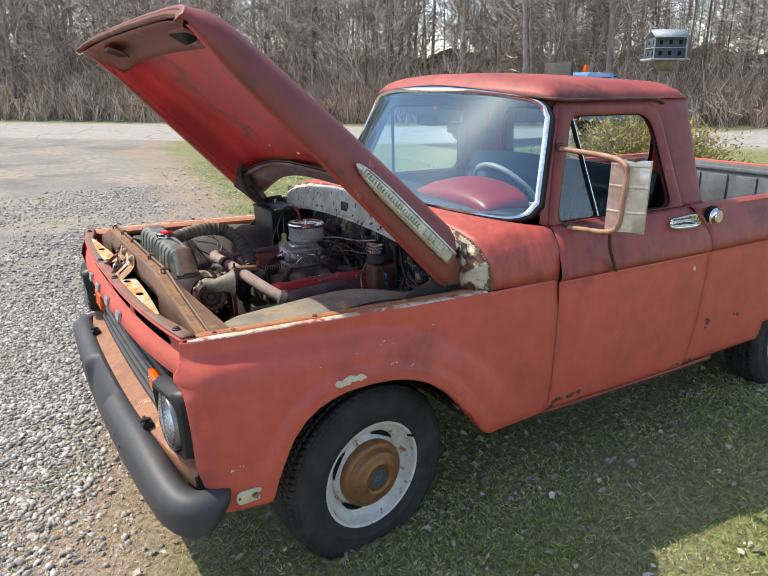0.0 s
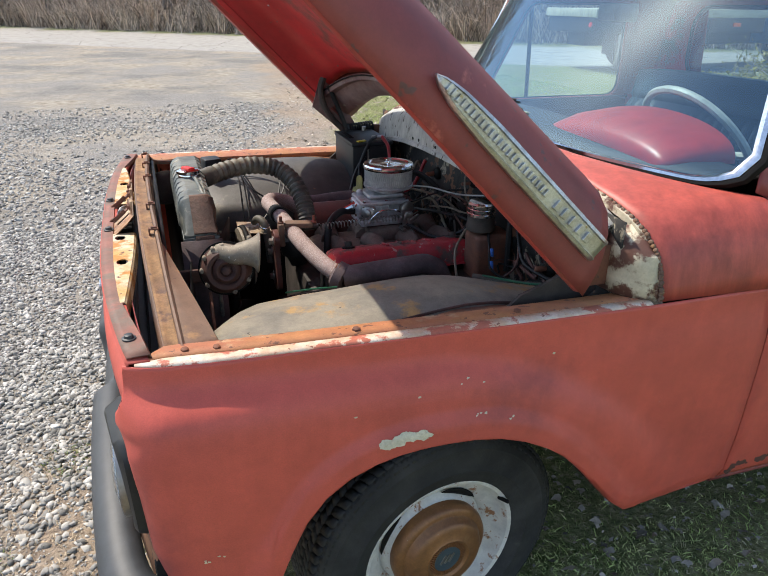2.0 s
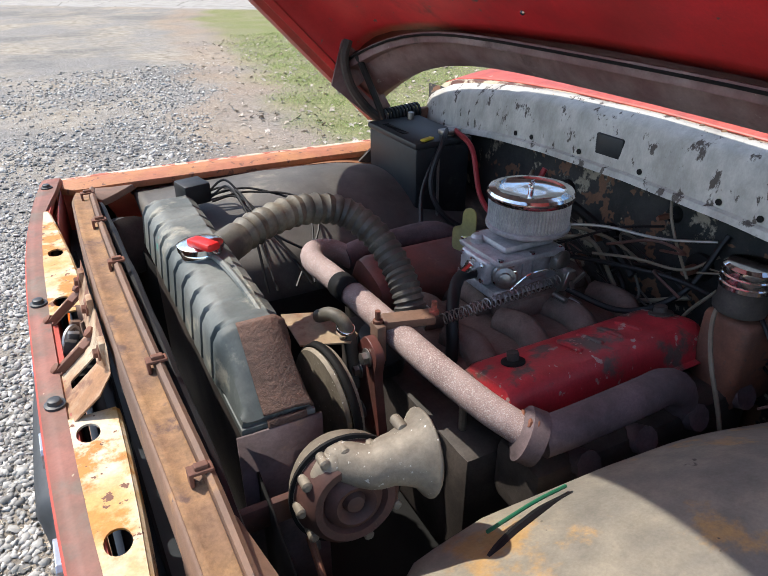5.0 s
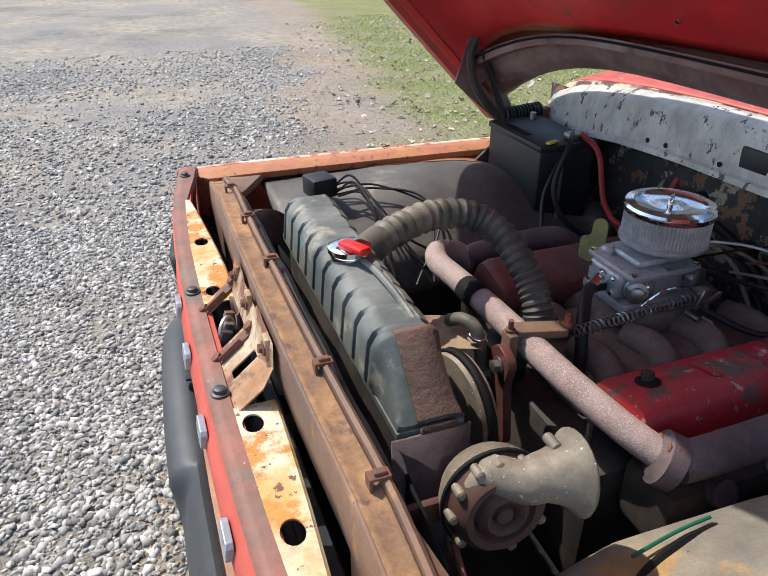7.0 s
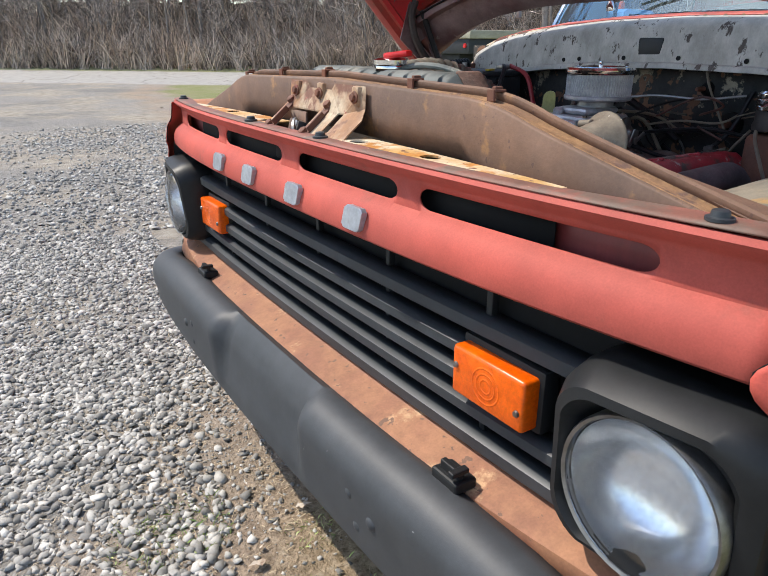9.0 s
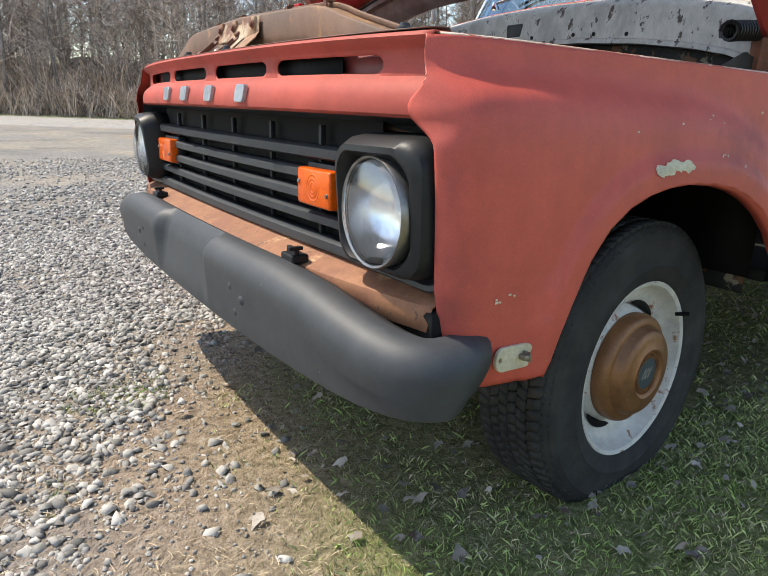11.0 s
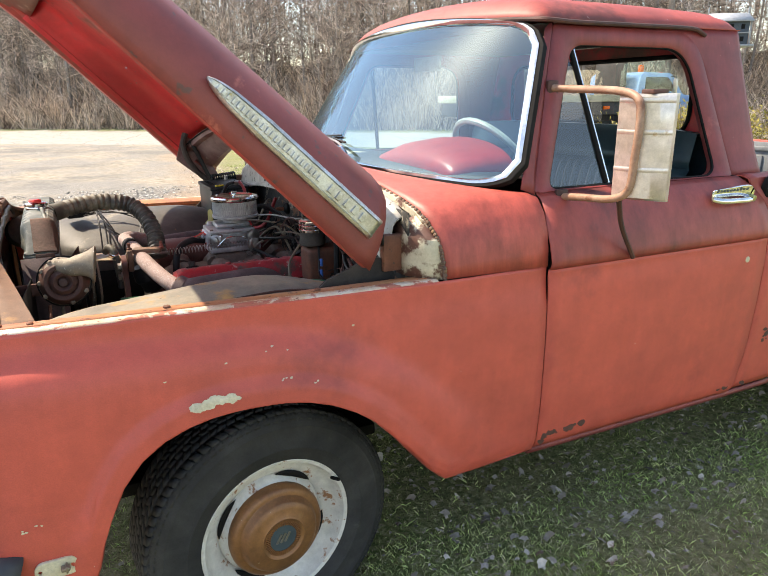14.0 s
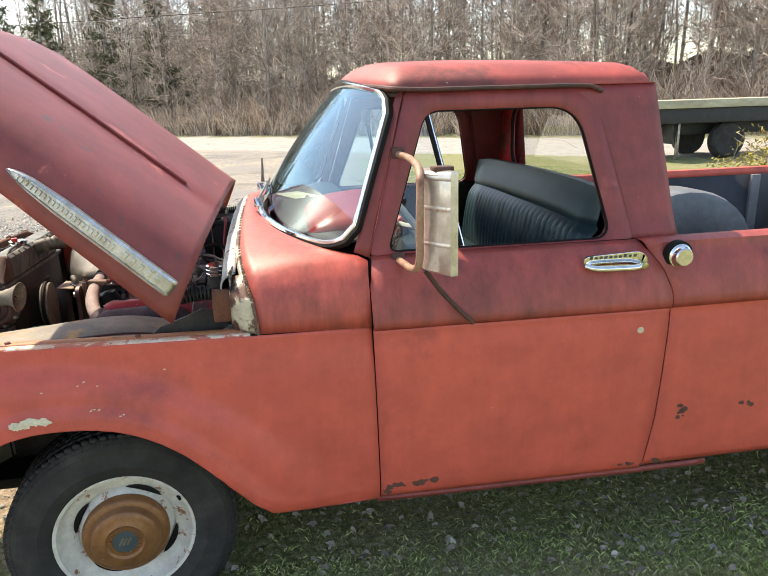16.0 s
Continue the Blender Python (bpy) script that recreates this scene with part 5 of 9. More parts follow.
back = part("cab_back", cab_back(), BRIGHT, truck, "red cab back wall with rear window", smooth=False)
rw = bmesh.new()
rw.faces.new([rw.verts.new((1.807, y, z)) for y, z in rounded(1.11, 0.31, 0.09, 5, 0, 1.44)])
rear_glass = part("rear_window", rw, SIDEGLASS, back, "clear rear window")
rear_glass.visible_shadow = False
if rear_glass.data.polygons[0].normal.x > 0:
    rear_glass.data.flip_normals()
part("rear_window_seal", tube([(1.798, y, z) for y, z in rounded(1.10, 0.30, 0.09, 5, 0, 1.44)] + [(1.798, 0.55, 1.50)], 0.009, 6, straight=True), SEAL_SHADE, back)


# cowl between the hood and the windshield
FRONT_LINE = [(0.498, 0.908, 0.986), (0.496, 0.905, 1.02), (0.491, 0.899, 1.06), (0.483, 0.884, 1.10), (0.472, 0.856, 1.137), (0.463, 0.81, 1.164), (0.454, 0.74, 1.184), (0.447, 0.62, 1.204), (0.443, 0.45, 1.221), (0.441, 0.25, 1.232), (0.440, 0.0, 1.236)]


def rear_line(k):
    if k == 0:
        return (0.8265, 0.922, 0.984)
    if k == 1:
        return (0.8265, 0.921, 1.03)
    if k == 2:
        return (0.8255, 0.914, 1.08)
    if k == 3:
        return (0.8255, 0.893, 1.135)
    if k == 4:
        return (0.83, 0.855, 1.172)
    if k == 5:
        return (0.805, 0.838, 1.184)
    v = (None,) * 6 + (0.96, 0.80, 0.56, 0.30, 0.0)
    p = ws_point(v[k], 0.0)
    return (p.x, p.y, p.z - 0.012)


def cowl():
    cols = []
    for k, f in enumerate(FRONT_LINE):
        r = rear_line(k)
        cols.append([Vector(f).lerp(Vector(r), t) + Vector((0, 0, 0.012 * math.sin(math.pi * t) * (k > 3))) for t in np.linspace(0, 1, 11)])
    left = [[(p.x, -p.y, p.z) for p in c] for c in cols]
    right = [[(p.x, p.y, p.z) for p in c] for c in reversed(cols[:-1])]
    return sheet(left + right)


cowl_part = part("cowl", cowl(), COWLRED, truck, "faded red cowl with chipped paint and vents", thick=0.003)
for s in (-1, 1):
    for k in range(14):
        y = s * (0.22 + k * 0.021)
        vent = box((0.470, y - 0.004, 1.236), (0.535, y + 0.004, 1.246), 0.001, None, turn(0, 2, 0))
        for v in vent.verts:
            v.co.z -= 0.050 * (abs(v.co.y) / 0.6) ** 2
        part("cowl_vent", vent, MAROON, cowl_part, smooth=False)


def cowl_jamb():
    """The pale channel at the front of the cowl, under the rear edge of the hood."""
    pts = [Vector((x, -y, z)) for x, y, z in FRONT_LINE] + [Vector((x, y, z)) for x, y, z in reversed(FRONT_LINE[:-1])]
    rows = []
    for p in pts:
        c = Vector((p.x, p.y * 0.55, 0.95))
        d = (c - p)
        d.x = 0
        d.normalize()
        rows.append([p + Vector((0.002, 0, 0)) + d * 0.002, p + Vector((-0.012, 0, 0)) + d * 0.006, p + Vector((-0.018, 0, 0)) + d * 0.022, p + Vector((-0.010, 0, 0)) + d * 0.040, p + Vector((-0.014, 0, 0)) + d * 0.070,
                     p + Vector((-0.022, 0, 0)) + d * 0.080])
    return sheet(rows)


part("cowl_channel", cowl_jamb(), CREAMJAMB, truck, "cream channel with dried sealer along the cowl", thick=0.003)
seal_bm = bmesh.new()
rnd = random.Random(8)
for a, b in zip(FRONT_LINE, FRONT_LINE[1:]):
    for k in range(5):
        p = Vector(a).lerp(Vector(b), k / 5)
        lathe([(0.006, 0), (0.005, 0.006), (0.0, 0.008)], (p.x - 0.002, -p.y + rnd.uniform(-0.003, 0.003), p.z - 0.004), (-1, -0.4, 0.5), 7, seal_bm)
tagged(part("dried_sealer", seal_bm, BROWN, cowl_part), kind="stuff")

# wiper arms and the two stubs on the cowl
for y, d in ((-0.22, 1), (0.30, -1)):
    w = part("wiper", lathe([(0.016, 0), (0.014, 0.014), (0.006, 0.03), (0, 0.032)], (0.50, y, 1.262), (-0.3, 0, 1), 14), CHROME, cowl_part, "chrome wiper pivot with arm")
    part("wiper_arm", tube([(0.50, y, 1.285), (0.515, y + d * 0.10, 1.30), (0.53, y + d * 0.26, 1.31)], 0.005, 6), STEEL, w)
    part("wiper_blade", tube([(0.53, y + d * 0.05, 1.30), (0.545, y + d * 0.4, 1.32)], 0.004, 6, straight=True), BLACK, w)
part("antenna_stub", tube([(0.50, 0.70, 1.25), (0.505, 0.705, 1.37)], 0.006, 8, straight=True, rfun=lambda i, n: 1.6 if i == 0 else 0.7), STEEL, cowl_part, "broken aerial stub")

# door mirror on tubular brackets
mirror = part("side_mirror", lathe([(0.0, 0), (0.001, 0), (0.001, 0.001)], (1.0, -1.08, 1.32), (0, 0, 1), 6), STEEL, truck, "large west-coast door mirror on rusty tube brackets")
MM = pose(0.998, -1.072, 1.318, 0, 0, 20)


def mirror_section(k=1.0, grow=0.0):
    """The shell's outline seen from above: a shallow roof towards the front, flat behind."""
    fr = [(-(0.010 + 0.030 * (1 - abs(y - 0.012) / 0.10)) * k - grow, y * lerp(0.92, 1.0, k)) for y in np.linspace(-0.071, 0.071, 15)]
    return fr + [(0.010, 0.069), (0.010, -0.069)]


rows = [[MM @ Vector((x, y, z)) for x, y in mirror_section(k)] for z, k in ((-0.136, 0.3), (-0.134, 0.8), (-0.128, 1.0), (-0.06, 1.0), (0.0, 1.0), (0.06, 1.0), (0.128, 1.0), (0.134, 0.8), (0.136, 0.3))]
mh = sheet(rows, close=True)
mh.verts.ensure_lookup_table()
n = len(rows[0])
mh.faces.new([mh.verts[k] for k in range(n)])
mh.faces.new([mh.verts[(len(rows) - 1) * n + k] for k in range(n)])
part("mirror_shell", mh, MIRRORGLASS, mirror, "weathered bright metal mirror shell")
for z in (-0.055, 0.04, 0.118):
    part("shell_band", sheet([[MM @ Vector((x, y, zz)) for x, y in mirror_section(1.0, g)[:15]] for zz, g in ((z - 0.006, 0.0), (z - 0.003, 0.0012), (z + 0.003, 0.0012), (z + 0.006, 0.0))]), MIRRORGLASS, mirror)
rim = box((0.009, -0.065, -0.128), (0.0135, 0.065, 0.128), 0.002)
for v in rim.verts:
    v.co = MM @ v.co
part("mirror_glass", rim, CHROME, mirror, "mirror glass")
part("bracket_tube", tube([(0.950, -0.755, 1.472), (0.965, -0.82, 1.468), (0.955, -0.99, 1.462), (0.945, -1.075, 1.445), (0.940, -1.098, 1.40), (0.938, -1.095, 1.30), (0.938, -1.085, 1.215), (0.930, -1.04, 1.185), (0.925, -0.93, 1.175), (0.925, -0.86, 1.168)], 0.0105, 10, n=8), BROWNPIPE, mirror, "bent rusty mirror tube")
for p in ((0.950, -0.750, 1.472), (0.925, -0.850, 1.166)):
    part("bracket_foot", box((p[0] - 0.02, p[1] - 0.006, p[2] - 0.022), (p[0] + 0.02, p[1] + 0.012, p[2] + 0.022), 0.005), GRIME_SHADE, mirror)
part("mirror_stay", tube([(0.965, -1.03, 1.178), (1.03, -0.99, 1.09), (1.128, -0.952, 0.982)], 0.0075, 8), GRIME_SHADE, mirror, "diagonal mirror stay")
part("mirror_clamp", box((0.975, -1.10, 1.452), (1.03, -1.06, 1.464), 0.003), GRIME_SHADE, mirror)

# ---- inside the cab ----
def bench():
    prof = [(1.24, 0.70), (1.19, 0.76), (1.19, 0.84), (1.22, 0.90), (1.30, 0.92), (1.50, 0.90), (1.62, 0.89)]
    return sheet([[(x, y, z) for x, z in prof] for y in np.linspace(-0.70, 0.70, 15)])


seat = part("bench_seat", bench(), VINYL, truck, "dark teal vinyl bench seat", thick=0.03)
def backrest():
    rows = []
    for i in range(201):
        y = lerp(-0.70, 0.70, i / 200)
        g = 0.0
        row = []
        e = 1 - sstep(0.60, 0.70, abs(y))
        for k in range(25):
            t = k / 24
            z = lerp(0.88, 1.335 - 0.02 * (abs(y) / 0.7) ** 4, t)
            x = lerp(1.565, 1.665, t) - 0.035 * math.sin(math.pi * min(1, t * 1.05)) * e
            pleat = 0.011 * abs(math.cos(math.pi * y / 0.047)) ** 0.6 if 0.05 < t < 0.66 else 0.0
            seamline = 0.016 * math.exp(-((t - 0.70) / 0.015) ** 2)
            row.append((x - pleat + seamline, y, z))
        row += [(1.70, y, 1.335 - 0.02 * (abs(y) / 0.7) ** 4), (1.735, y, 1.30), (1.74, y, 0.9)]
        rows.append(row)
    return sheet(rows)


part("seat_back", backrest(), VINYL, seat, "pleated dark teal seat back")
dash = part("dashboard", sheet([[(x, y, z + 0.012 * (1 - (y / 0.8) ** 2)) for x, z in ((0.56 + 0.2 * (abs(y) / 0.8) ** 2.6, 1.212), (0.70 + 0.1 * (abs(y) / 0.8) ** 2.6, 1.222), (0.86, 1.216), (0.90, 1.19), (0.905, 1.12), (0.88, 0.98))] for y in np.linspace(-0.80, 0.80, 21)]), INTERIOR, truck, "dark dashboard", thick=0.004)
hood_bm = bmesh.new()
rows = []
for i in range(21):
    a = math.pi * i / 20
    rows.append([(x, -0.36 - (0.285 * s) * math.cos(a), 1.215 + h * math.sin(a) ** 0.8) for x, s, h in ((0.67, 0.88, 0.01), (0.70, 0.97, 0.055), (0.76, 1.0, 0.085), (0.86, 1.0, 0.098), (0.905, 1.0, 0.098), (0.915, 0.97, 0.085))])
part("instrument_hood", sheet(rows), DASHRED, dash, "red painted instrument hood", thick=0.004)
wheel_c, wheel_ax = Vector((1.045, -0.36, 1.205)), Vector((0.80, 0, 0.60)).normalized()
q = Vector((0, 0, 1)).rotation_difference(wheel_ax).to_matrix()
circle = [wheel_c + q @ Vector((0.205 * math.cos(a), 0.205 * math.sin(a), 0)) for a in np.linspace(0, 2 * math.pi, 41)]
steering = part("steering_wheel", tube(circle, 0.012, 8, straight=True, caps=False), IVORY, truck, "ivory plastic steering wheel")
part("spokes", tube([wheel_c + q @ Vector((0, -0.2, 0)), wheel_c - wheel_ax * 0.03, wheel_c + q @ Vector((0, 0.2, 0))], 0.011, 8), IVORY, steering)
part("column", tube([wheel_c - wheel_ax * 0.01, wheel_c - wheel_ax * 0.5], 0.024, 12, straight=True), DASHRED, steering)
part("inside_mirror", box((0.95, -0.10, 1.545), (0.965, 0.10, 1.60), 0.01), STEEL, truck, "rear-view mirror")
part("cab_floor", box((0.55, -0.83, 0.46), (1.84, 0.83, 0.50), 0.01), INTERIOR, truck, "dark cab floor")
part("paper", box((0.60, 0.12, 1.232), (0.72, 0.34, 1.235), 0.001, rot=turn(0, 0, 24)), PALE, dash, "faded paper on the dash", smooth=False)


# ---- cargo bed ----
def bed_side():
    """One panel from the door's rear seam to the tail: cab side and bed are one piece."""
    rows = []
    for i in range(33):
        row = []
        for z in np.linspace(0.40, 1.15, 30):
            x = lerp(seam_rear(z) + 0.0022, 3.92, (i / 32) ** 1.15)
            row.append((x, -door_y(min(x, 1.78), z), z))
        x = lerp(1.712, 3.92, (i / 32) ** 1.15)
        row += [(x, -0.905 + 0.02, 1.172), (x, -0.862, 1.180), (x, -0.83, 1.178), (x, -0.822, 1.165), (x, -0.82, 1.13)]
        rows.append(row)

    def skip(i, j):
        x = lerp(1.77, 3.92, ((i + 0.5) / 32) ** 1.15)
        z = 0.40 + (j + 0.5) * 0.75 / 29
        return j < 29 and math.hypot((x - 2.86) / 0.46, (z - 0.36) / 0.40) < 1
    return sheet(rows, skip=skip)


bed = part("bed_side", bed_side(), RED, truck, "red cargo bed side with rusted holes", thick=0.004)
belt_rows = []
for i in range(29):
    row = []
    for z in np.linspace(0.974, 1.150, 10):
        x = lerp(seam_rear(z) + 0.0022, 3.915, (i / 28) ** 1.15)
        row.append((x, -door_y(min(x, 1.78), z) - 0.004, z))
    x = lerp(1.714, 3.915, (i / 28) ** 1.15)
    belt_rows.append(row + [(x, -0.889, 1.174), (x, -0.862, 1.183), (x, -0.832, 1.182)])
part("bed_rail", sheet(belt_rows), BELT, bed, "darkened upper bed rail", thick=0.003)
far_bed = part("bed_side", flip(bed_side()), RED, truck, "red far cargo bed side", thick=0.004)
part("bed_liner", sheet([[(x, -0.815, 1.14), (x, -0.80, 0.72), (x, 0.80, 0.72), (x, 0.815, 1.14)] for x in (1.93, 2.6, 3.3, 3.88)]), LINER, truck, "black bed liner", thick=0.004)
part("bed_front_wall", box((1.915, -0.82, 0.55), (1.94, 0.82, 1.14), 0.006), LINER, truck, "dark front wall of the bed")
gate = part("tailgate", box((3.88, -0.80, 0.70), (3.93, 0.80, 1.15), 0.01), RED, truck, "red tailgate with grey liner")
part("tailgate_liner", box((3.865, -0.78, 0.72), (3.879, 0.78, 1.14), 0.008), GREYBED, gate, "ridged grey tailgate liner")
for k in range(6):
    part("liner_ridge", box((3.852, -0.66 + k * 0.23, 0.76), (3.868, -0.50 + k * 0.23, 1.05), 0.006), GREYBED, gate)
part("liner_ridge", box((3.852, -0.70, 1.08), (3.868, 0.70, 1.11), 0.006), GREYBED, gate)
for s in (-1, 1):
    tub = sheet([[(2.86 + 0.44 * math.cos(a) * k, s * y, 0.72 + 0.38 * math.sin(a) * k) for a in np.linspace(0, math.pi, 17)] for y, k in ((0.815, 1.0), (0.60, 1.0), (0.56, 0.97), (0.545, 0.9), (0.54, 0.0))])
    part("wheel_tub", tub, GREYBED, truck, "grey inner wheel tub", thick=0.003)
for x in (2.25, 3.45):
    part("stake_post", box((x - 0.03, 0.785, 0.75), (x + 0.03, 0.812, 1.14), 0.006), GREYBED, far_bed)


def holes_rust():
    bm = bmesh.new()
    rnd = random.Random(11)
    for cx, cz, w, h, n, f in ((1.865, 0.60, 0.035, 0.05, 9, 0), (2.10, 0.60, 0.05, 0.02, 4, 0), (0.97, 0.432, 0.05, 0.014, 12, 0), (0.90, 0.428, 0.07, 0.010, 8, 0), (1.02, 0.438, 0.03, 0.010, 6, 0), (0.862, 0.412, 0.02, 0.03, 7, 0), (1.69, 0.415, 0.06, 0.012, 5, 0), (1.80, 0.412, 0.04, 0.01, 3, 0)):
        for _ in range(n):
            x, z = cx + rnd.uniform(-0.5, 0.5) * w, cz + rnd.uniform(-0.5, 0.5) * h
            r = rnd.uniform(0.004, 0.011)
            bm.faces.new([bm.verts.new((x + r * 1.3 * rnd.uniform(0.6, 1.2) * math.cos(a), -door_y(min(x, 1.78), z) - 0.003, z + r * rnd.uniform(0.6, 1.2) * math.sin(a))) for a in np.linspace(0, 2 * math.pi, 9)[:-1]])
    return bm


tagged(part("rust_holes", holes_rust(), GRIME_SHADE, truck, "rusted-through spots", smooth=False), kind="stuff")

# frame and underside, so that nothing shows through below
under = truck
for s in (-1, 1):
    part("frame_rail", box((-0.62, s * 0.43 - 0.04, 0.40), (3.8, s * 0.43 + 0.04, 0.52), 0.006), IRON, truck, "dark chassis rail")
part("front_axle", tube([(0.02, -0.66, 0.33), (0.02, -0.3, 0.30), (0.02, 0.3, 0.30), (0.02, 0.66, 0.33)], 0.035, 10), IRON, truck, "front axle beam")
part("rear_axle", tube([(2.86, -0.68, 0.32), (2.86, 0.68, 0.32)], 0.045, 10, straight=True), IRON, truck, "rear axle")


# ---- the open hood, hinged at its rear ----
H0, HD, HN = Vector((0.262, 0, 1.045)), Vector((-0.704, 0, 0.710)), Vector((0.710, 0, 0.704))
HOOD_LEN = 1.17
SECTION = [(1.0, 0.0), (1.003, 0.10), (1.004, 0.20), (0.995, 0.33), (0.975, 0.47), (0.94, 0.60), (0.885, 0.70), (0.80, 0.785), (0.68, 0.85), (0.55, 0.895), (0.47, 0.915), (0.455, 0.945), (0.30, 0.975), (0.15, 0.99), (0.0, 1.0)]


def hood_point(s, u, n, lift=0.0):
    """A place on the hood: s along it from the rear, u across as a share of its half width, n as a share of its crown height."""
    t = s / HOOD_LEN
    half = lerp(0.932, 0.885, t ** 1.5) - 0.020 * max(0.0, (t - 0.93) / 0.07) ** 2
    q = max(0.0, (t - 0.90) / 0.10)
    crown = curve([(0, 0.272), (0.25, 0.250), (0.5, 0.224), (0.75, 0.190), (0.92, 0.160), (1.0, 0.148)], t) * (1 - 0.42 * q * q)
    back = 0.10 * (1 - t) ** 6 * n                       # the rear edge leans with the cowl
    p = H0 + HD * (s + back) + HN * (crown * n + lift)
    return Vector((p.x, u * half, p.z))


def hood_skin(lift=0.0, shrink=1.0, us=SECTION, s0=0.0, s1=HOOD_LEN, n=30):
    rows = []
    for i in range(n + 1):
        s = lerp(s0, s1, i / n)
        row = [hood_point(s, -u * shrink, h, lift) for u, h in us] + [hood_point(s, u * shrink, h, lift) for u, h in reversed(us[:-1])]
        rows.append(row)
    return rows


def hood_outer():
    rows = hood_skin()
    # front edge rolls over and down
    last = rows[-1]
    rows.append([p + HD * 0.018 - HN * 0.012 for p in last])
    rows.append([p + HD * 0.022 - HN * 0.03 for p in last])
    return sheet(rows)


HOODTOP = surf("sun_bleached_hood_paint", (0.195, 0.042, 0.037), (0.25, 0.050, 0.042), 2.4, c3=(0.44, 0.12, 0.09), s3=4.5, t3=0.60, w3=0.06, c4=(0.13, 0.06, 0.055), s4=14, t4=0.66,
               rough=0.5, bump=0.05, bscale=160, grain=0.06)
hood = part("hood", hood_outer(), HOODTOP, truck, "raised faded maroon hood with a chrome side spear", thick=0.003)

# inner skin, ledges and braces
INNER = [(0.925, 0.06), (0.92, 0.30), (0.90, 0.48), (0.86, 0.60), (0.78, 0.70), (0.65, 0.77), (0.5, 0.82), (0.3, 0.86), (0.0, 0.88)]
part("hood_inner_panel", sheet(hood_skin(us=INNER, s0=0.20, s1=HOOD_LEN - 0.16, n=20)), BRIGHT, hood, "bright red inner hood panel with worn patches", thick=0.002)
LIP = surf("orange_red_hood_lip", (0.40, 0.045, 0.036), (0.30, 0.05, 0.038), 8, c3=(0.17, 0.07, 0.045), s3=8, t3=0.55, w3=0.15, rough=0.45, bump=0.1, grain=0.1)
for sgn in (-1, 1):
    rows = []
    for i in range(31):
        s = lerp(0.015, HOOD_LEN - 0.01, i / 30)
        w = 0.925 if s > 0.2 else 0.925
        rows.append([hood_point(s, sgn * u, n, l) for u, n, l in ((1.0, 0.0, 0.0), (0.985, 0.0, -0.004), (0.955, 0.0, 0.0), (0.945, 0.0, 0.016), (0.928, 0.0, 0.022), (0.922, 0.06, 0.02))])
    part("hood_side_flange", sheet(rows), LIP, hood, "folded red edge of the hood", thick=0.002)
FRONTB = surf("bare_and_rust_brace", (0.24, 0.055, 0.042), (0.17, 0.075, 0.052), 6, c3=(0.30, 0.19, 0.13), s3=9, t3=0.58, w3=0.08, rough=0.6, bump=0.2, grain=0.12)
rows = []
for i in range(7):
    t = i / 6
    s = HOOD_LEN - 0.005 - 0.17 * t
    drop = 0.035 * math.sin(math.pi * min(1, t * 1.3)) if t < 0.77 else 0
    rows.append([hood_point(s, u, lerp(0.86, 0.80, t) * (1 - abs(u) ** 4 * 0.9), -0.012 - 0.02 * (1 - t)) for u in np.linspace(-0.96, 0.96, 25)])
brace = part("front_brace", sheet(rows), FRONTB, hood, "worn front brace of the hood", thick=0.004)
part("front_rim", tube([hood_point(HOOD_LEN + 0.010, u, curve([(0, 0.96), (0.5, 0.86), (0.75, 0.74), (0.9, 0.52), (0.97, 0.25), (1.0, 0.0)], abs(u)), -0.016) for u in np.linspace(-1, 1, 41)], 0.012, 8, straight=True), RUSTY, hood, "brown rusted rim along the hood's front edge")
for sgn in (-1, 1):
    loop = [hood_point(HOOD_LEN - 0.075 + dv * 0.05, sgn * (0.66 + du * 0.13), 0.62, -0.046) for du, dv in smooth_loop([(-1, -0.8, 0.5), (-0.7, 0.8, 0.5), (1, 0.5, 0.4), (0.8, -0.5, 0.5)], 4)]
    dark = bmesh.new()
    dark.faces.new([dark.verts.new(p) for p in loop])
    opening = part("brace_opening", dark, SEAL_SHADE, hood, "dark opening in the front brace", thick=0.004)
    part("opening_rim", tube(loop + loop[:1], 0.006, 6, straight=True), RUSTY, opening)
REARB = surf("dusty_maroon_brace", (0.17, 0.085, 0.08), (0.23, 0.16, 0.15), 7, c3=(0.09, 0.05, 0.045), s3=8, t3=0.56, w3=0.15, c4=(0.3, 0.25, 0.22), s4=40, t4=0.7, rough=0.65, bump=0.2, grain=0.12)
rows = []
for i in range(9):
    t = i / 8
    s = lerp(0.02, 0.215, t)
    prof = curve([(0, 0.0), (0.1, -0.028), (0.45, -0.034), (0.75, -0.022), (0.9, -0.045), (1.0, -0.02)], t)
    rows.append([hood_point(s, u, (0.90 if t < 0.9 else 0.87) * (1 - 0.92 * abs(u) ** 5) - 0.05 * (abs(u) ** 2), prof) for u in np.linspace(-0.93, 0.93, 33)])
rear = part("rear_brace", sheet(rows), REARB, hood, "dusty grey-red rear brace of the hood", thick=0.003)
part("brace_seam", tube([hood_point(0.212, u, 0.868 * (1 - 0.92 * abs(u) ** 5) - 0.05 * (abs(u) ** 2), -0.026) for u in np.linspace(-0.9, 0.9, 25)], 0.0032, 6, straight=True), SEAL_SHADE, rear, "black sealer line")
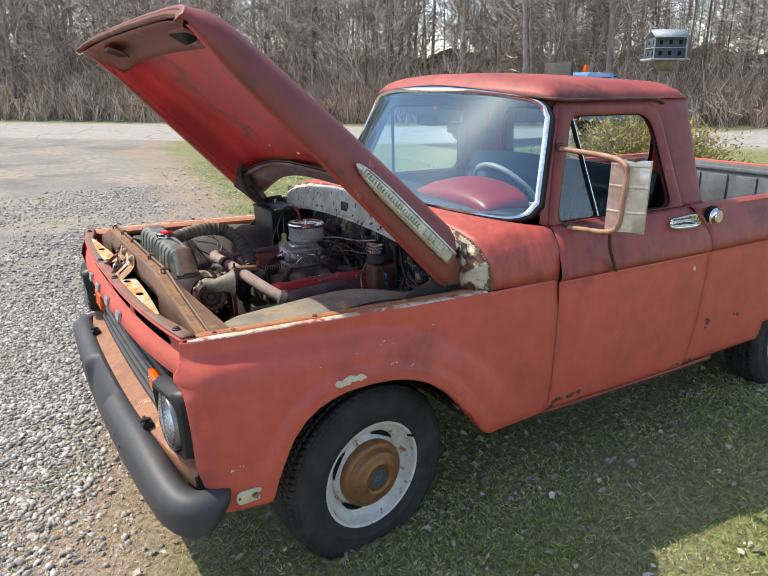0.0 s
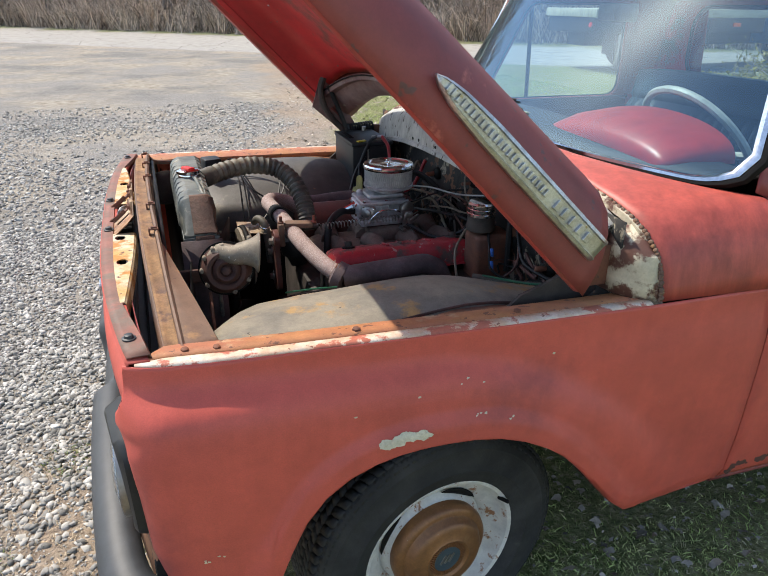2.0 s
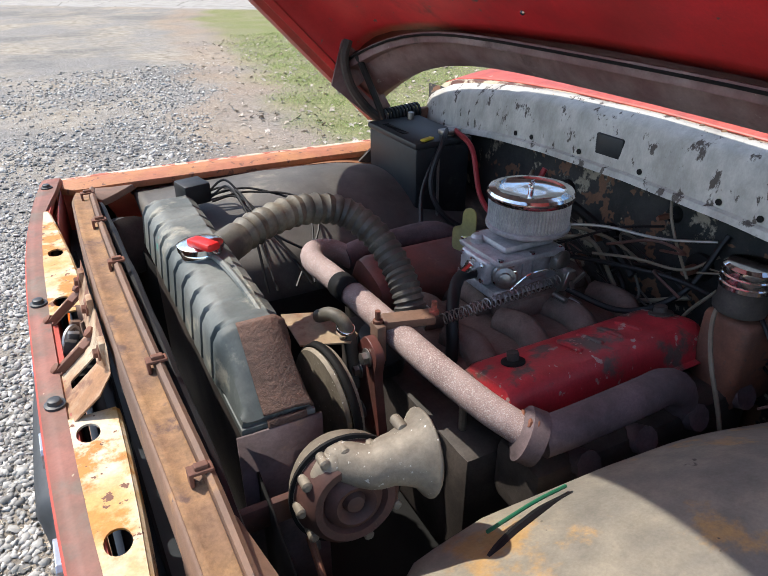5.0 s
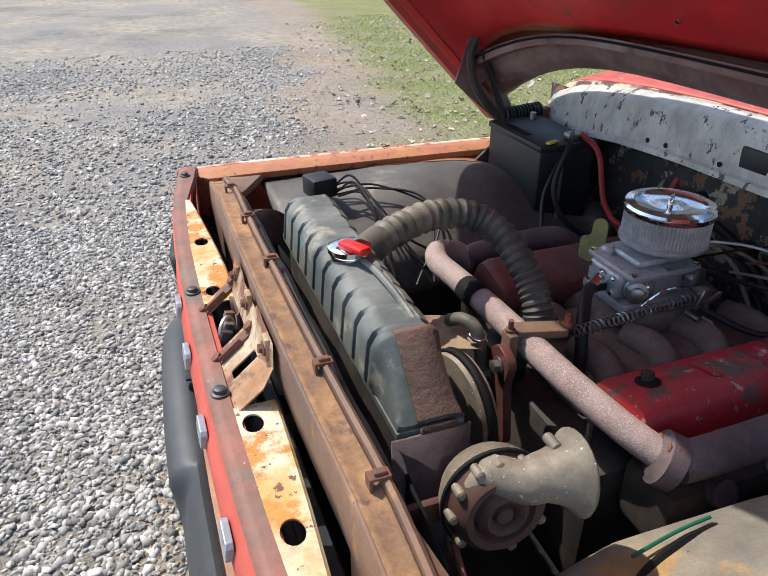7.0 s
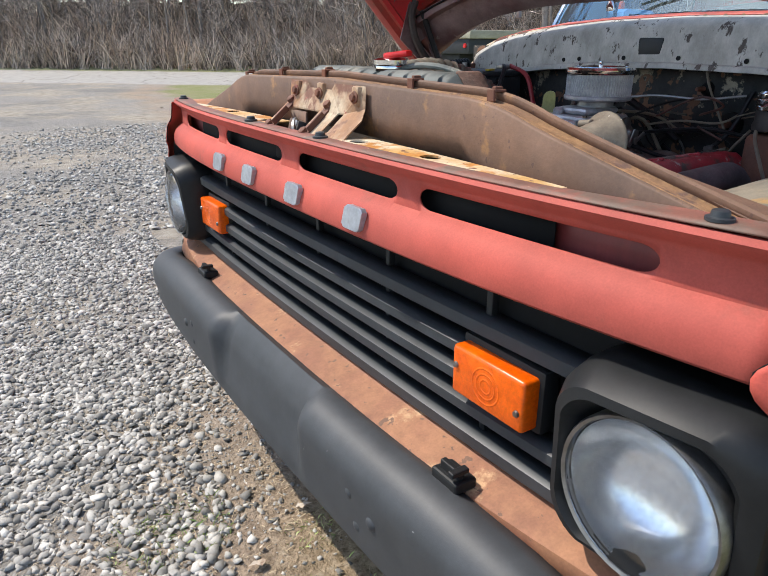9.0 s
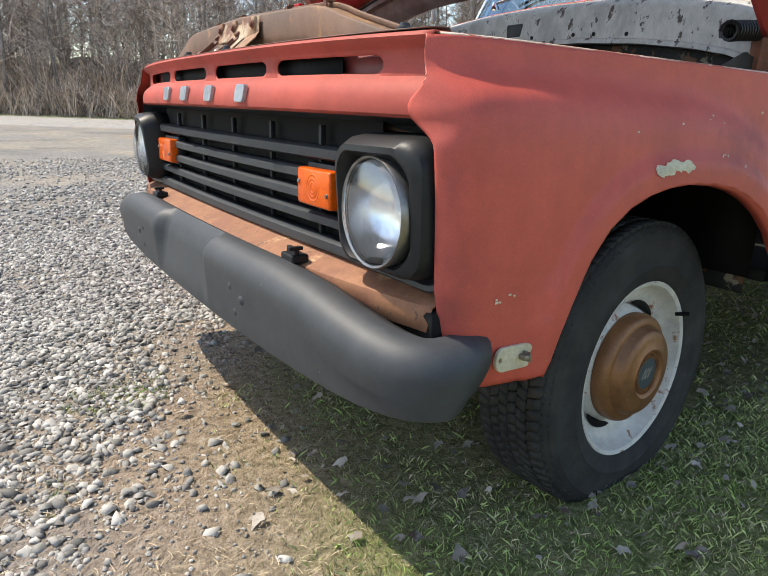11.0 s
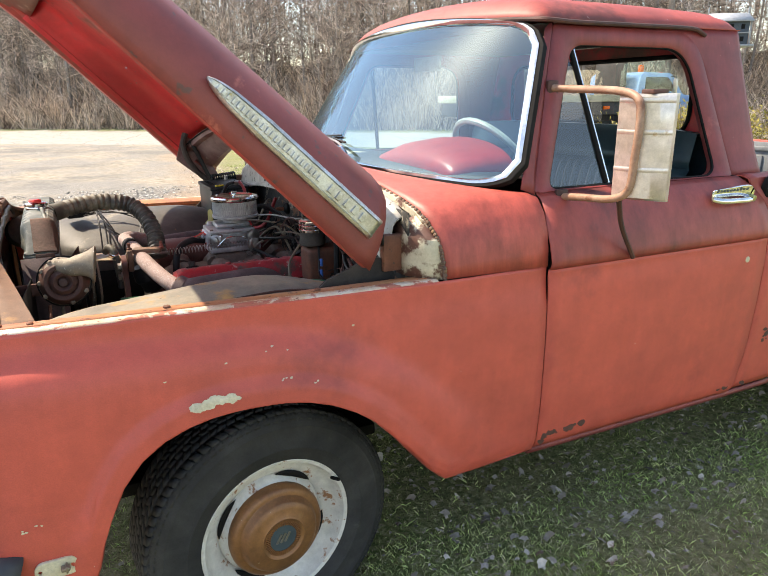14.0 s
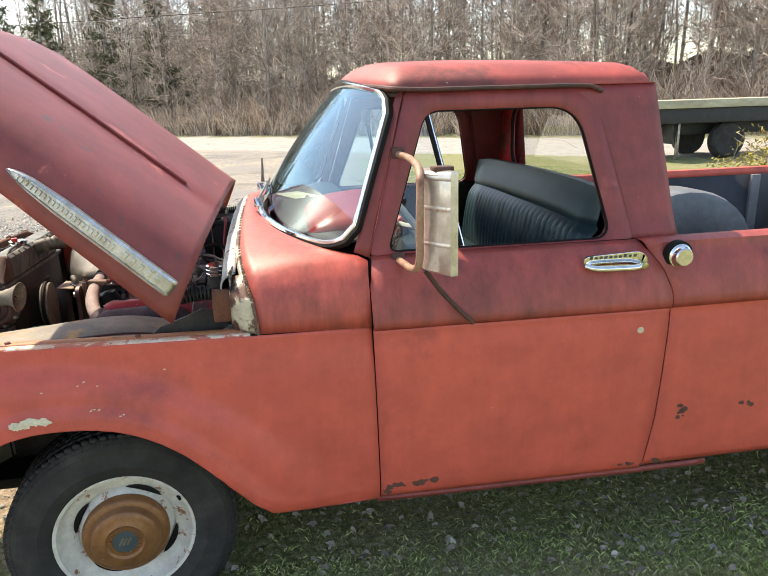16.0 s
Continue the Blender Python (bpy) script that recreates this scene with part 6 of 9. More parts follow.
for u, s in ((-0.5, 0.3), (0.15, 0.3), (0.45, 0.34), (0.82, 0.62), (-0.8, 0.5)):
    p = hood_point(s, u, curve([(0, 0.88), (0.5, 0.82), (0.78, 0.70), (0.9, 0.48)], abs(u)), -0.003)
    part("screw", lathe([(0.006, 0), (0.005, 0.003), (0, 0.004)], p, -HN, 8), CHROME, hood)
# raised rib on the outside and the bent front corner
rib = [hood_point(s, -0.462, 0.935, 0.004) for s in np.linspace(0.20, 1.1, 14)]
part("hood_rib", tube(rib, 0.006, 6, straight=True), MAROON, hood)

# chrome spear with raised plain bars
def spear():
    a, b = Vector((0.275, 0, 1.148)), Vector((-0.088, 0, 1.493))
    d = (b - a).normalized()
    nrm = Vector((d.z, 0, -d.x))
    rows = []
    for k in range(33):
        t = k / 32
        h = curve([(0, 0.0), (0.02, 0.020), (0.06, 0.027), (0.7, 0.025), (0.88, 0.019), (0.96, 0.011), (1.0, 0.001)], t)
        if t < 0.06:
            h = 0.027
        c = a.lerp(b, t)
        y = -0.937 + 0.012 * t
        rows.append([c + nrm * (h * v) + Vector((0, y - o, 0)) for v, o in ((-1, 0.0), (-0.92, 0.010), (-0.7, 0.014), (-0.62, 0.010), (0.62, 0.010), (0.7, 0.014), (0.92, 0.010), (1, 0.0))])
    return sheet(rows), a, b, d, nrm


sp, sa, sb, sd, snr = spear()
spear_part = part("side_spear", sp, PITTED, hood, "pitted chrome side spear with raised bars", thick=0.002)
rot = Matrix((sd, Vector((0, 1, 0)), snr)).transposed()
for k in range(34):
    t = 0.10 + k * 0.0255
    if 0.35 < t < 0.37:
        continue
    c = sa.lerp(sb, t) + Vector((0, -0.951 + 0.012 * t, 0))
    big = t < 0.34
    w = 0.0065 if big else 0.004
    if big and k % 2:
        continue
    part("spear_bar", box(c - Vector((w, 0.003, 0.010 if big else 0.0075)), c + Vector((w, 0.003, 0.010 if big else 0.0075)), 0.0012, None, rot), PITTED, spear_part, smooth=False)

# hinges with coil springs
for sgn in (-1, 1):
    hg = part("hood_hinge", plate([(0.16, 0.962), (0.20, 0.955), (0.36, 0.958), (0.40, 0.985), (0.38, 1.03), (0.33, 1.045), (0.27, 1.02), (0.20, 0.995)], 0.010, Matrix(((1, 0, 0, 0), (0, 0, 1, sgn * 0.80), (0, 1, 0, 0), (0, 0, 0, 1)))), IRON, truck, "dark hood hinge with coil spring")
    if sgn > 0:
        part("hinge_arm", tube([(0.31, 0.80, 1.04), (0.22, 0.815, 1.09), (0.155, 0.825, 1.17), (0.135, 0.83, 1.25), (0.15, 0.832, 1.30)], 0.013, 8), IRON, hg, "bent black hinge arm")
        part("hinge_link", tube([(0.27, 0.79, 1.02), (0.235, 0.80, 1.10), (0.20, 0.81, 1.19), (0.165, 0.815, 1.27)], 0.010, 8), BLACK, hg)
        part("hinge_plate", plate([(0.10, 1.18), (0.24, 1.06), (0.29, 1.10), (0.20, 1.26), (0.14, 1.31)], 0.006, Matrix(((1, 0, 0, 0), (0, 0, 1, 0.845), (0, 1, 0, 0), (0, 0, 0, 1))), holes=[[(0.18, 1.17), (0.235, 1.12), (0.21, 1.19)]]), REARB, hg, "dusty plate of the hinge on the hood")
    coil = [(0.24 + 0.12 * t, sgn * 0.80 + 0.020 * math.cos(t * 2 * math.pi * 11), 1.085 + 0.01 * t + 0.020 * math.sin(t * 2 * math.pi * 11)) for t in np.linspace(0, 1, 120)]
    part("hinge_spring", tube(coil, 0.0045, 5, straight=True), BLACK, hg)
    part("cowl_bracket", box((0.36, sgn * 0.80 - 0.014, 1.00), (0.45, sgn * 0.80 + 0.014, 1.10), 0.006), RUSTY, hg)


# ---- engine bay ----
CREASE = [(-0.48, 0.812), (-0.34, 0.822), (-0.14, 0.808), (0.01, 0.782), (0.12, 0.765), (0.25, 0.745), (0.42, 0.73)]


def apron_z(x, y):
    """The inner fender: a ledge, then a dome over the wheel that falls away to the engine."""
    a = abs(y)
    inner = curve([(-0.48, 0.59), (-0.44, 0.525), (-0.40, 0.475), (-0.35, 0.44), (-0.25, 0.425), (-0.05, 0.43), (0.40, 0.46)], x)
    crease = curve(CREASE, x)
    t = min(1, max(0, (crease - a) / (crease - inner)))
    dome = 0.972 + 0.026 * math.exp(-((x - 0.0) / 0.24) ** 2) * math.sin(math.pi * min(1, t * 0.9 + 0.1)) - 0.050 * sstep(0.05, 0.42, x)
    z = dome - 0.085 * t ** 2.4 - 0.012 * sstep(crease - 0.01, crease + 0.012, a)
    return z if a > inner else z - 3.0 * (inner - a) - 10 * (inner - a) ** 2


def inner_fender():
    rows = []
    for i in range(37):
        x = lerp(-0.478, 0.425, i / 36)
        inner = curve([(-0.48, 0.59), (-0.44, 0.525), (-0.40, 0.475), (-0.35, 0.44), (-0.25, 0.425), (-0.05, 0.43), (0.40, 0.46)], x)
        row = []
        for k in range(24):
            a = lerp(0.878, inner, k / 23)
            row.append((x, -a, min(0.988, apron_z(x, a)) if k < 2 else apron_z(x, a)))
        row += [(x, -inner + 0.012, apron_z(x, inner) - 0.02), (x, -inner + 0.022, apron_z(x, inner) - 0.07), (x, -inner + 0.03, 0.60), (x, -inner + 0.03, 0.45)]
        rows.append(row)
    return sheet(rows)


apron_part = part("inner_fender", inner_fender(), APRON, truck, "dusty grey inner fender over the wheel", thick=0.003)
# the far inner fender has a darker colour than the near one
part("inner_fender", flip(inner_fender()), DARKAPRON, truck, "dark far inner fender with dusty patches", thick=0.003)
for sgn in (-1, 1):
    # near-black colour deepens the shade inside the wheel arch
    part("wheelhouse", sheet([[(x, sgn * y, z) for y, z in ((0.90, 0.80), (0.70, 0.82), (0.50, 0.80), (0.46, 0.5))] for x in (-0.42, -0.2, 0.1, 0.42, 0.50)]), SEAL_SHADE, truck, "wheel house, coloured black for its deep shade", thick=0.003)
    part("fender_brace", sheet([[(x, sgn * y, z) for y in (0.46, 0.60, 0.74, 0.86)] for x, z in ((0.405, 0.50), (0.408, 0.60), (0.405, 0.75), (0.395, 0.815))]), SEAL_SHADE, truck, "rear wall of the wheel house, coloured black as shade", thick=0.003)
# rusty ledge between the fender's top and the dome, with its dark seam
def crease_y(x):
    return curve(CREASE, x)


LEDGE = surf("orange_rusted_ledge", (0.36, 0.17, 0.08), (0.26, 0.12, 0.065), 6.0, c3=(0.14, 0.07, 0.045), s3=6, t3=0.52, w3=0.14, c4=(0.5, 0.36, 0.22), s4=30, t4=0.68, rough=0.65, bump=0.25, bscale=140, grain=0.12)
for sgn in (-1, 1):
    rows = [[(x, sgn * lerp(0.874, crease_y(x), t), lerp(0.990, apron_z(x, crease_y(x) + 0.02) + 0.005, sstep(0, 0.6, t))) for t in np.linspace(0, 1, 6)] for x in np.linspace(-0.475, 0.425, 28)]
    part("apron_ledge", sheet(rows), LEDGE, truck, "orange rusted ledge of the inner fender", thick=0.002)
    part("ledge_seam", tube([(x, sgn * crease_y(x), apron_z(x, crease_y(x)) + 0.004) for x in np.linspace(-0.47, 0.42, 24)], 0.0035, 6, straight=True), GRIME_SHADE, truck)


def rail_line(y):
    """Height and set-back of the radiator support's top rail."""
    return curve([(0.0, 1.108), (0.40, 1.098), (0.46, 1.088), (0.52, 1.068), (0.83, 0.985)], abs(y)), 0.030 * (abs(y) / 0.83) ** 2


def support(sec, skip_under=False):
    """The radiator support: a rail that is level in the middle and slopes to the fenders."""
    rows = []
    for k in range(53):
        y = lerp(-0.83, 0.83, k / 52)
        z, x = rail_line(y)
        rows.append([(px + x, y, z + dz) for px, dz in sec])

    def skip(i, j):
        return skip_under and j == 0 and abs(lerp(-0.83, 0.83, (i + 0.5) / 52)) < 0.40
    return sheet(rows, skip=skip)


sup = part("radiator_support", support([(-0.622, -0.40), (-0.622, -0.085), (-0.624, -0.05), (-0.622, -0.004), (-0.619, 0.0)], True), BROWN, truck, "brown rust-dusted radiator support", thick=0.003)
part("rail_top", support([(-0.619, 0.0005), (-0.612, -0.002), (-0.594, -0.003), (-0.589, 0.0)]), RAILDUST, sup, "rail top with orange rust dust", thick=0.002)
part("rail_lip", support([(-0.5895, 0.0), (-0.588, 0.009), (-0.584, 0.011), (-0.580, 0.007), (-0.579, -0.05), (-0.572, -0.055)]), BROWN, sup, "raised rear lip", thick=0.002)
for sgn in (-1, 1):
    rows = []
    for t in np.linspace(0, 1, 12):
        y = lerp(0.45, 0.835, t)
        a, b = Vector((-0.578 + 0.016 * t, sgn * y, rail_line(y)[0] + 0.002)), Vector((lerp(-0.566, -0.470, t), sgn * lerp(0.46, 0.815, t), lerp(1.078, 0.990, t ** 0.9)))
        rows.append([a, a.lerp(b, 0.12) + Vector((0, 0, 0.003)), a.lerp(b, 0.5), a.lerp(b, 0.97), b + Vector((0.003, 0, -0.012))])
    part("support_wing", sheet(rows), BROWN, sup, "sloping brown wing plate", thick=0.003)
for y in (-0.415, -0.227, 0.06, 0.255, 0.45):
    z = rail_line(y)[0]
    c = box((-0.594, y - 0.007, z + 0.010), (-0.572, y + 0.007, z + 0.014), 0.0015)
    box((-0.596, y - 0.007, z - 0.002), (-0.592, y + 0.007, z + 0.014), 0.001, c)
    box((-0.590, y - 0.004, z + 0.013), (-0.576, y + 0.004, z + 0.018), 0.0015, c)
    part("wire_clip", c, RUSTY, sup, smooth=False)
part("harness", tube([(-0.566, y, curve([(0.0, 1.090), (0.40, 1.080), (0.5, 1.055), (0.8, 0.97)], abs(y)) + 0.004 * math.sin(y * 31)) for y in np.linspace(-0.6, 0.62, 24)], 0.007, 7), CABLE, truck, "black wiring harness behind the support")

# latch shelf between nose and support
def shelf(sgn):
    """A tapering plate behind the nose with two round holes, its rear edge turned down."""
    y0 = 0.160 if sgn < 0 else 0.125
    holes = ((0.197, -0.672), (0.379, -0.666)) if sgn < 0 else ((0.166, -0.670), (0.376, -0.664))
    m = Matrix(((0, 1, 0, 0), (sgn, 0, 0, 0), (0, 0, 1, 1.0165), (0, 0, 0, 1)))
    front = [(y, -0.6915 + nose_x(y) * 0.9) for y in (y0, 0.25, 0.35, 0.45, 0.55, 0.62)]
    rear = [(0.62, -0.661), (0.55, -0.655), (0.45, -0.648), (0.35, -0.642), (0.25, -0.638), (y0, -0.636)]
    bm = plate(front + rear, 0.003, m, holes=[[(cy + 0.018 * math.cos(a), cx + 0.0135 * math.sin(a)) for a in np.linspace(0, 2 * math.pi, 19)[:-1]] for cy, cx in holes])
    fl = [[(x, sgn * y, 1.0185), (x + 0.004, sgn * y, 1.014), (x + 0.006, sgn * y, 0.985)] for y, x in reversed(rear)]
    return sheet(fl, bm)


for sgn in (-1, 1):
    part("latch_shelf", shelf(sgn), LATCH, truck, "cream shelf with orange rust and round holes", smooth=False)


def fold_up(verts):
    """Slopes a flat plate up from the nose and bends its rear part against the radiator support."""
    for v in verts:
        x = v.co.x
        v.co.z += 0.85 * max(0, min(x, -0.632) + 0.690)
        if x > -0.632:
            v.co.z += 1.25 * (x + 0.632)
            v.co.x = -0.632 + 0.10 * (x + 0.632)


PLAN = Matrix(((0, 1, 0, 0), (1, 0, 0, 0), (0, 0, 1, 1.012), (0, 0, 0, 1)))
latch_bm = plate([(-0.168, -0.690), (-0.170, -0.650), (-0.152, -0.632), (-0.150, -0.603), (-0.045, -0.603), (-0.035, -0.612), (0.05, -0.612), (0.06, -0.603), (0.132, -0.603), (0.132, -0.632), (0.132, -0.690), (0.096, -0.690), (0.096, -0.646), (-0.018, -0.646), (-0.018, -0.690)],
                 0.003, PLAN, holes=[rounded(0.020, 0.036, 0.003, 2, -0.094, -0.662)])
fold_up(latch_bm.verts)
latch = part("hood_latch", latch_bm, BRACKET, truck, "cream and rust hood latch bracket with bolts", smooth=False)
for y in (0.108, -0.040):
    strap = box((-0.664 - 0.042, y - 0.011, 1.036), (-0.664 + 0.042, y + 0.011, 1.041), 0.002, None, turn(0, -40, 0))
    box((-0.664 - 0.030, y - 0.013, 1.030), (-0.664 + 0.012, y - 0.010, 1.042), 0.001, strap, turn(0, -40, 0))
    sp_ = part("latch_strap", strap, RUSTY, latch, "rusty brown strap of the latch")
    for x, z in ((-0.690, 1.016), (-0.639, 1.060)):
        part("bolt", bolt((x, y, z), (-0.64, 0, 0.77), 0.0085, 0.010), RUSTY, sp_)
part("latch_pit", box((-0.690, -0.015, 0.955), (-0.645, 0.093, 0.985), 0.004), SEAL_SHADE, latch)
part("latch_cup", sheet([[(-0.652 + 0.010 * math.sin(a), 0.06 + 0.030 * math.cos(a), z) for a in np.linspace(0, math.pi, 9)] for z in (0.99, 1.02, 1.045)]), BROWN, latch, "curved brown latch plate", thick=0.003)
for k, y in enumerate((0.012, 0.034, 0.066)):
    part("latch_lever", box((-0.684 + 0.006 * k, y - 0.005, 0.985), (-0.668 + 0.006 * k, y + 0.005, 1.032), 0.002, None, turn(0, 18, 12 * (k - 1))), (IRON, STEEL, BROWN)[k], latch)
part("latch_hook", tube([(-0.680, 0.02, 0.995), (-0.676, 0.035, 1.022), (-0.662, 0.050, 1.030), (-0.652, 0.045, 1.010)], 0.005, 7), STEEL, latch)
part("latch_spring", tube([(-0.675 + 0.02 * t, 0.0 + 0.08 * t, 1.000 + 0.006 * math.sin(60 * t)) for t in np.linspace(0, 1, 40)], 0.0016, 5, straight=True), IRON, latch)
for y in (0.092, -0.003, -0.128):
    tb = part("bracket_tab", box((-0.638, y - 0.011, 1.066), (-0.629, y + 0.011, 1.100), 0.003), BRACKET, latch)
    part("bolt", bolt((-0.638, y, 1.082), (-1, 0, 0.1), 0.007, 0.007), RUSTY, tb)

# ---- radiator ----
def tank_row(t, out=0.0):
    """One cross-section of the soldered top tank: flat crown, upright walls pressed into flutes."""
    y = lerp(-0.288, 0.318, t)
    far = min(1, (1 - t) / 0.05)
    far = math.sqrt(max(0, 1 - (1 - far) ** 2))
    near = sstep(-0.03, 0.16, t) * 0.35 + 0.65 * min(1, t / 0.13)
    e = min(far, near)
    ph = (t * 11.5 + 0.1) % 1.0
    rib = 0.010 * (sstep(0.0, 0.07, ph) - sstep(0.80, 0.87, ph)) * min(1, e * 1.2) * sstep(0.10, 0.15, t)
    top = 1.034 + 0.084 * e + out
    hw = 0.020 + 0.016 * far + out
    c = -0.462
    y -= out * (1 - e)
    return [(c - hw - 0.012, y, 1.030), (c - hw - 0.010 - rib, y, 1.040), (c - hw - 0.004 - rib, y, lerp(1.04, top, 0.75)), (c - hw + 0.002 - rib * 0.8, y, lerp(1.04, top, 0.93)), (c - hw * 0.72, y, top + rib * 0.25), (c - hw * 0.5, y, top + 0.002),
            (c + hw * 0.5, y, top + 0.002), (c + hw * 0.75, y, top + rib * 0.25), (c + hw - 0.004 + rib * 0.8, y, lerp(1.04, top, 0.9)), (c + hw + rib, y, lerp(1.04, top, 0.5)), (c + hw + 0.004, y, 1.035)]


def tank():
    bm = sheet([tank_row(k / 264) for k in range(265)])
    for t in (0, 1):
        bm.faces.new([bm.verts.new(p) for p in tank_row(t)])
    return bm


rad = part("radiator", tank(), RADIATOR, truck, "old ribbed radiator top tank with a red-levered cap")
part("header_plate", box((-0.512, -0.292, 1.018), (-0.416, 0.332, 1.031), 0.002), RADIATOR, rad)
part("core", box((-0.505, -0.286, 0.60), (-0.425, 0.318, 1.020), 0.003), IRON, rad, "dark radiator core")
part("side_plate", sheet([[(-0.520, -0.296, z), (-0.41, -0.296, z)] for z in (0.58, 0.8, 1.025)]), PURPLE, rad, "red-brown side plate", thick=0.004)
pt = bmesh.new()
rows = []
for k in range(26):
    t = -0.002 + 0.135 * k / 25
    row = tank_row(max(0, t), 0.0035)
    w = 0.004 * noise.noise(Vector((k * 0.9, 3, 0)))
    rows.append([Vector(p) + Vector((0, w if k > 22 else 0, 0.001 * noise.noise(Vector(p) * 160))) for p in row[5:]])
sheet(rows, pt)
sheet([[(-0.462 + u * lerp(0.034, 0.024, sstep(1.03, 1.06, z)), -0.2945 - 0.002 * noise.noise(Vector((u * 3, z * 90, 0))), z) for u in (-0.5, 0.0, 0.5, 1.0)] for z in np.linspace(0.945, 1.036, 9)], pt)
part("sealant_patch", sheet(rows, pt), SOLDER, rad, "brown sealant smeared over a tank corner", thick=0.004)
cap = part("radiator_cap", lathe([(0.030, 0.0), (0.031, 0.006), (0.029, 0.010), (0.034, 0.011), (0.034, 0.019), (0.028, 0.022), (0.018, 0.024), (0, 0.024)], (-0.468, 0.022, 1.118), (0, 0, 1), 28), CHROME, rad, "metal radiator cap")
part("cap_lever", box((-0.480, -0.036, 1.141), (-0.458, 0.022, 1.153), 0.004, rot=turn(-6, 0, 20), seg=2), REDCAP, cap, "red pressure lever")
part("overflow_tube", tube([(-0.455, -0.005, 1.122), (-0.452, -0.06, 1.129), (-0.447, -0.13, 1.126), (-0.440, -0.20, 1.106), (-0.434, -0.262, 1.05), (-0.430, -0.290, 0.98), (-0.43, -0.30, 0.8)], 0.0055, 8), RADIATOR, rad)
part("upper_hose", tube([(-0.430, 0.075, 1.092), (-0.36, 0.115, 1.104), (-0.27, 0.150, 1.108), (-0.185, 0.150, 1.092), (-0.138, 0.105, 1.055), (-0.120, 0.05, 1.005), (-0.118, 0.01, 0.965), (-0.118, -0.01, 0.925)], 0.0275, 16, n=14,
                        rfun=lambda i, n: 1.0 + (0.085 * math.sin(i * 1.9) if 6 < i < n - 8 else 0.06)), HOSE, truck, "corrugated black upper radiator hose")
part("hose_clamp", lathe([(0.033, -0.006), (0.033, 0.006)], (-0.118, -0.006, 0.935), (0.0, 0.3, 1), 24, cap=False), STEEL, truck, "steel hose clamp", thick=0.002)

# ---- engine ----
block = part("engine_block", box((-0.16, -0.26, 0.52), (0.40, 0.26, 0.80), 0.03, seg=2), IRON, truck, "oily dark V8 engine block with red enamel")
manifold = bmesh.new()
box((-0.10, -0.13, 0.78), (0.36, 0.13, 0.865), 0.03, manifold)
for x in (-0.04, 0.08, 0.20, 0.32):
    for s in (-1, 1):
        part("intake_runner", tube([(x, s * 0.02, 0.87), (x + 0.01, s * 0.09, 0.875), (x, s * 0.17, 0.83)], 0.030, 10), MANIFOLD, block)
box((0.08, -0.03, 0.86), (0.24, 0.12, 0.91), 0.012, manifold)
part("intake_manifold", manifold, MANIFOLD, block, "cast intake manifold")
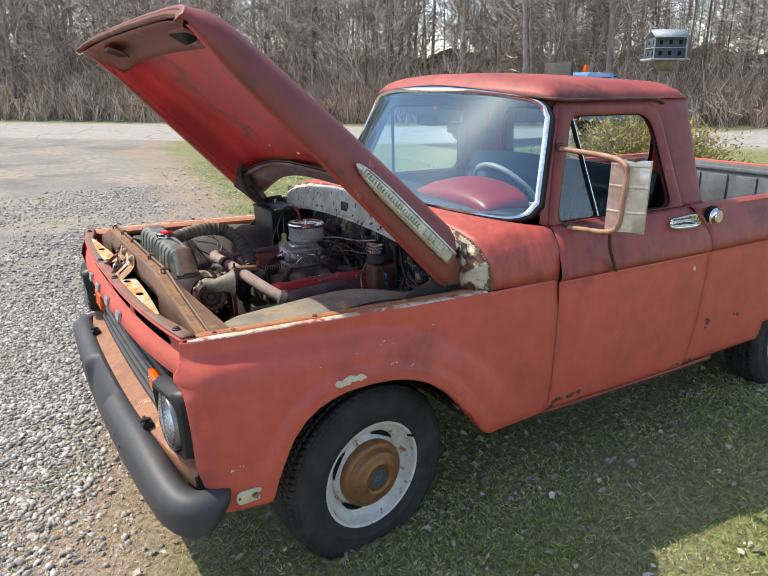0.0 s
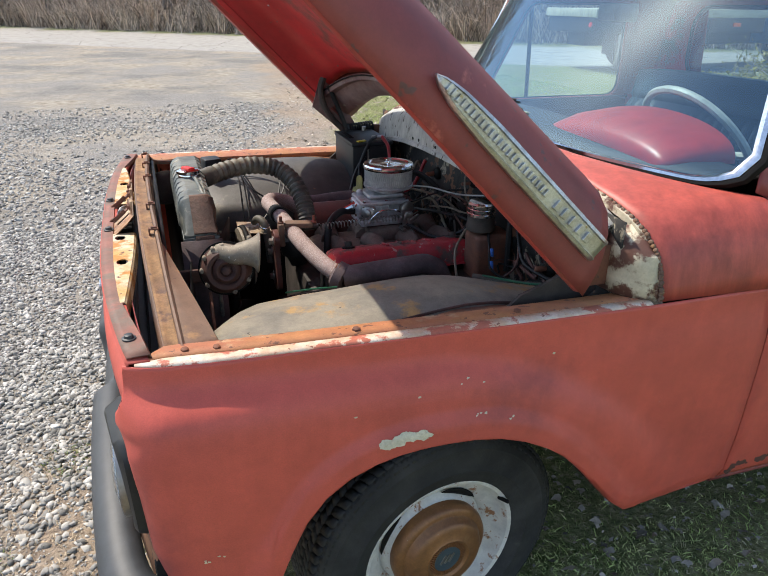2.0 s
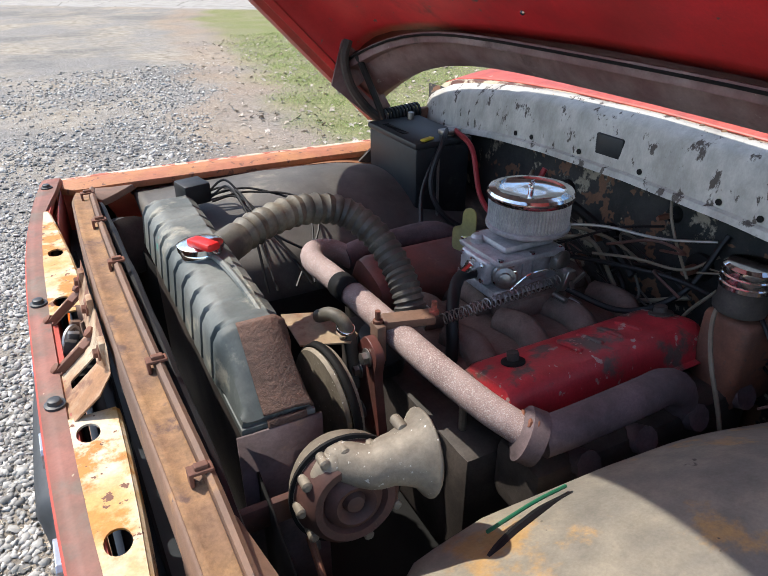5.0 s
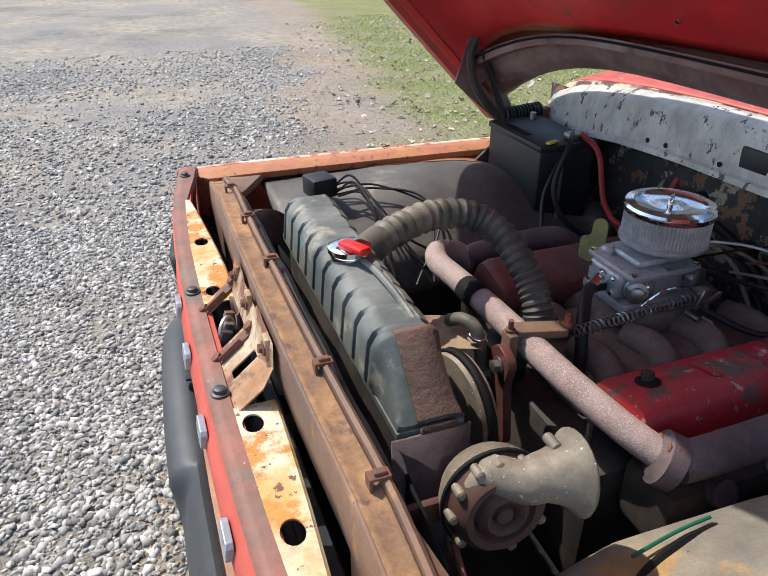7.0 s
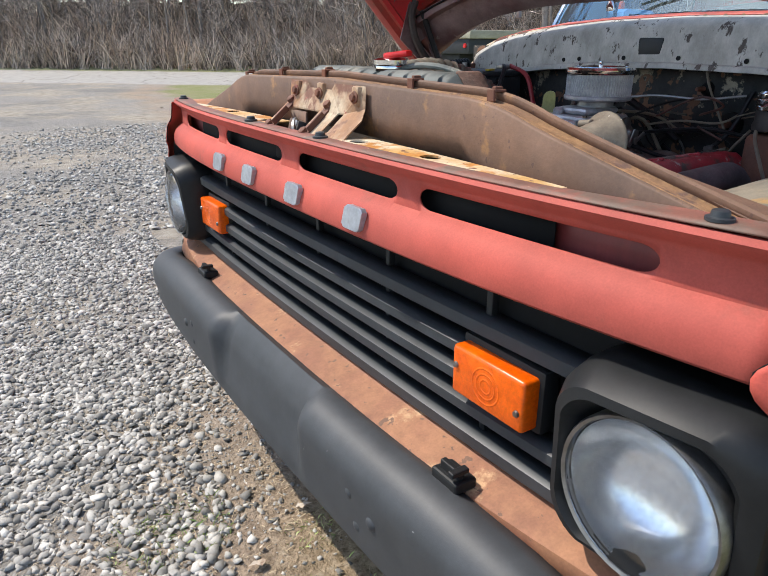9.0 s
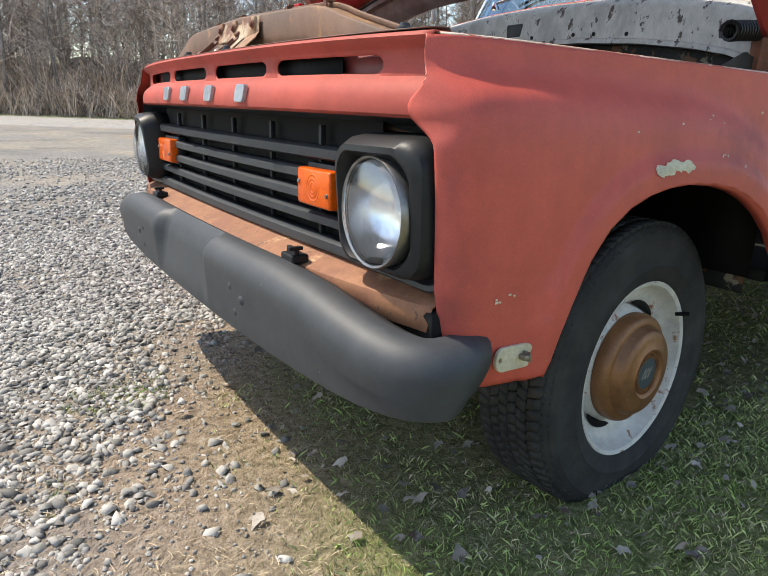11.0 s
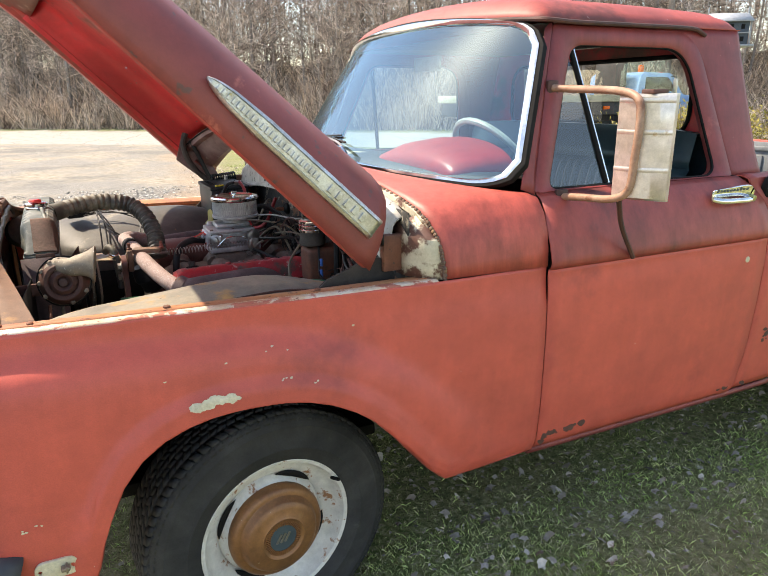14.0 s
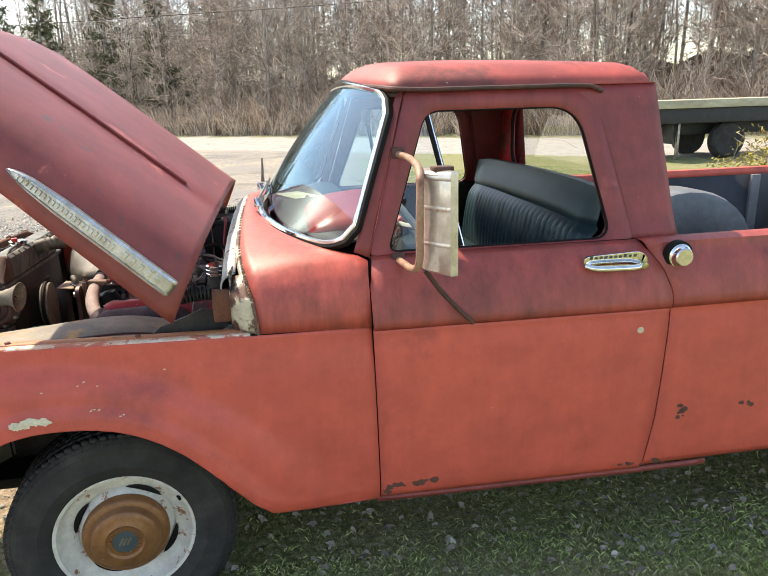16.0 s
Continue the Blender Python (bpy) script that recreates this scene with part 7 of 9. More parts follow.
for sgn in (-1, 1):
    tilt = turn(sgn * 14, 0, 0)
    vc = bmesh.new()
    rows = []
    for k in range(31):
        t = k / 30
        x = lerp(-0.112, 0.345, t)
        e = min(1, min(t, 1 - t) / 0.07)
        e = math.sqrt(max(0, 1 - (1 - e) ** 2))
        hw, h = 0.070 * (0.80 + 0.2 * e), 0.075 * (0.35 + 0.65 * e)
        groove = -0.004 if (t > 0.35 and int(t * 30) % 4 == 0) else 0.0
        sec = [(-hw - 0.012, 0.0), (-hw, 0.004), (-hw, h * 0.50), (-hw * 0.95, h * 0.72), (-hw * 0.82, h * 0.89), (-hw * 0.6, h * 0.97 + groove), (0, h + groove), (hw * 0.6, h * 0.97 + groove), (hw * 0.82, h * 0.89), (hw * 0.95, h * 0.72), (hw, h * 0.50), (hw, 0.004), (hw + 0.012, 0.0)]
        rows.append([Vector((x, sgn * 0.225, 0.850)) + tilt @ Vector((0, a, b)) for a, b in sec])
    sheet(rows, vc)
    v = part("valve_cover", vc, VALVE if sgn < 0 else IRONRED, block, "scuffed red valve cover", thick=0.002)
    up = tilt @ Vector((0, 0, 1))
    if sgn < 0:
        base = Vector((-0.040, -0.225, 0.850)) + up * 0.074
        oc = part("oil_cap", lathe([(0.020, 0), (0.020, 0.005), (0.015, 0.007)], base, up, 20), SEAL_SHADE, v)
        part("oil_cap_nut", lathe([(0.011, 0.006), (0.011, 0.020), (0.007, 0.022)], base, up, 6), IRON, oc)
        rear = Vector((0.300, -0.225, 0.850)) + up * 0.074
        part("breather_cap", lathe([(0.022, 0), (0.022, 0.004), (0.013, 0.006), (0.012, 0.016), (0, 0.018)], rear, up, 16), IRON, v, "black breather cap")
        for x in (0.075, 0.120, 0.165, 0.210):
            q = box((x - 0.005, -0.036, -0.003), (x + 0.005, 0.024, 0.005), 0.004)
            for w in q.verts:
                w.co = Vector((0, -0.225, 0.850)) + tilt @ (w.co + Vector((0, 0.0, 0.0745)))
            part("cover_rib", q, VALVE, v)
    head = box((-0.11, sgn * 0.30 - 0.07, 0.72), (0.38, sgn * 0.30 + 0.04, 0.84), 0.02)
    part("cylinder_head", head, IRON, block, "oily dark cylinder head")
    mf = tube([(-0.095, sgn * 0.345, 0.892), (-0.05, sgn * 0.352, 0.898), (0.02, sgn * 0.354, 0.902), (0.10, sgn * 0.355, 0.906), (0.155, sgn * 0.350, 0.902), (0.20, sgn * 0.345, 0.87), (0.22, sgn * 0.34, 0.80)], 0.030, 14)
    em = part("exhaust_manifold", mf, PURPLE, block, "blackened exhaust manifold")
    for x in (-0.02, 0.10, 0.22, 0.34):
        part("exhaust_port", tube([(x, sgn * 0.31, 0.80), (x, sgn * 0.38, 0.835)], 0.024, 10, straight=True), PURPLE, em)
cross = part("exhaust_crossover", tube([(-0.075, 0.345, 0.885), (-0.12, 0.352, 0.915), (-0.175, 0.325, 0.936), (-0.203, 0.262, 0.945), (-0.200, 0.18, 0.948), (-0.190, 0.06, 0.947), (-0.180, -0.064, 0.942), (-0.163, -0.18, 0.930), (-0.137, -0.27, 0.912), (-0.104, -0.328, 0.892)], 0.0245, 16, n=8), PIPE, truck, "pitted pinkish exhaust crossover pipe")
part("pipe_band", lathe([(0.0255, -0.026), (0.026, 0.026)], (-0.196, 0.11, 0.948), (-0.07, 1, 0), 20, cap=False), SEAL_SHADE, cross, "dark scorched band", thick=0.001)
fl = lathe([(0.028, -0.020), (0.036, -0.014), (0.043, -0.012), (0.043, 0.014), (0.030, 0.018)], (-0.102, -0.331, 0.889), (0.75, -0.55, -0.35), 20)
part("pipe_flange", fl, PURPLE, cross, "bolted iron flange")
for a in (0.6, 2.3, 4.4):
    p = Vector((-0.104, -0.330, 0.888)) + Vector((0, 0.55 * math.cos(a), math.sin(a))) * 0.040
    part("bolt", bolt(p, (-0.75, 0.55, 0.35), 0.008, 0.012), RUSTY, cross)
sd = box((-0.205, -0.085, 0.958), (-0.115, -0.050, 0.974), 0.004, rot=turn(0, 0, -16))
box((-0.225, -0.080, 0.90), (-0.207, -0.050, 0.972), 0.004, sd)
sdl = part("pipe_saddle", sd, BROWN, cross, "rusty saddle bracket")
for x, y in ((-0.215, -0.062), (-0.115, -0.078)):
    part("bolt", lathe([(0.009, 0), (0.009, 0.007), (0.005, 0.008), (0.005, 0.024), (0, 0.024)], (x, y, 0.970), (0, 0, 1), 8), RUSTY, sdl)

# water pump, pulleys and brackets at the front of the engine
part("fan_pulley", lathe([(0.085, 0.0), (0.088, 0.006), (0.080, 0.014), (0.088, 0.022), (0.086, 0.028), (0.03, 0.022), (0.0, 0.022)], (-0.352, -0.135, 0.905), (1, 0.1, 0), 36), HORN, truck, "tan belt pulley")
part("fan_belt", lathe([(0.090, -0.006), (0.092, 0.006)], (-0.338, -0.135, 0.905), (1, 0.1, 0), 36, cap=False), SEAL_SHADE, truck, thick=0.004)
fan = part("fan", lathe([(0.03, -0.02), (0.032, 0.02), (0, 0.02)], (-0.385, 0.02, 0.80), (1, 0, 0), 16), STEEL, truck, "cooling fan")
for k in range(4):
    a = math.pi / 2 * k + 0.4
    c, s = math.cos(a), math.sin(a)
    part("fan_blade", sheet([[(-0.385 - 0.02 * w, 0.02 + c * r - s * w * 0.045, 0.80 + s * r + c * w * 0.045) for w in (-1, 0, 1)] for r in (0.03, 0.1, 0.19)]), IRON, fan, thick=0.002)
arm = plate(smooth_loop([(-0.05, -0.09, 0.02), (-0.03, 0.03, 0.02), (-0.045, 0.08, 0.02), (0.0, 0.10, 0.02), (0.035, 0.06, 0.02), (0.02, 0.01, 0.02), (0.045, -0.06, 0.03), (0.02, -0.11, 0.02)], 4), 0.016, Matrix(((0, 0, 1, -0.245), (1, 0, 0, -0.075), (0, 1, 0, 0.865), (0, 0, 0, 1))))
br = part("alternator_bracket", arm, IRONRED, truck, "worn red bracket with bolts", bevel=0.003)
for y, z in ((-0.06, 0.80), (-0.085, 0.925), (-0.05, 0.88)):
    part("bolt", bolt((-0.246, y, z), (-1, 0, 0), 0.011, 0.012), STEEL, br)
part("support_tin", plate([(-0.335, 0.090), (-0.243, 0.055), (-0.240, -0.035), (-0.262, -0.052), (-0.340, -0.022)], 0.003, Matrix.Translation((0, 0, 0.938))), TANTIN, truck, "flat tan tin plate with rust")
part("bypass_hose", tube([(-0.285, 0.03, 0.955), (-0.275, -0.005, 0.975), (-0.262, -0.03, 0.965), (-0.255, -0.04, 0.92), (-0.25, -0.04, 0.84)], 0.012, 10), HOSE, truck)
part("hose_clip", lathe([(0.015, -0.006), (0.015, 0.006)], (-0.262, -0.032, 0.955), (0.1, -0.3, 1), 16, cap=False), CHROME, truck, thick=0.002)
part("heater_tube", tube([(0.055, 0.045, 0.955), (0.00, 0.02, 0.965), (-0.055, -0.045, 0.95), (-0.075, -0.08, 0.88), (-0.085, -0.09, 0.70)], 0.012, 10), CABLE, truck, "black rubber hose")
part("dip_tube", tube([(-0.115, -0.19, 0.60), (-0.120, -0.185, 0.90)], 0.007, 8, straight=True), STEEL, truck)
part("oil_filter", lathe([(0.048, 0), (0.05, 0.01), (0.05, 0.09), (0.04, 0.10), (0, 0.10)], (0.075, -0.305, 0.765), (-0.25, -0.55, -0.75), 24), surf("blue_filter_paint", (0.02, 0.035, 0.20), rough=0.3, bump=0, grain=0.05), truck, "dark blue oil filter")

# ---- carburettor and air cleaner ----
carb_bm = box((0.060, -0.015, 0.915), (0.245, 0.115, 0.935), 0.004)
box((0.075, -0.005, 0.935), (0.205, 0.105, 0.985), 0.008, carb_bm)
box((0.062, -0.022, 0.985), (0.225, 0.118, 1.000), 0.006, carb_bm)
box((0.090, 0.0, 1.000), (0.215, 0.10, 1.018), 0.010, carb_bm)
lathe([(0.044, 1.018), (0.044, 1.032), (0.06, 1.035)], (0.168, 0.040, 0), (0, 0, 1), 28, carb_bm, cap=False)
carb = part("carburettor", carb_bm, ALLOY, truck, "grey alloy carburettor")
bowl = part("float_bowl", box((0.052, 0.004, 0.940), (0.088, 0.098, 0.992), 0.010, seg=3), ALLOY, carb, "cast float bowl")
for y in (0.016, 0.05, 0.086):
    for z in (0.950, 0.983):
        part("screw", lathe([(0.005, 0), (0.005, 0.004), (0, 0.005)], (0.052, y, z), (-1, 0, 0), 8), CHROME, bowl)
part("bowl_vent", lathe([(0.014, 0), (0.014, 0.010), (0.009, 0.016), (0, 0.017)], (0.085, 0.085, 1.000), (0, 0, 1), 14), ALLOY, carb)
pump = lathe([(0.026, -0.004), (0.026, 0.006), (0.022, 0.009), (0.021, 0.014), (0.013, 0.017), (0.012, 0.024), (0.006, 0.026), (0, 0.026)], (0.086, -0.010, 0.964), (-0.55, -0.82, 0.1), 22)
pump_part = part("accelerator_pump", pump, STEEL, carb, "round zinc accelerator pump")
for a in (0.6, 2.2, 3.7, 5.3):
    q = Vector((0.086, -0.010, 0.964)) + Vector((0.82, -0.55, 0)) * (0.021 * math.cos(a)) + Vector((0, 0, 1)) * (0.021 * math.sin(a)) + Vector((-0.55, -0.82, 0.1)) * 0.008
    part("screw", lathe([(0.004, 0), (0.004, 0.004), (0, 0.005)], q, (-0.55, -0.82, 0.1), 8), CHROME, pump_part)
part("choke_housing", lathe([(0.024, -0.006), (0.024, 0.010), (0.018, 0.014), (0.0, 0.015)], (0.215, -0.016, 0.970), (0.25, -0.97, 0), 20), STEEL, carb)
for x in (0.105, 0.13, 0.155):
    part("body_rib", box((x, -0.010, 0.938), (x + 0.004, -0.002, 0.984), 0.001), ALLOY, carb)
for lx, lz, tl in ((0.196, 0.952, 20), (0.212, 0.932, -25), (0.226, 0.948, 60)):
    part("throttle_lever", box((lx - 0.005, -0.066, lz - 0.018), (lx + 0.005, -0.061, lz + 0.018), 0.002, rot=turn(0, tl, 0)), STEEL, carb)
for x, y in ((0.07, -0.014), (0.145, -0.014), (0.215, -0.012), (0.07, 0.11)):
    part("screw", lathe([(0.006, 0), (0.006, 0.003), (0, 0.004)], (x, y, 1.000), (0, 0, 1), 10), CHROME, carb)
part("fuel_fitting", tube([(0.058, 0.045, 0.975), (0.040, 0.040, 0.973), (0.030, 0.035, 0.972), (0.012, 0.028, 0.968)], 0.011, 8, straight=True, rfun=lambda i, n: (1.0, 1.25, 0.85, 0.8)[i]), CHROME, carb, "bright fuel inlet fitting")
part("linkage_rod", tube([(0.082, -0.035, 0.945), (0.115, -0.045, 0.975), (0.165, -0.045, 0.975), (0.185, -0.045, 0.965)], 0.0022, 6), CHROME, carb)
lk = box((0.190, -0.060, 0.925), (0.225, -0.035, 0.965), 0.004)
lathe([(0.006, 0), (0.006, 0.03), (0, 0.031)], (0.185, -0.045, 0.915), (0.2, -0.9, -0.1), 10, lk)
lathe([(0.005, 0), (0.005, 0.025), (0, 0.026)], (0.215, -0.06, 0.905), (0.2, -0.9, -0.1), 10, lk)
part("throttle_linkage", lk, STEEL, carb, "bright throttle linkage")
zp = plate(smooth_loop([(-0.03, -0.05, 0.01), (-0.03, 0.0, 0.01), (-0.005, 0.01, 0.01), (-0.005, 0.05, 0.02), (0.03, 0.055, 0.02), (0.03, -0.05, 0.01)], 3), 0.003, Matrix(((0.3, 0, -0.95, 0.095), (-0.95, 0, -0.3, 0.145), (0, 1, 0, 1.0), (0, 0, 0, 1))))
part("cable_bracket", zp, ZINC, carb, "yellow zinc cable bracket", smooth=False)
AC = Vector((0.170, 0.038, 1.032))
air = part("air_cleaner", lathe([(0.060, 0.0), (0.100, 0.002), (0.104, 0.006), (0.104, 0.012), (0.098, 0.014)], AC, (0, 0, 1), 48, cap=False), ALLOY, truck, "round chrome air cleaner with mesh filter")
rows = []
for k in range(145):
    a = 2 * math.pi * k / 144
    r = 0.0965 + 0.0022 * (k % 2)
    rows.append([AC + Vector((r * math.cos(a), r * math.sin(a), h)) for h in (0.012, 0.030, 0.048, 0.066)])
part("filter_element", sheet(rows), FILTER, air, "pleated wire mesh filter element", smooth=False)
mesh = bmesh.new()
for k in range(72):
    for d in (-1, 1):
        a0 = 2 * math.pi * k / 72
        tube([AC + Vector((0.0995 * math.cos(a0 + d * t * 0.16), 0.0995 * math.sin(a0 + d * t * 0.16), 0.013 + 0.053 * t)) for t in (0, 0.5, 1)], 0.0007, 3, mesh, straight=True, caps=False)
tagged(part("wire_mesh", mesh, ALLOY, air), kind="stuff")
part("chrome_lid", lathe([(0.104, 0.062), (0.106, 0.066), (0.106, 0.072), (0.102, 0.077), (0.084, 0.079), (0.080, 0.076), (0.076, 0.074), (0.030, 0.074), (0.018, 0.075), (0.0, 0.075)], AC, (0, 0, 1), 56, cap=False), CHROME, air, "polished chrome lid")
wn_bm = lathe([(0.007, 0.074), (0.007, 0.084), (0.004, 0.088), (0, 0.088)], AC, (0, 0, 1), 12)
box(AC + Vector((-0.016, -0.003, 0.082)), AC + Vector((0.016, 0.003, 0.092)), 0.002, wn_bm, turn(0, 0, 30))
part("wing_nut", wn_bm, CHROME, air)
for ob in [air, *air.children]:
    for v in ob.data.vertices:
        v.co = AC + Vector(((v.co.x - AC.x) * 0.80, (v.co.y - AC.y) * 0.80, (v.co.z - AC.z) * 1.04))
coil = [(lerp(-0.10, 0.19, t), lerp(-0.08, -0.05, t) + 0.010 * math.cos(t * 2 * math.pi * 26), lerp(0.955, 0.950, t) + 0.010 * math.sin(t * 2 * math.pi * 26)) for t in np.linspace(0, 1, 260)]
part("return_spring", tube(coil, 0.0014, 4, straight=True), STEEL, carb, "throttle return spring")

# ---- battery, relay, brake cylinder ----
bat = part("battery", box((0.180, 0.500, 0.86), (0.345, 0.770, 1.070), 0.008), BATTERY, truck, "black car battery with cables")
bl = box((0.176, 0.496, 1.068), (0.349, 0.774, 1.086), 0.006)
part("battery_lid", bl, BATTERY, bat)
for k in range(9):
    part("vent_slot", box((0.195, 0.60 + k * 0.014, 1.0855), (0.215, 0.606 + k * 0.014, 1.088), 0.0008), SEAL_SHADE, bat)
for y, m in ((0.53, STEEL), (0.74, STEEL)):
    part("terminal", lathe([(0.010, 0), (0.009, 0.02), (0, 0.02)], (0.30, y, 1.085), (0, 0, 1), 14), m, bat)
part("cable_clamp", box((0.27, 0.515, 1.09), (0.325, 0.545, 1.104), 0.004), STEEL, bat)
part("yellow_tag", box((0.20, 0.505, 1.087), (0.24, 0.520, 1.093), 0.002, rot=turn(0, 0, 20)), YELLOW, bat)
part("battery_cable", tube([(0.29, 0.53, 1.10), (0.24, 0.47, 1.09), (0.19, 0.44, 1.0), (0.20, 0.40, 0.93), (0.26, 0.36, 0.88)], 0.007, 8), CABLE, bat)
part("battery_cable", tube([(0.31, 0.52, 1.10), (0.31, 0.44, 1.07), (0.30, 0.38, 0.97), (0.31, 0.32, 0.93), (0.35, 0.27, 0.96), (0.39, 0.25, 1.06)], 0.007, 8), REDWIRE, bat, "red battery cable")
part("battery_cable", tube([(0.25, 0.50, 1.07), (0.18, 0.46, 0.98), (0.14, 0.40, 0.92), (0.10, 0.32, 0.88)], 0.006, 8), CABLE, bat)
part("hold_down_rod", tube([(0.24, 0.485, 0.86), (0.24, 0.488, 1.06)], 0.004, 6, straight=True), STEEL, bat)
rel = part("voltage_regulator", box((-0.395, 0.595, 0.985), (-0.330, 0.665, 1.035), 0.006, rot=turn(0, 0, 12)), BATTERY, truck, "black voltage regulator box on the inner fender")
rnd = random.Random(21)
for k in range(7):
    a = Vector((-0.33, 0.58 + 0.012 * k, 0.995))
    b = Vector((-0.18 + rnd.uniform(-0.1, 0.1), 0.46 + rnd.uniform(-0.08, 0.08), 0.97 + rnd.uniform(-0.02, 0.03)))
    c = Vector((-0.20 + rnd.uniform(-0.1, 0.15), 0.34, 0.85))
    part("wire", tube([a, a.lerp(b, 0.4) + Vector((0.02, 0.03, 0.05 * rnd.random())), b, c], 0.003, 6), CABLE, rel)
mc = part("master_cylinder", lathe([(0.042, 0), (0.044, 0.01), (0.040, 0.02), (0.040, 0.045)], (0.335, -0.325, 0.985), (0, 0, 1), 28), IRON, truck, "brake master cylinder with a ribbed bright cap")
part("cylinder_cap", lathe([(0.043, 0.045), (0.043, 0.052), (0.041, 0.054), (0.043, 0.058), (0.043, 0.066), (0.041, 0.068), (0.043, 0.072), (0.042, 0.080), (0.036, 0.085), (0, 0.086)], (0.335, -0.325, 0.985), (0, 0, 1), 32), CHROME, mc)
part("cylinder_body", box((0.305, -0.372, 0.80), (0.425, -0.280, 0.975), 0.014, seg=3), RUSTY, mc, "rusty brown pedal housing")

# firewall and cowl face
part("firewall", sheet([[(0.425 + 0.01 * noise.noise(Vector((y * 5, z * 5, 0))), y, z) for y in np.linspace(-0.84, 0.84, 29)] for z in np.linspace(0.45, 1.16, 14)]), FIREWALL, truck, "peeling black and cream firewall", thick=0.004)


def cowl_face():
    rows = []
    for y in np.linspace(-0.80, 0.80, 41):
        a = abs(y)
        top = curve([(0, 1.208), (0.25, 1.203), (0.45, 1.190), (0.62, 1.168), (0.72, 1.148), (0.80, 1.12)], a)
        rows.append([(0.436, y, top + 0.026), (0.424, y, top + 0.024), (0.404, y, top + 0.012), (0.394, y, top), (0.386, y, top - 0.045), (0.382, y, top - 0.086), (0.374, y, top - 0.090), (0.371, y, top - 0.100), (0.400, y, top - 0.102)])
    return sheet(rows)


face = part("cowl_face", cowl_face(), WHITE_OLD, truck, "chipped off-white cowl face", thick=0.003)
for y, w, h in ((0.062, 0.075, 0.050), (-0.70, 0.03, 0.05)):
    z = 1.157 if abs(y) < 0.3 else 1.09
    part("access_cover", box((0.3825, y - w / 2, z - h / 2), (0.390, y + w / 2, z + h / 2), 0.005), BATTERY, face, "small dark cover plate")
for sgn in (-1, 1):
    jm = sheet([[(0.490 - 0.08 * max(0, z - 1.03), sgn * (0.898 - 0.2 * max(0, z - 1.05)), z), (0.468, sgn * 0.895, z), (0.442, sgn * 0.880, z + 0.004), (0.420, sgn * 0.845, z + 0.004), (0.410, sgn * 0.79, z + 0.004)] for z in (0.985, 1.02, 1.06, 1.09)] + [[(0.474, sgn * 0.868, 1.118), (0.456, sgn * 0.862, 1.116), (0.436, sgn * 0.845, 1.114), (0.42, sgn * 0.815, 1.11), (0.412, sgn * 0.77, 1.105)], [(0.464, sgn * 0.825, 1.15), (0.45, sgn * 0.82, 1.146), (0.436, sgn * 0.805, 1.14), (0.425, sgn * 0.785, 1.134), (0.418, sgn * 0.75, 1.125)]])
    part("cowl_end", jm, CREAMJAMB, truck, "cream paint on the cowl's end", thick=0.003)

# loose wires and hoses at the back of the engine
def run(pts, r, m, label=""):
    part("wire", tube(pts, r, 7), m, truck, label)


run([(0.30, -0.02, 0.97), (0.33, -0.10, 0.985), (0.37, -0.18, 0.985), (0.41, -0.22, 1.02)], 0.003, TANWIRE)
run([(0.20, -0.05, 0.93), (0.28, -0.14, 0.90), (0.36, -0.20, 0.95), (0.42, -0.22, 1.06)], 0.006, CABLE)
run([(0.20, 0.10, 1.03), (0.30, 0.12, 1.05), (0.36, 0.04, 1.00), (0.36, -0.08, 0.93)], 0.010, CABLE, "black vacuum hose")
run([(0.32, -0.30, 1.00), (0.28, -0.32, 0.97), (0.24, -0.36, 0.93), (0.235, -0.40, 0.85), (0.24, -0.42, 0.78)], 0.004, TANWIRE, "tan loose wire")
run([(0.35, -0.34, 1.00), (0.33, -0.40, 0.95), (0.32, -0.44, 0.90), (0.36, -0.50, 0.885), (0.42, -0.62, 0.92)], 0.004, CABLE)
run([(0.335, -0.405, 0.95), (0.33, -0.415, 0.93)], 0.006, BLUEWIRE)
run([(0.325, -0.425, 0.92), (0.322, -0.435, 0.90)], 0.006, BLUEWIRE)
run([(0.40, -0.42, 1.05), (0.39, -0.46, 0.98), (0.38, -0.52, 0.94), (0.40, -0.62, 0.93)], 0.006, CABLE)
run([(0.40, -0.38, 1.06), (0.39, -0.40, 0.98), (0.38, -0.42, 0.88)], 0.009, CABLE)
run([(0.24, -0.48, 0.905), (0.33, -0.56, 0.905), (0.42, -0.68, 0.93)], 0.011, HOSE, "ribbed conduit on the inner fender")
run([(0.26, -0.50, 0.915), (0.35, -0.60, 0.92), (0.43, -0.70, 0.95)], 0.003, GREENWIRE, "green wire")
run([(-0.36, -0.55, 0.88), (-0.30, -0.50, 0.915), (-0.22, -0.472, 0.915), (-0.16, -0.46, 0.905), (-0.10, -0.46, 0.90)], 0.006, CABLE)
run([(-0.28, -0.47, 0.925), (-0.20, -0.455, 0.918), (-0.14, -0.448, 0.912)], 0.0025, GREENWIRE)
run([(-0.46, -0.36, 0.90), (-0.46, -0.48, 0.83), (-0.42, -0.55, 0.80), (-0.36, -0.52, 0.84)], 0.005, RUSTY)
rnd = random.Random(5)
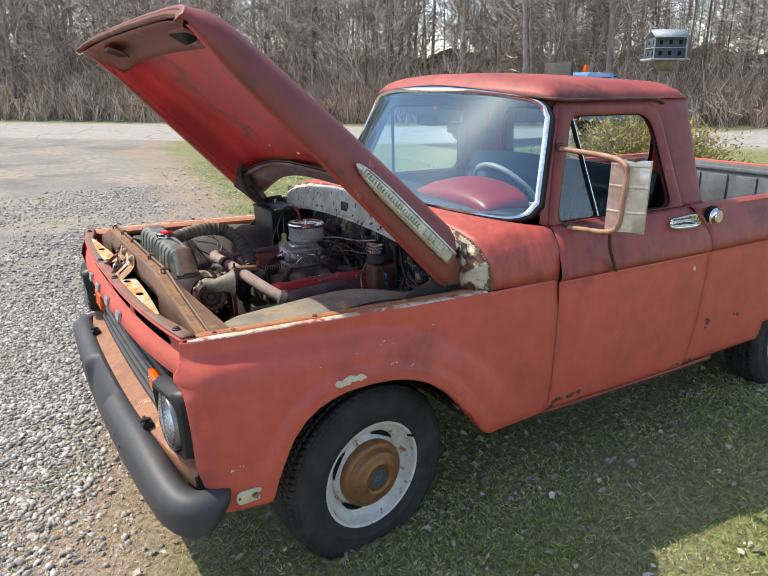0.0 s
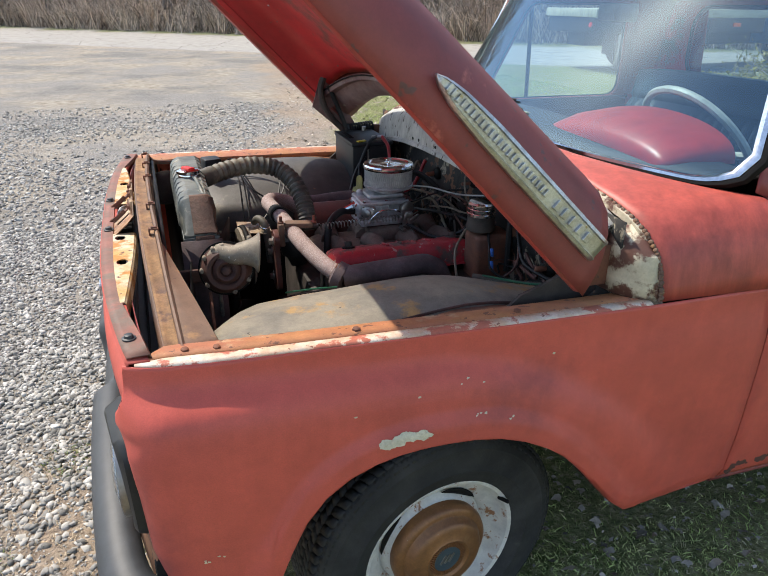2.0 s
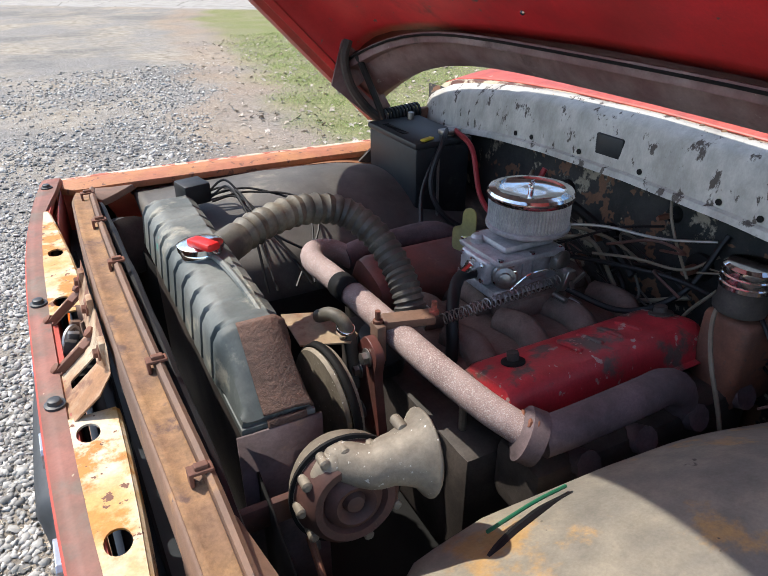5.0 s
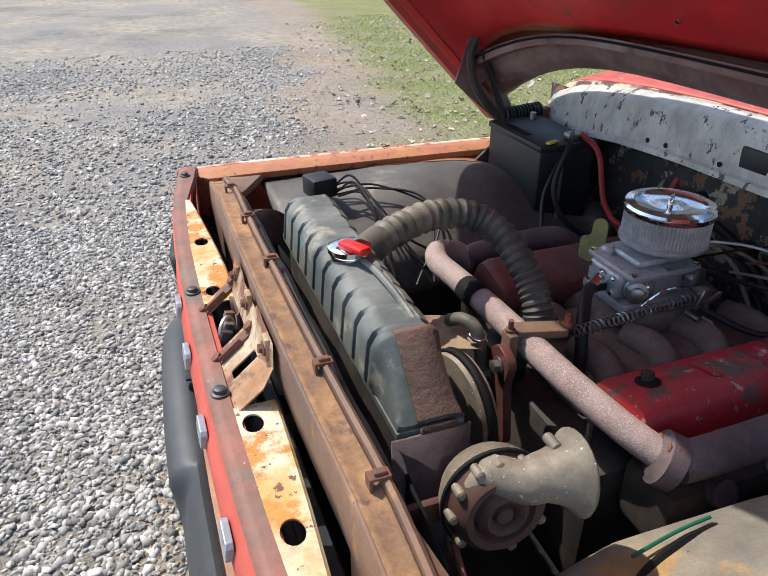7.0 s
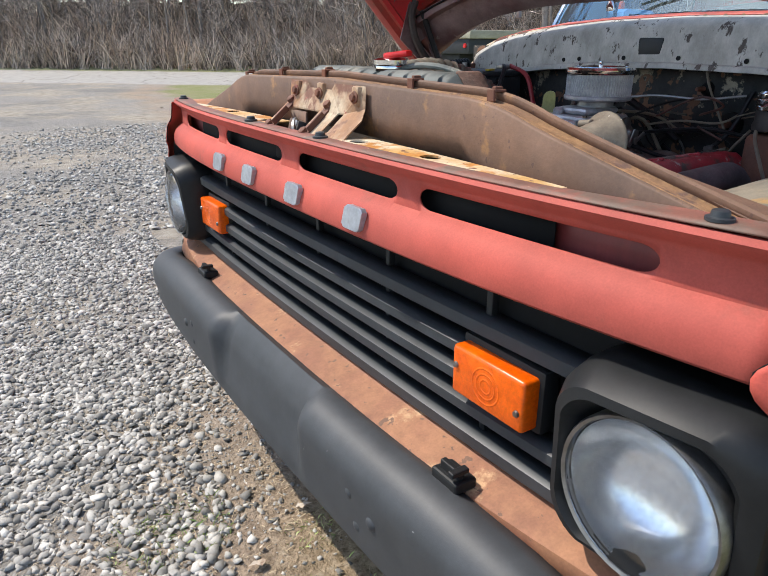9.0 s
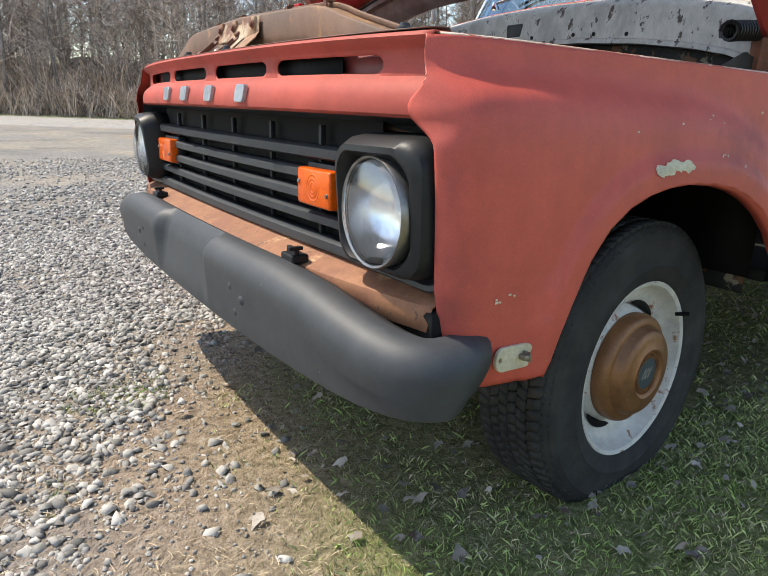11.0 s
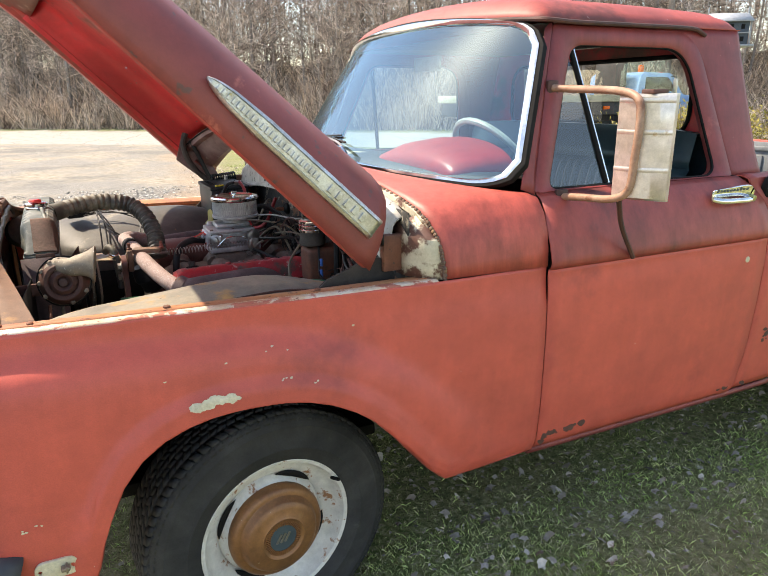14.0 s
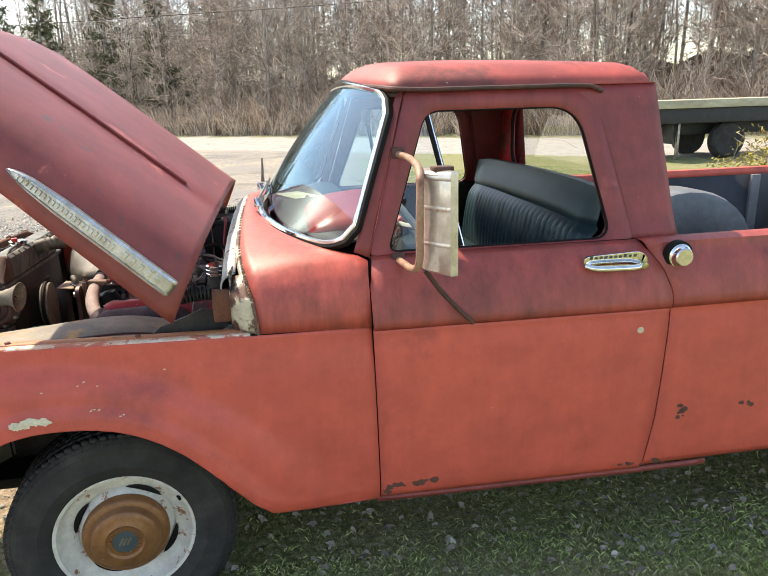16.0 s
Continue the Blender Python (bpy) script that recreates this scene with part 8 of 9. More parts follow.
for k in range(7):
    a = Vector((rnd.uniform(0.2, 0.3), rnd.uniform(0.0, 0.2), rnd.uniform(0.88, 1.0)))
    c = Vector((0.40, rnd.uniform(-0.3, 0.35), rnd.uniform(0.85, 1.08)))
    run([a, a.lerp(c, 0.35) + Vector((0, rnd.uniform(-0.06, 0.06), rnd.uniform(-0.03, 0.09))), a.lerp(c, 0.7) + Vector((0, rnd.uniform(-0.05, 0.05), rnd.uniform(-0.06, 0.05))), c], rnd.choice((0.003, 0.004, 0.005)), CABLE if k % 3 else TANWIRE)

run([(0.375, -0.255, 0.975), (0.355, -0.222, 0.92), (0.350, -0.216, 0.885), (0.350, -0.245, 0.850), (0.350, -0.290, 0.815), (0.352, -0.302, 0.77), (0.352, -0.330, 0.74), (0.350, -0.338, 0.67)], 0.0035, TANWIRE, "pale loose wire hanging at the firewall")
run([(0.375, -0.285, 1.02), (0.362, -0.302, 0.93), (0.358, -0.312, 0.85), (0.356, -0.306, 0.79), (0.356, -0.322, 0.745)], 0.0028, TANWIRE)
run([(0.361, -0.302, 0.925), (0.358, -0.309, 0.885)], 0.0065, BLUEWIRE, "blue crimp connector")
run([(0.357, -0.312, 0.865), (0.355, -0.313, 0.835)], 0.0065, BLUEWIRE, "blue crimp connector")
run([(0.40, -0.10, 1.12), (0.37, -0.13, 1.08), (0.365, -0.16, 1.03), (0.375, -0.19, 0.97)], 0.003, TANWIRE)
run([(0.20, 0.03, 1.035), (0.28, -0.05, 1.045), (0.34, -0.14, 1.040), (0.40, -0.215, 1.050)], 0.0032, STEEL, "thin choke cable")

# ---- snail horn ----
HC, HA = Vector((-0.414, -0.372, 0.970)), Vector((-0.06, -0.97, 0.12)).normalized()
e1 = (Vector((1, 0, 0)) - HA * HA.x).normalized()
e2 = e1.cross(HA) * -1
e2 = e2 if e2.z > 0 else -e2
horn = part("horn", lathe([(0.0, -0.046), (0.036, -0.045), (0.056, -0.036), (0.064, -0.022), (0.066, -0.008), (0.070, -0.005), (0.070, 0.001), (0.066, 0.003)], HC, HA, 40), HORN, truck, "chalky snail horn with a flared bell")
part("horn_gasket", lathe([(0.071, -0.002), (0.0715, 0.003), (0.067, 0.004)], HC, HA, 40, cap=False), SEAL_SHADE, horn)
snail = lathe([(0.066, 0.003), (0.062, 0.010), (0.057, 0.024), (0.049, 0.032), (0.040, 0.031), (0.036, 0.024), (0.032, 0.031), (0.024, 0.036), (0.018, 0.033), (0.014, 0.026), (0.010, 0.033), (0.0, 0.035)], HC, HA, 40, cap=False)
# the dark colour paints the shade on the face turned from the sun
part("snail_face", snail, GRIME_SHADE, horn, "coiled front of the horn, coloured dark as in shade")
path = []
for k in range(9):
    t = math.radians(lerp(175, 96, k / 8))
    path.append(HC + HA * 0.010 + (e1 * math.cos(t) + e2 * math.sin(t)) * 0.046)
path += [Vector((-0.392, -0.396, 1.013)), Vector((-0.372, -0.399, 1.016)), Vector((-0.354, -0.402, 1.017)), Vector((-0.341, -0.404, 1.017)), Vector((-0.331, -0.405, 1.016))]
part("horn_bell", tube(path, 0.050, 24, n=4, rfun=lambda i, n: curve([(0, 0.14), (0.5, 0.36), (0.68, 0.46), (0.80, 0.58), (0.90, 0.74), (0.96, 0.90), (1.0, 1.02)], i / (n - 1)), caps=False), HORN, horn, "flared bell", thick=0.003)
for a in (178, 146, 116, 92, 60, 330, 285, 215):
    p = HC + HA * 0.0 + (e1 * math.cos(math.radians(a)) + e2 * math.sin(math.radians(a))) * 0.062
    part("bolt", lathe([(0.0065, 0), (0.0065, 0.022), (0.004, 0.024), (0, 0.024)], p, HA, 10), HORN, horn)
part("bell_lug", lathe([(0.007, -0.008), (0.007, 0.016), (0.004, 0.018), (0, 0.018)], (-0.349, -0.378, 1.046), HA, 10), HORN, horn)
# added black slab: the dark void under the engine, as colour
part("pedal_floor", box((-0.56, -0.62, 0.40), (0.42, 0.62, 0.44), 0.01), SEAL_SHADE, truck, "added black slab, painted shade below the engine")
# black sheets paint the shaded gaps on both sides of the radiator
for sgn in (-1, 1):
    part("radiator_baffle", sheet([[(-0.50 - 0.04 * t, sgn * lerp(0.30, 0.78, t), z) for t in (0, 0.5, 1)] for z in (0.44, 0.75, 0.97)]), SEAL_SHADE, truck, "black sheet painting the shaded gap beside the radiator", thick=0.003)
part("horn_bracket", box((-0.56, -0.352, 0.930), (-0.47, -0.340, 0.965), 0.004), GRIME_SHADE, horn)
part("compressor", lathe([(0.055, 0), (0.06, 0.02), (0.06, 0.07), (0.04, 0.08), (0, 0.08)], (-0.545, 0.50, 0.96), (0.3, -0.9, 0.3), 24), IRON, truck, "second dark horn")

# a tangle of wires, hoses and fittings before the firewall
rnd = random.Random(17)
for k in range(26):
    y0 = rnd.uniform(-0.62, 0.42)
    p = [Vector((0.40 - 0.02 * rnd.random(), y0, rnd.uniform(0.88, 1.0)))]
    for _ in range(3):
        p.append(p[-1] + Vector((-rnd.uniform(-0.01, 0.04), rnd.uniform(-0.12, 0.12), rnd.uniform(-0.09, 0.03))))
    part("wire", tube(p, rnd.choice((0.0018, 0.0022, 0.003, 0.0055)), 6), rnd.choice((CABLE, CABLE, CABLE, CABLE, TANWIRE, HOSE, GRIME_SHADE)), truck)
for y, z, r in ((0.20, 1.02, 0.016), (-0.10, 1.06, 0.012), (-0.18, 0.98, 0.020), (-0.50, 1.02, 0.014), (0.05, 0.96, 0.018), (-0.58, 0.95, 0.016)):
    ft = part("firewall_grommet", lathe([(r * 1.5, 0.012), (r * 1.4, -0.004), (r, -0.010), (r * 0.6, -0.014), (0, -0.014)], (0.418, y, z), (1, 0, 0), 16), SEAL_SHADE, truck, "rubber grommet on the firewall")
    part("fitting", lathe([(r * 0.5, -0.012), (r * 0.5, -0.04), (r * 0.35, -0.045), (0, -0.045)], (0.418, y, z), (1, 0, 0), 10), rnd.choice((STEEL, RUSTY, IRON)), ft)
for y in (-0.41, -0.29, -0.21, -0.03, 0.14, 0.30, 0.36):
    part("cowl_hole", lathe([(0.006, 0.0), (0.006, -0.002), (0, -0.002)], (0.381, y, curve([(0, 1.133), (0.25, 1.128), (0.45, 1.115)], abs(y))), (1, 0, 0), 10), SEAL_SHADE, face)
dist = part("distributor", lathe([(0.030, 0), (0.034, 0.03), (0.046, 0.045), (0.046, 0.075), (0.038, 0.095), (0.018, 0.10), (0, 0.10)], (-0.145, 0.03, 0.80), (-0.25, 0, 1), 20), BATTERY, truck, "black distributor cap")

# added black sheets that put shade along the lower bay sides
def bay_liner():
    rows = []
    for x in np.linspace(-0.46, 0.42, 14):
        inner = curve([(-0.48, 0.59), (-0.44, 0.525), (-0.40, 0.475), (-0.35, 0.44), (-0.25, 0.425), (-0.05, 0.43), (0.40, 0.46)], x)
        rows.append([(x, -inner + 0.036, z) for z in (0.43, 0.6, 0.72, 0.80)])
    return sheet(rows)


part("bay_liner", bay_liner(), SEAL_SHADE, truck, "added black sheet, painted shade along the bay side", thick=0.002)
part("bay_liner", flip(bay_liner()), SEAL_SHADE, truck, thick=0.002)


# the front end stands a little askew on the frame
for ob in list(bpy.data.objects):
    if ob.type == "MESH" and ob.data.users == 1 and ob.matrix_world == Matrix():
        for v in ob.data.vertices:
            if v.co.x < -0.42 and abs(v.co.y) < 1.1 and v.co.z > 0.3:
                v.co.x -= 0.026 * v.co.y * sstep(-0.42, -0.60, v.co.x)


# ---- woods across the road, bare in early spring ----
BARK = surf("grey_brown_bark", (0.21, 0.18, 0.155), (0.32, 0.28, 0.25), 3, c3=(0.085, 0.066, 0.055), s3=5, t3=0.55, w3=0.2, rough=0.9, bump=0.3, bscale=30, dist=0.02, grain=0.15, gscale=40)
TWIG = surf("pale_brown_twigs", (0.37, 0.30, 0.25), (0.46, 0.385, 0.33), 0.5, c3=(0.17, 0.11, 0.085), s3=1.5, t3=0.5, w3=0.2, rough=0.9, bump=0, grain=0.15, gscale=20)
BRUSH = surf("reddish_brush", (0.40, 0.30, 0.23), (0.51, 0.41, 0.33), 0.6, c3=(0.16, 0.105, 0.078), s3=0.8, t3=0.5, w3=0.2, rough=0.95, bump=0, grain=0.15, gscale=15)

vary_islands(BARK, 0.5, 1.5)
vary_islands(TWIG, 0.35, 1.75)
vary_islands(BRUSH, 0.3, 1.8)


class Sticks:
    """Collects tapered sticks into one mesh; the finest twigs are single strips."""

    def __init__(self):
        self.v, self.f = [], []

    def add(self, P, r0, r1, sides=3):
        n0, m = self.count, len(P)
        ax, ay, az = P[0]
        dx, dy, dz = P[-1][0] - ax, P[-1][1] - ay, P[-1][2] - az
        ux, uy, uz = dy * 0.1 - dz * 0.9, dz * 0.3 - dx * 0.1, dx * 0.9 - dy * 0.3
        l = math.sqrt(ux * ux + uy * uy + uz * uz) + 1e-9
        ux, uy, uz = ux / l, uy / l, uz / l
        if sides == 1:
            for i, (x, y, z) in enumerate(P):
                r = r0 + (r1 - r0) * i / (m - 1)
                self.v.append((x + ux * r, y + uy * r, z + uz * r))
                self.v.append((x - ux * r, y - uy * r, z - uz * r))
            for i in range(m - 1):
                k = n0 + i * 2
                self.f.append((k, k + 1, k + 3, k + 2))
            self.count += m * 2
            return
        wx, wy, wz = dy * uz - dz * uy, dz * ux - dx * uz, dx * uy - dy * ux
        l = math.sqrt(wx * wx + wy * wy + wz * wz) + 1e-9
        wx, wy, wz = wx / l, wy / l, wz / l
        for i, (x, y, z) in enumerate(P):
            r = r0 + (r1 - r0) * i / (m - 1)
            for k in range(sides):
                c, s = r * math.cos(2 * math.pi * k / sides), r * math.sin(2 * math.pi * k / sides)
                self.v.append((x + ux * c + wx * s, y + uy * c + wy * s, z + uz * c + wz * s))
        for i in range(m - 1):
            for k in range(sides):
                k2 = (k + 1) % sides
                self.f.append((n0 + i * sides + k, n0 + i * sides + k2, n0 + (i + 1) * sides + k2, n0 + (i + 1) * sides + k))
        self.count += m * sides

    count = 0

    def make(self, name, material):
        return fast(name, self.v, self.f, material)


def woods_point(rng, d0, d1):
    """A random spot beyond the road, within the span of the view."""
    while True:
        d = rng.uniform(d0, d1)
        s = rng.uniform(-75, 60)
        p = ROAD * s + ACROSS * d
        az = math.degrees(math.atan2(p.y + 2, p.x))
        if 14 < az < 122:
            return p.x, p.y, d


def grow(st, tw, x, y, z, h, r, rng, branches, reach):
    lean = rng.normal(0, 0.035, 2)
    P = [(x, y, z)]
    for k in range(1, 6):
        t = k / 5
        P.append((x + lean[0] * h * t + rng.normal(0, 0.02 * h * 0.3), y + lean[1] * h * t + rng.normal(0, 0.02 * h * 0.3), z + h * t))
    P = np.array(P)
    st.add(P, r, r * 0.25, 5)
    for _ in range(branches):
        t = rng.uniform(0.22, 0.98)
        i = min(4, int(t * 5))
        q = P[i] + (P[i + 1] - P[i]) * (t * 5 - i)
        a = rng.uniform(0, 2 * np.pi)
        ln = reach * h * (1.1 - t * 0.8) * rng.uniform(0.5, 1.2)
        up = rng.uniform(0.35, 1.0)
        dv = np.array([math.cos(a), math.sin(a), up])
        dv /= np.linalg.norm(dv)
        e = q + dv * ln
        mid = (q + e) / 2 + rng.normal(0, 0.06 * ln, 3) - np.array([0, 0, 0.06 * ln])
        br = max(0.014, r * 0.30 * (1 - t * 0.6))
        st.add([q, mid, e], br, 0.008)
        for _ in range(8):
            u = rng.uniform(0.2, 1)
            o = q + (e - q) * u
            w = dv + rng.normal(0, 0.7, 3)
            w[2] += 0.25
            w /= np.linalg.norm(w)
            l2 = ln * rng.uniform(0.3, 0.65)
            tw.add([o, o + w * l2], max(0.013, br * 0.5), 0.006, 1)
            o2 = o + w * l2 * rng.uniform(0.3, 1)
            w2 = w + rng.normal(0, 0.7, 3)
            w2 /= np.linalg.norm(w2)
            tw.add([o2, o2 + w2 * l2 * 0.55], 0.011, 0.006, 1)


def build_woods():
    rng = np.random.default_rng(12)
    st, tw = Sticks(), Sticks()
    for k in range(610):
        x, y, d = woods_point(rng, FAR_EDGE + 2.4, FAR_EDGE + 24)
        h = rng.uniform(9, 17)
        grow(st, tw, x, y, 0, h, (0.035 + 0.10 * rng.random() ** 2) * h / 13, rng, 30 if d < FAR_EDGE + 10 else 18, 0.20)
    for k in range(36):
        x, y, d = woods_point(rng, FAR_EDGE + 2.2, FAR_EDGE + 6)
        h = rng.uniform(8, 15)
        a, b = Sticks(), Sticks()
        grow(a, b, 0, 0, 0, h, (0.05 + 0.10 * rng.random() ** 1.5) * h / 13, rng, 34, 0.20)
        tree = thing("bare_tree", "tall bare grey-brown tree beside the road", "tree", group="trees along the road", at=Matrix.Translation((x, y, ground_z(x, y) - 0.05)))
        for nm, s, m in (("trunk", a, BARK), ("crown", b, TWIG)):
            o = s.make(nm, m)
            o.parent = tree
            if nm == "crown":
                tagged(o, "fine bare twigs", kind="stuff")
    for k in range(170):
        x, y, d = woods_point(rng, FAR_EDGE + 1.8, FAR_EDGE + 7)
        h = rng.uniform(4, 8)
        grow(st, tw, x, y, 0, h, rng.uniform(0.02, 0.045), rng, 26, 0.28)
    tagged(st.make("bare_trees", BARK), "dense bare grey-brown trees across the road", "trees", kind="stuff")
    tagged(tw.make("bare_twigs", TWIG), "fine bare twigs of the woods", "trees", kind="stuff")
    br = Sticks()
    for k in range(5200):
        x, y, d = woods_point(rng, FAR_EDGE + 1.3, FAR_EDGE + 9)
        h = rng.uniform(0.8, 2.6) * (0.75 if d < FAR_EDGE + 2.5 else 1.15)
        for _ in range(8):
            a, l = rng.uniform(0, 2 * np.pi), rng.uniform(0.1, 0.75)
            e = np.array([x + math.cos(a) * l * h, y + math.sin(a) * l * h, h * rng.uniform(0.6, 1.1)])
            o = np.array([x + rng.normal(0, 0.1), y + rng.normal(0, 0.1), 0.0])
            mid = (o + e) / 2 + rng.normal(0, 0.10, 3) + np.array([0, 0, 0.15 * h])
            br.add([o, mid, e], 0.017, 0.008, 1)
            br.add([mid, mid + rng.normal(0, 0.3, 3) + np.array([0, 0, 0.25])], 0.012, 0.006, 1)
    tagged(br.make("roadside_brush", BRUSH), "tangled reddish-brown leafless brush along the wood's edge", "brush", kind="stuff")


build_woods()

# deep woods behind, closing the view
def deep_woods():
    m = bpy.data.materials.new("deep_woods")
    m.use_nodes = True
    N, L = m.node_tree.nodes, m.node_tree.links
    tc, mp, no = N.new("ShaderNodeTexCoord"), N.new("ShaderNodeMapping"), N.new("ShaderNodeTexNoise")
    mp.inputs["Scale"].default_value = (3.2, 3.2, 0.16)
    no.inputs["Scale"].default_value, no.inputs["Detail"].default_value = 1.2, 8
    r = N.new("ShaderNodeValToRGB")
    r.color_ramp.elements[0].position, r.color_ramp.elements[0].color = 0.35, (0.085, 0.066, 0.054, 1)
    r.color_ramp.elements[1].position, r.color_ramp.elements[1].color = 0.65, (0.15, 0.12, 0.10, 1)
    L.new(tc.outputs["Object"], mp.inputs[0])
    L.new(mp.outputs[0], no.inputs["Vector"])
    L.new(no.outputs["Fac"], r.inputs[0])
    L.new(r.outputs[0], N["Principled BSDF"].inputs["Base Color"])
    N["Principled BSDF"].inputs["Roughness"].default_value = 1.0
    rows = []
    rng = np.random.default_rng(3)
    for s in np.linspace(-120, 100, 221):
        p = ROAD * s + ACROSS * (FAR_EDGE + 27 + 2 * math.sin(s * 0.3))
        top = 4.3 + 0.5 * math.sin(s * 0.9) * math.sin(s * 0.37 + 1) + rng.uniform(-0.3, 0.3)
        rows.append([(p.x, p.y, z) for z in (-0.2, 1.0, 2.0, top)])
    ob = part("backdrop", sheet(rows), m, None, smooth=False)
    tagged(ob, "hazy brown depth of the woods", "backdrop", kind="structure")


deep_woods()


# a utility line strung along the far side of the road
wire = thing("utility_wire", "thin sagging utility wire along the road", "wire")
part("cable", tube([(-30.0, 61.3, 8.9), (-18.9, 51.6, 7.9), (-6.0, 40.3, 7.05), (6.1, 29.8, 6.34), (18.0, 19.5, 6.2)], 0.016, 5, n=12), CABLE, wire)


# ---- beyond the truck: flatbed lorry, bird house, shrub ----
def flatbed():
    blue = surf("faded_blue_paint", (0.10, 0.24, 0.50), (0.13, 0.28, 0.50), 2, c3=(0.22, 0.34, 0.42), s3=1.5, t3=0.55, w3=0.2, rough=0.4, bump=0.03, grain=0.05)
    dark = surf("black_flatbed_steel", (0.022, 0.025, 0.03), rough=0.6, grain=0.1)
    deck = surf("sunlit_deck_boards", (0.42, 0.40, 0.30), (0.34, 0.31, 0.23), 3, rough=0.8, grain=0.12, stretch=(0.3, 4, 1))
    grey = surf("weathered_headboard", (0.075, 0.07, 0.068), (0.05, 0.048, 0.046), 1.5, rough=0.8, grain=0.15)
    T = thing("flatbed_truck", "parked flatbed truck with blue cab and amber roof beacon", "flatbed truck")
    part("deck", box((9.72, 12.25, 1.27), (15.22, 14.5, 1.47), 0.02), deck, T, "cream edged wooden deck")
    part("deck_frame", box((9.78, 12.35, 0.90), (15.2, 14.4, 1.27), 0.02), dark, T, "black steel deck frame")
    part("chassis", box((10.0, 13.0, 0.58), (17.6, 13.8, 0.90), 0.03), dark, T)
    part("headboard", box((15.24, 12.75, 1.27), (15.36, 13.95, 2.42), 0.02), grey, T, "weathered grey headboard")
    cabm = sheet([[(x, y, z) for x, z in ((14.75, 0.62), (14.72, 1.55), (14.82, 2.03), (14.95, 2.11), (16.0, 2.09), (16.15, 2.03), (16.62, 1.52), (16.70, 1.45), (17.7, 1.36), (17.85, 1.25), (17.9, 0.62))] for y in (12.42, 12.36, 13.4, 14.44, 14.38)])
    part("cab", cabm, blue, T, "blue truck cab", thick=0.02)
    for y in (12.37, 14.43):
        sidef = bmesh.new()
        sidef.faces.new([sidef.verts.new((x, y, z)) for x, z in ((14.75, 0.62), (14.72, 1.55), (14.82, 2.03), (14.95, 2.11), (16.0, 2.09), (16.15, 2.03), (16.62, 1.52), (16.70, 1.45), (17.7, 1.36), (17.85, 1.25), (17.9, 0.62))])
        part("cab_side", sidef, blue, T, thick=0.02)
        s = -1 if y < 13 else 1
        wb = bmesh.new()
        wb.faces.new([wb.verts.new((x, y + s * 0.015, z)) for x, z in smooth_loop([(15.0, 1.55, 0.08), (15.0, 1.98, 0.08), (15.95, 1.97, 0.1), (16.42, 1.55, 0.06)], 4)])
        part("cab_window", wb, surf("dark_cab_glass" + ("_far" if s > 0 else ""), (0.02, 0.025, 0.03), rough=0.08, bump=0, grain=0), T, "dark cab window", thick=0.01)
    ws = bmesh.new()
    ws.faces.new([ws.verts.new(p) for p in ((16.18, 12.5, 1.99), (16.18, 14.3, 1.99), (16.60, 14.3, 1.56), (16.60, 12.5, 1.56))])
    part("cab_windshield", ws, bpy.data.materials["dark_cab_glass"], T)
    part("door_patch", box((15.25, 12.34, 1.12), (15.55, 12.352, 1.36), 0.004), surf("white_door_patch", (0.75, 0.76, 0.76), rough=0.5, bump=0, grain=0.05), T, "plain white patch on the door", smooth=False)
    part("door_handle", box((14.95, 12.33, 1.38), (15.2, 12.35, 1.41), 0.004), dark, T)
    part("cab_mirror", box((16.0, 12.05, 1.50), (16.06, 12.2, 1.92), 0.02), bpy.data.materials["mirror_back"], T, "side mirror")
    part("mirror_arm", tube([(16.1, 12.36, 1.2), (16.05, 12.12, 1.45), (16.03, 12.12, 1.95), (16.1, 12.36, 2.0)], 0.018, 6), dark, T)
    amber = bpy.data.materials["amber_lens"]
    part("beacon", lathe([(0.11, 0), (0.11, 0.02), (0.09, 0.04), (0.085, 0.20), (0.06, 0.25), (0, 0.26)], (15.45, 13.0, 2.10), (0, 0, 1), 20), amber, T, "amber roof beacon")
    for y in (12.7, 13.15, 13.4, 13.65, 14.1):
        part("marker_lamp", box((15.95, y - 0.05, 2.085), (16.05, y + 0.05, 2.14), 0.015), amber, T)
    part("tail_lamp", lathe([(0.06, 0), (0.05, 0.03), (0, 0.035)], (9.775, 12.5, 1.10), (-1, 0, 0), 14), bpy.data.materials["red_cap_lever"], T)
    part("side_lamp", box((14.1, 12.32, 1.05), (14.35, 12.348, 1.15), 0.01), amber, T)
    tyre = bpy.data.materials["tyre_rubber"]
    for x in (12.1, 17.85):
        for y, s in ((12.45, -1), (14.3, 1)):
            w = part("lorry_wheel", lathe([(0.30, 0.0), (0.40, -0.02), (0.46, 0.02), (0.48, 0.06), (0.48, 0.20), (0.44, 0.25), (0.3, 0.26)], (x, y, 0.44), (0, -s, 0), 32), tyre, T, "black lorry tyre")
            part("rim", lathe([(0.30, 0.02), (0.26, 0.04), (0.22, 0.10), (0.12, 0.10), (0.10, 0.05), (0, 0.05)], (x, y, 0.44), (0, -s, 0), 28, cap=False), dark, w, "dark steel rim")
    part("mud_flap", box((10.45, 12.4, 0.40), (10.48, 12.85, 0.91), 0.01), dark, T)
    part("prop_leg", box((10.66, 12.5, 0.0), (10.73, 12.58, 0.92), 0.01), bpy.data.materials["dull_steel"], T)
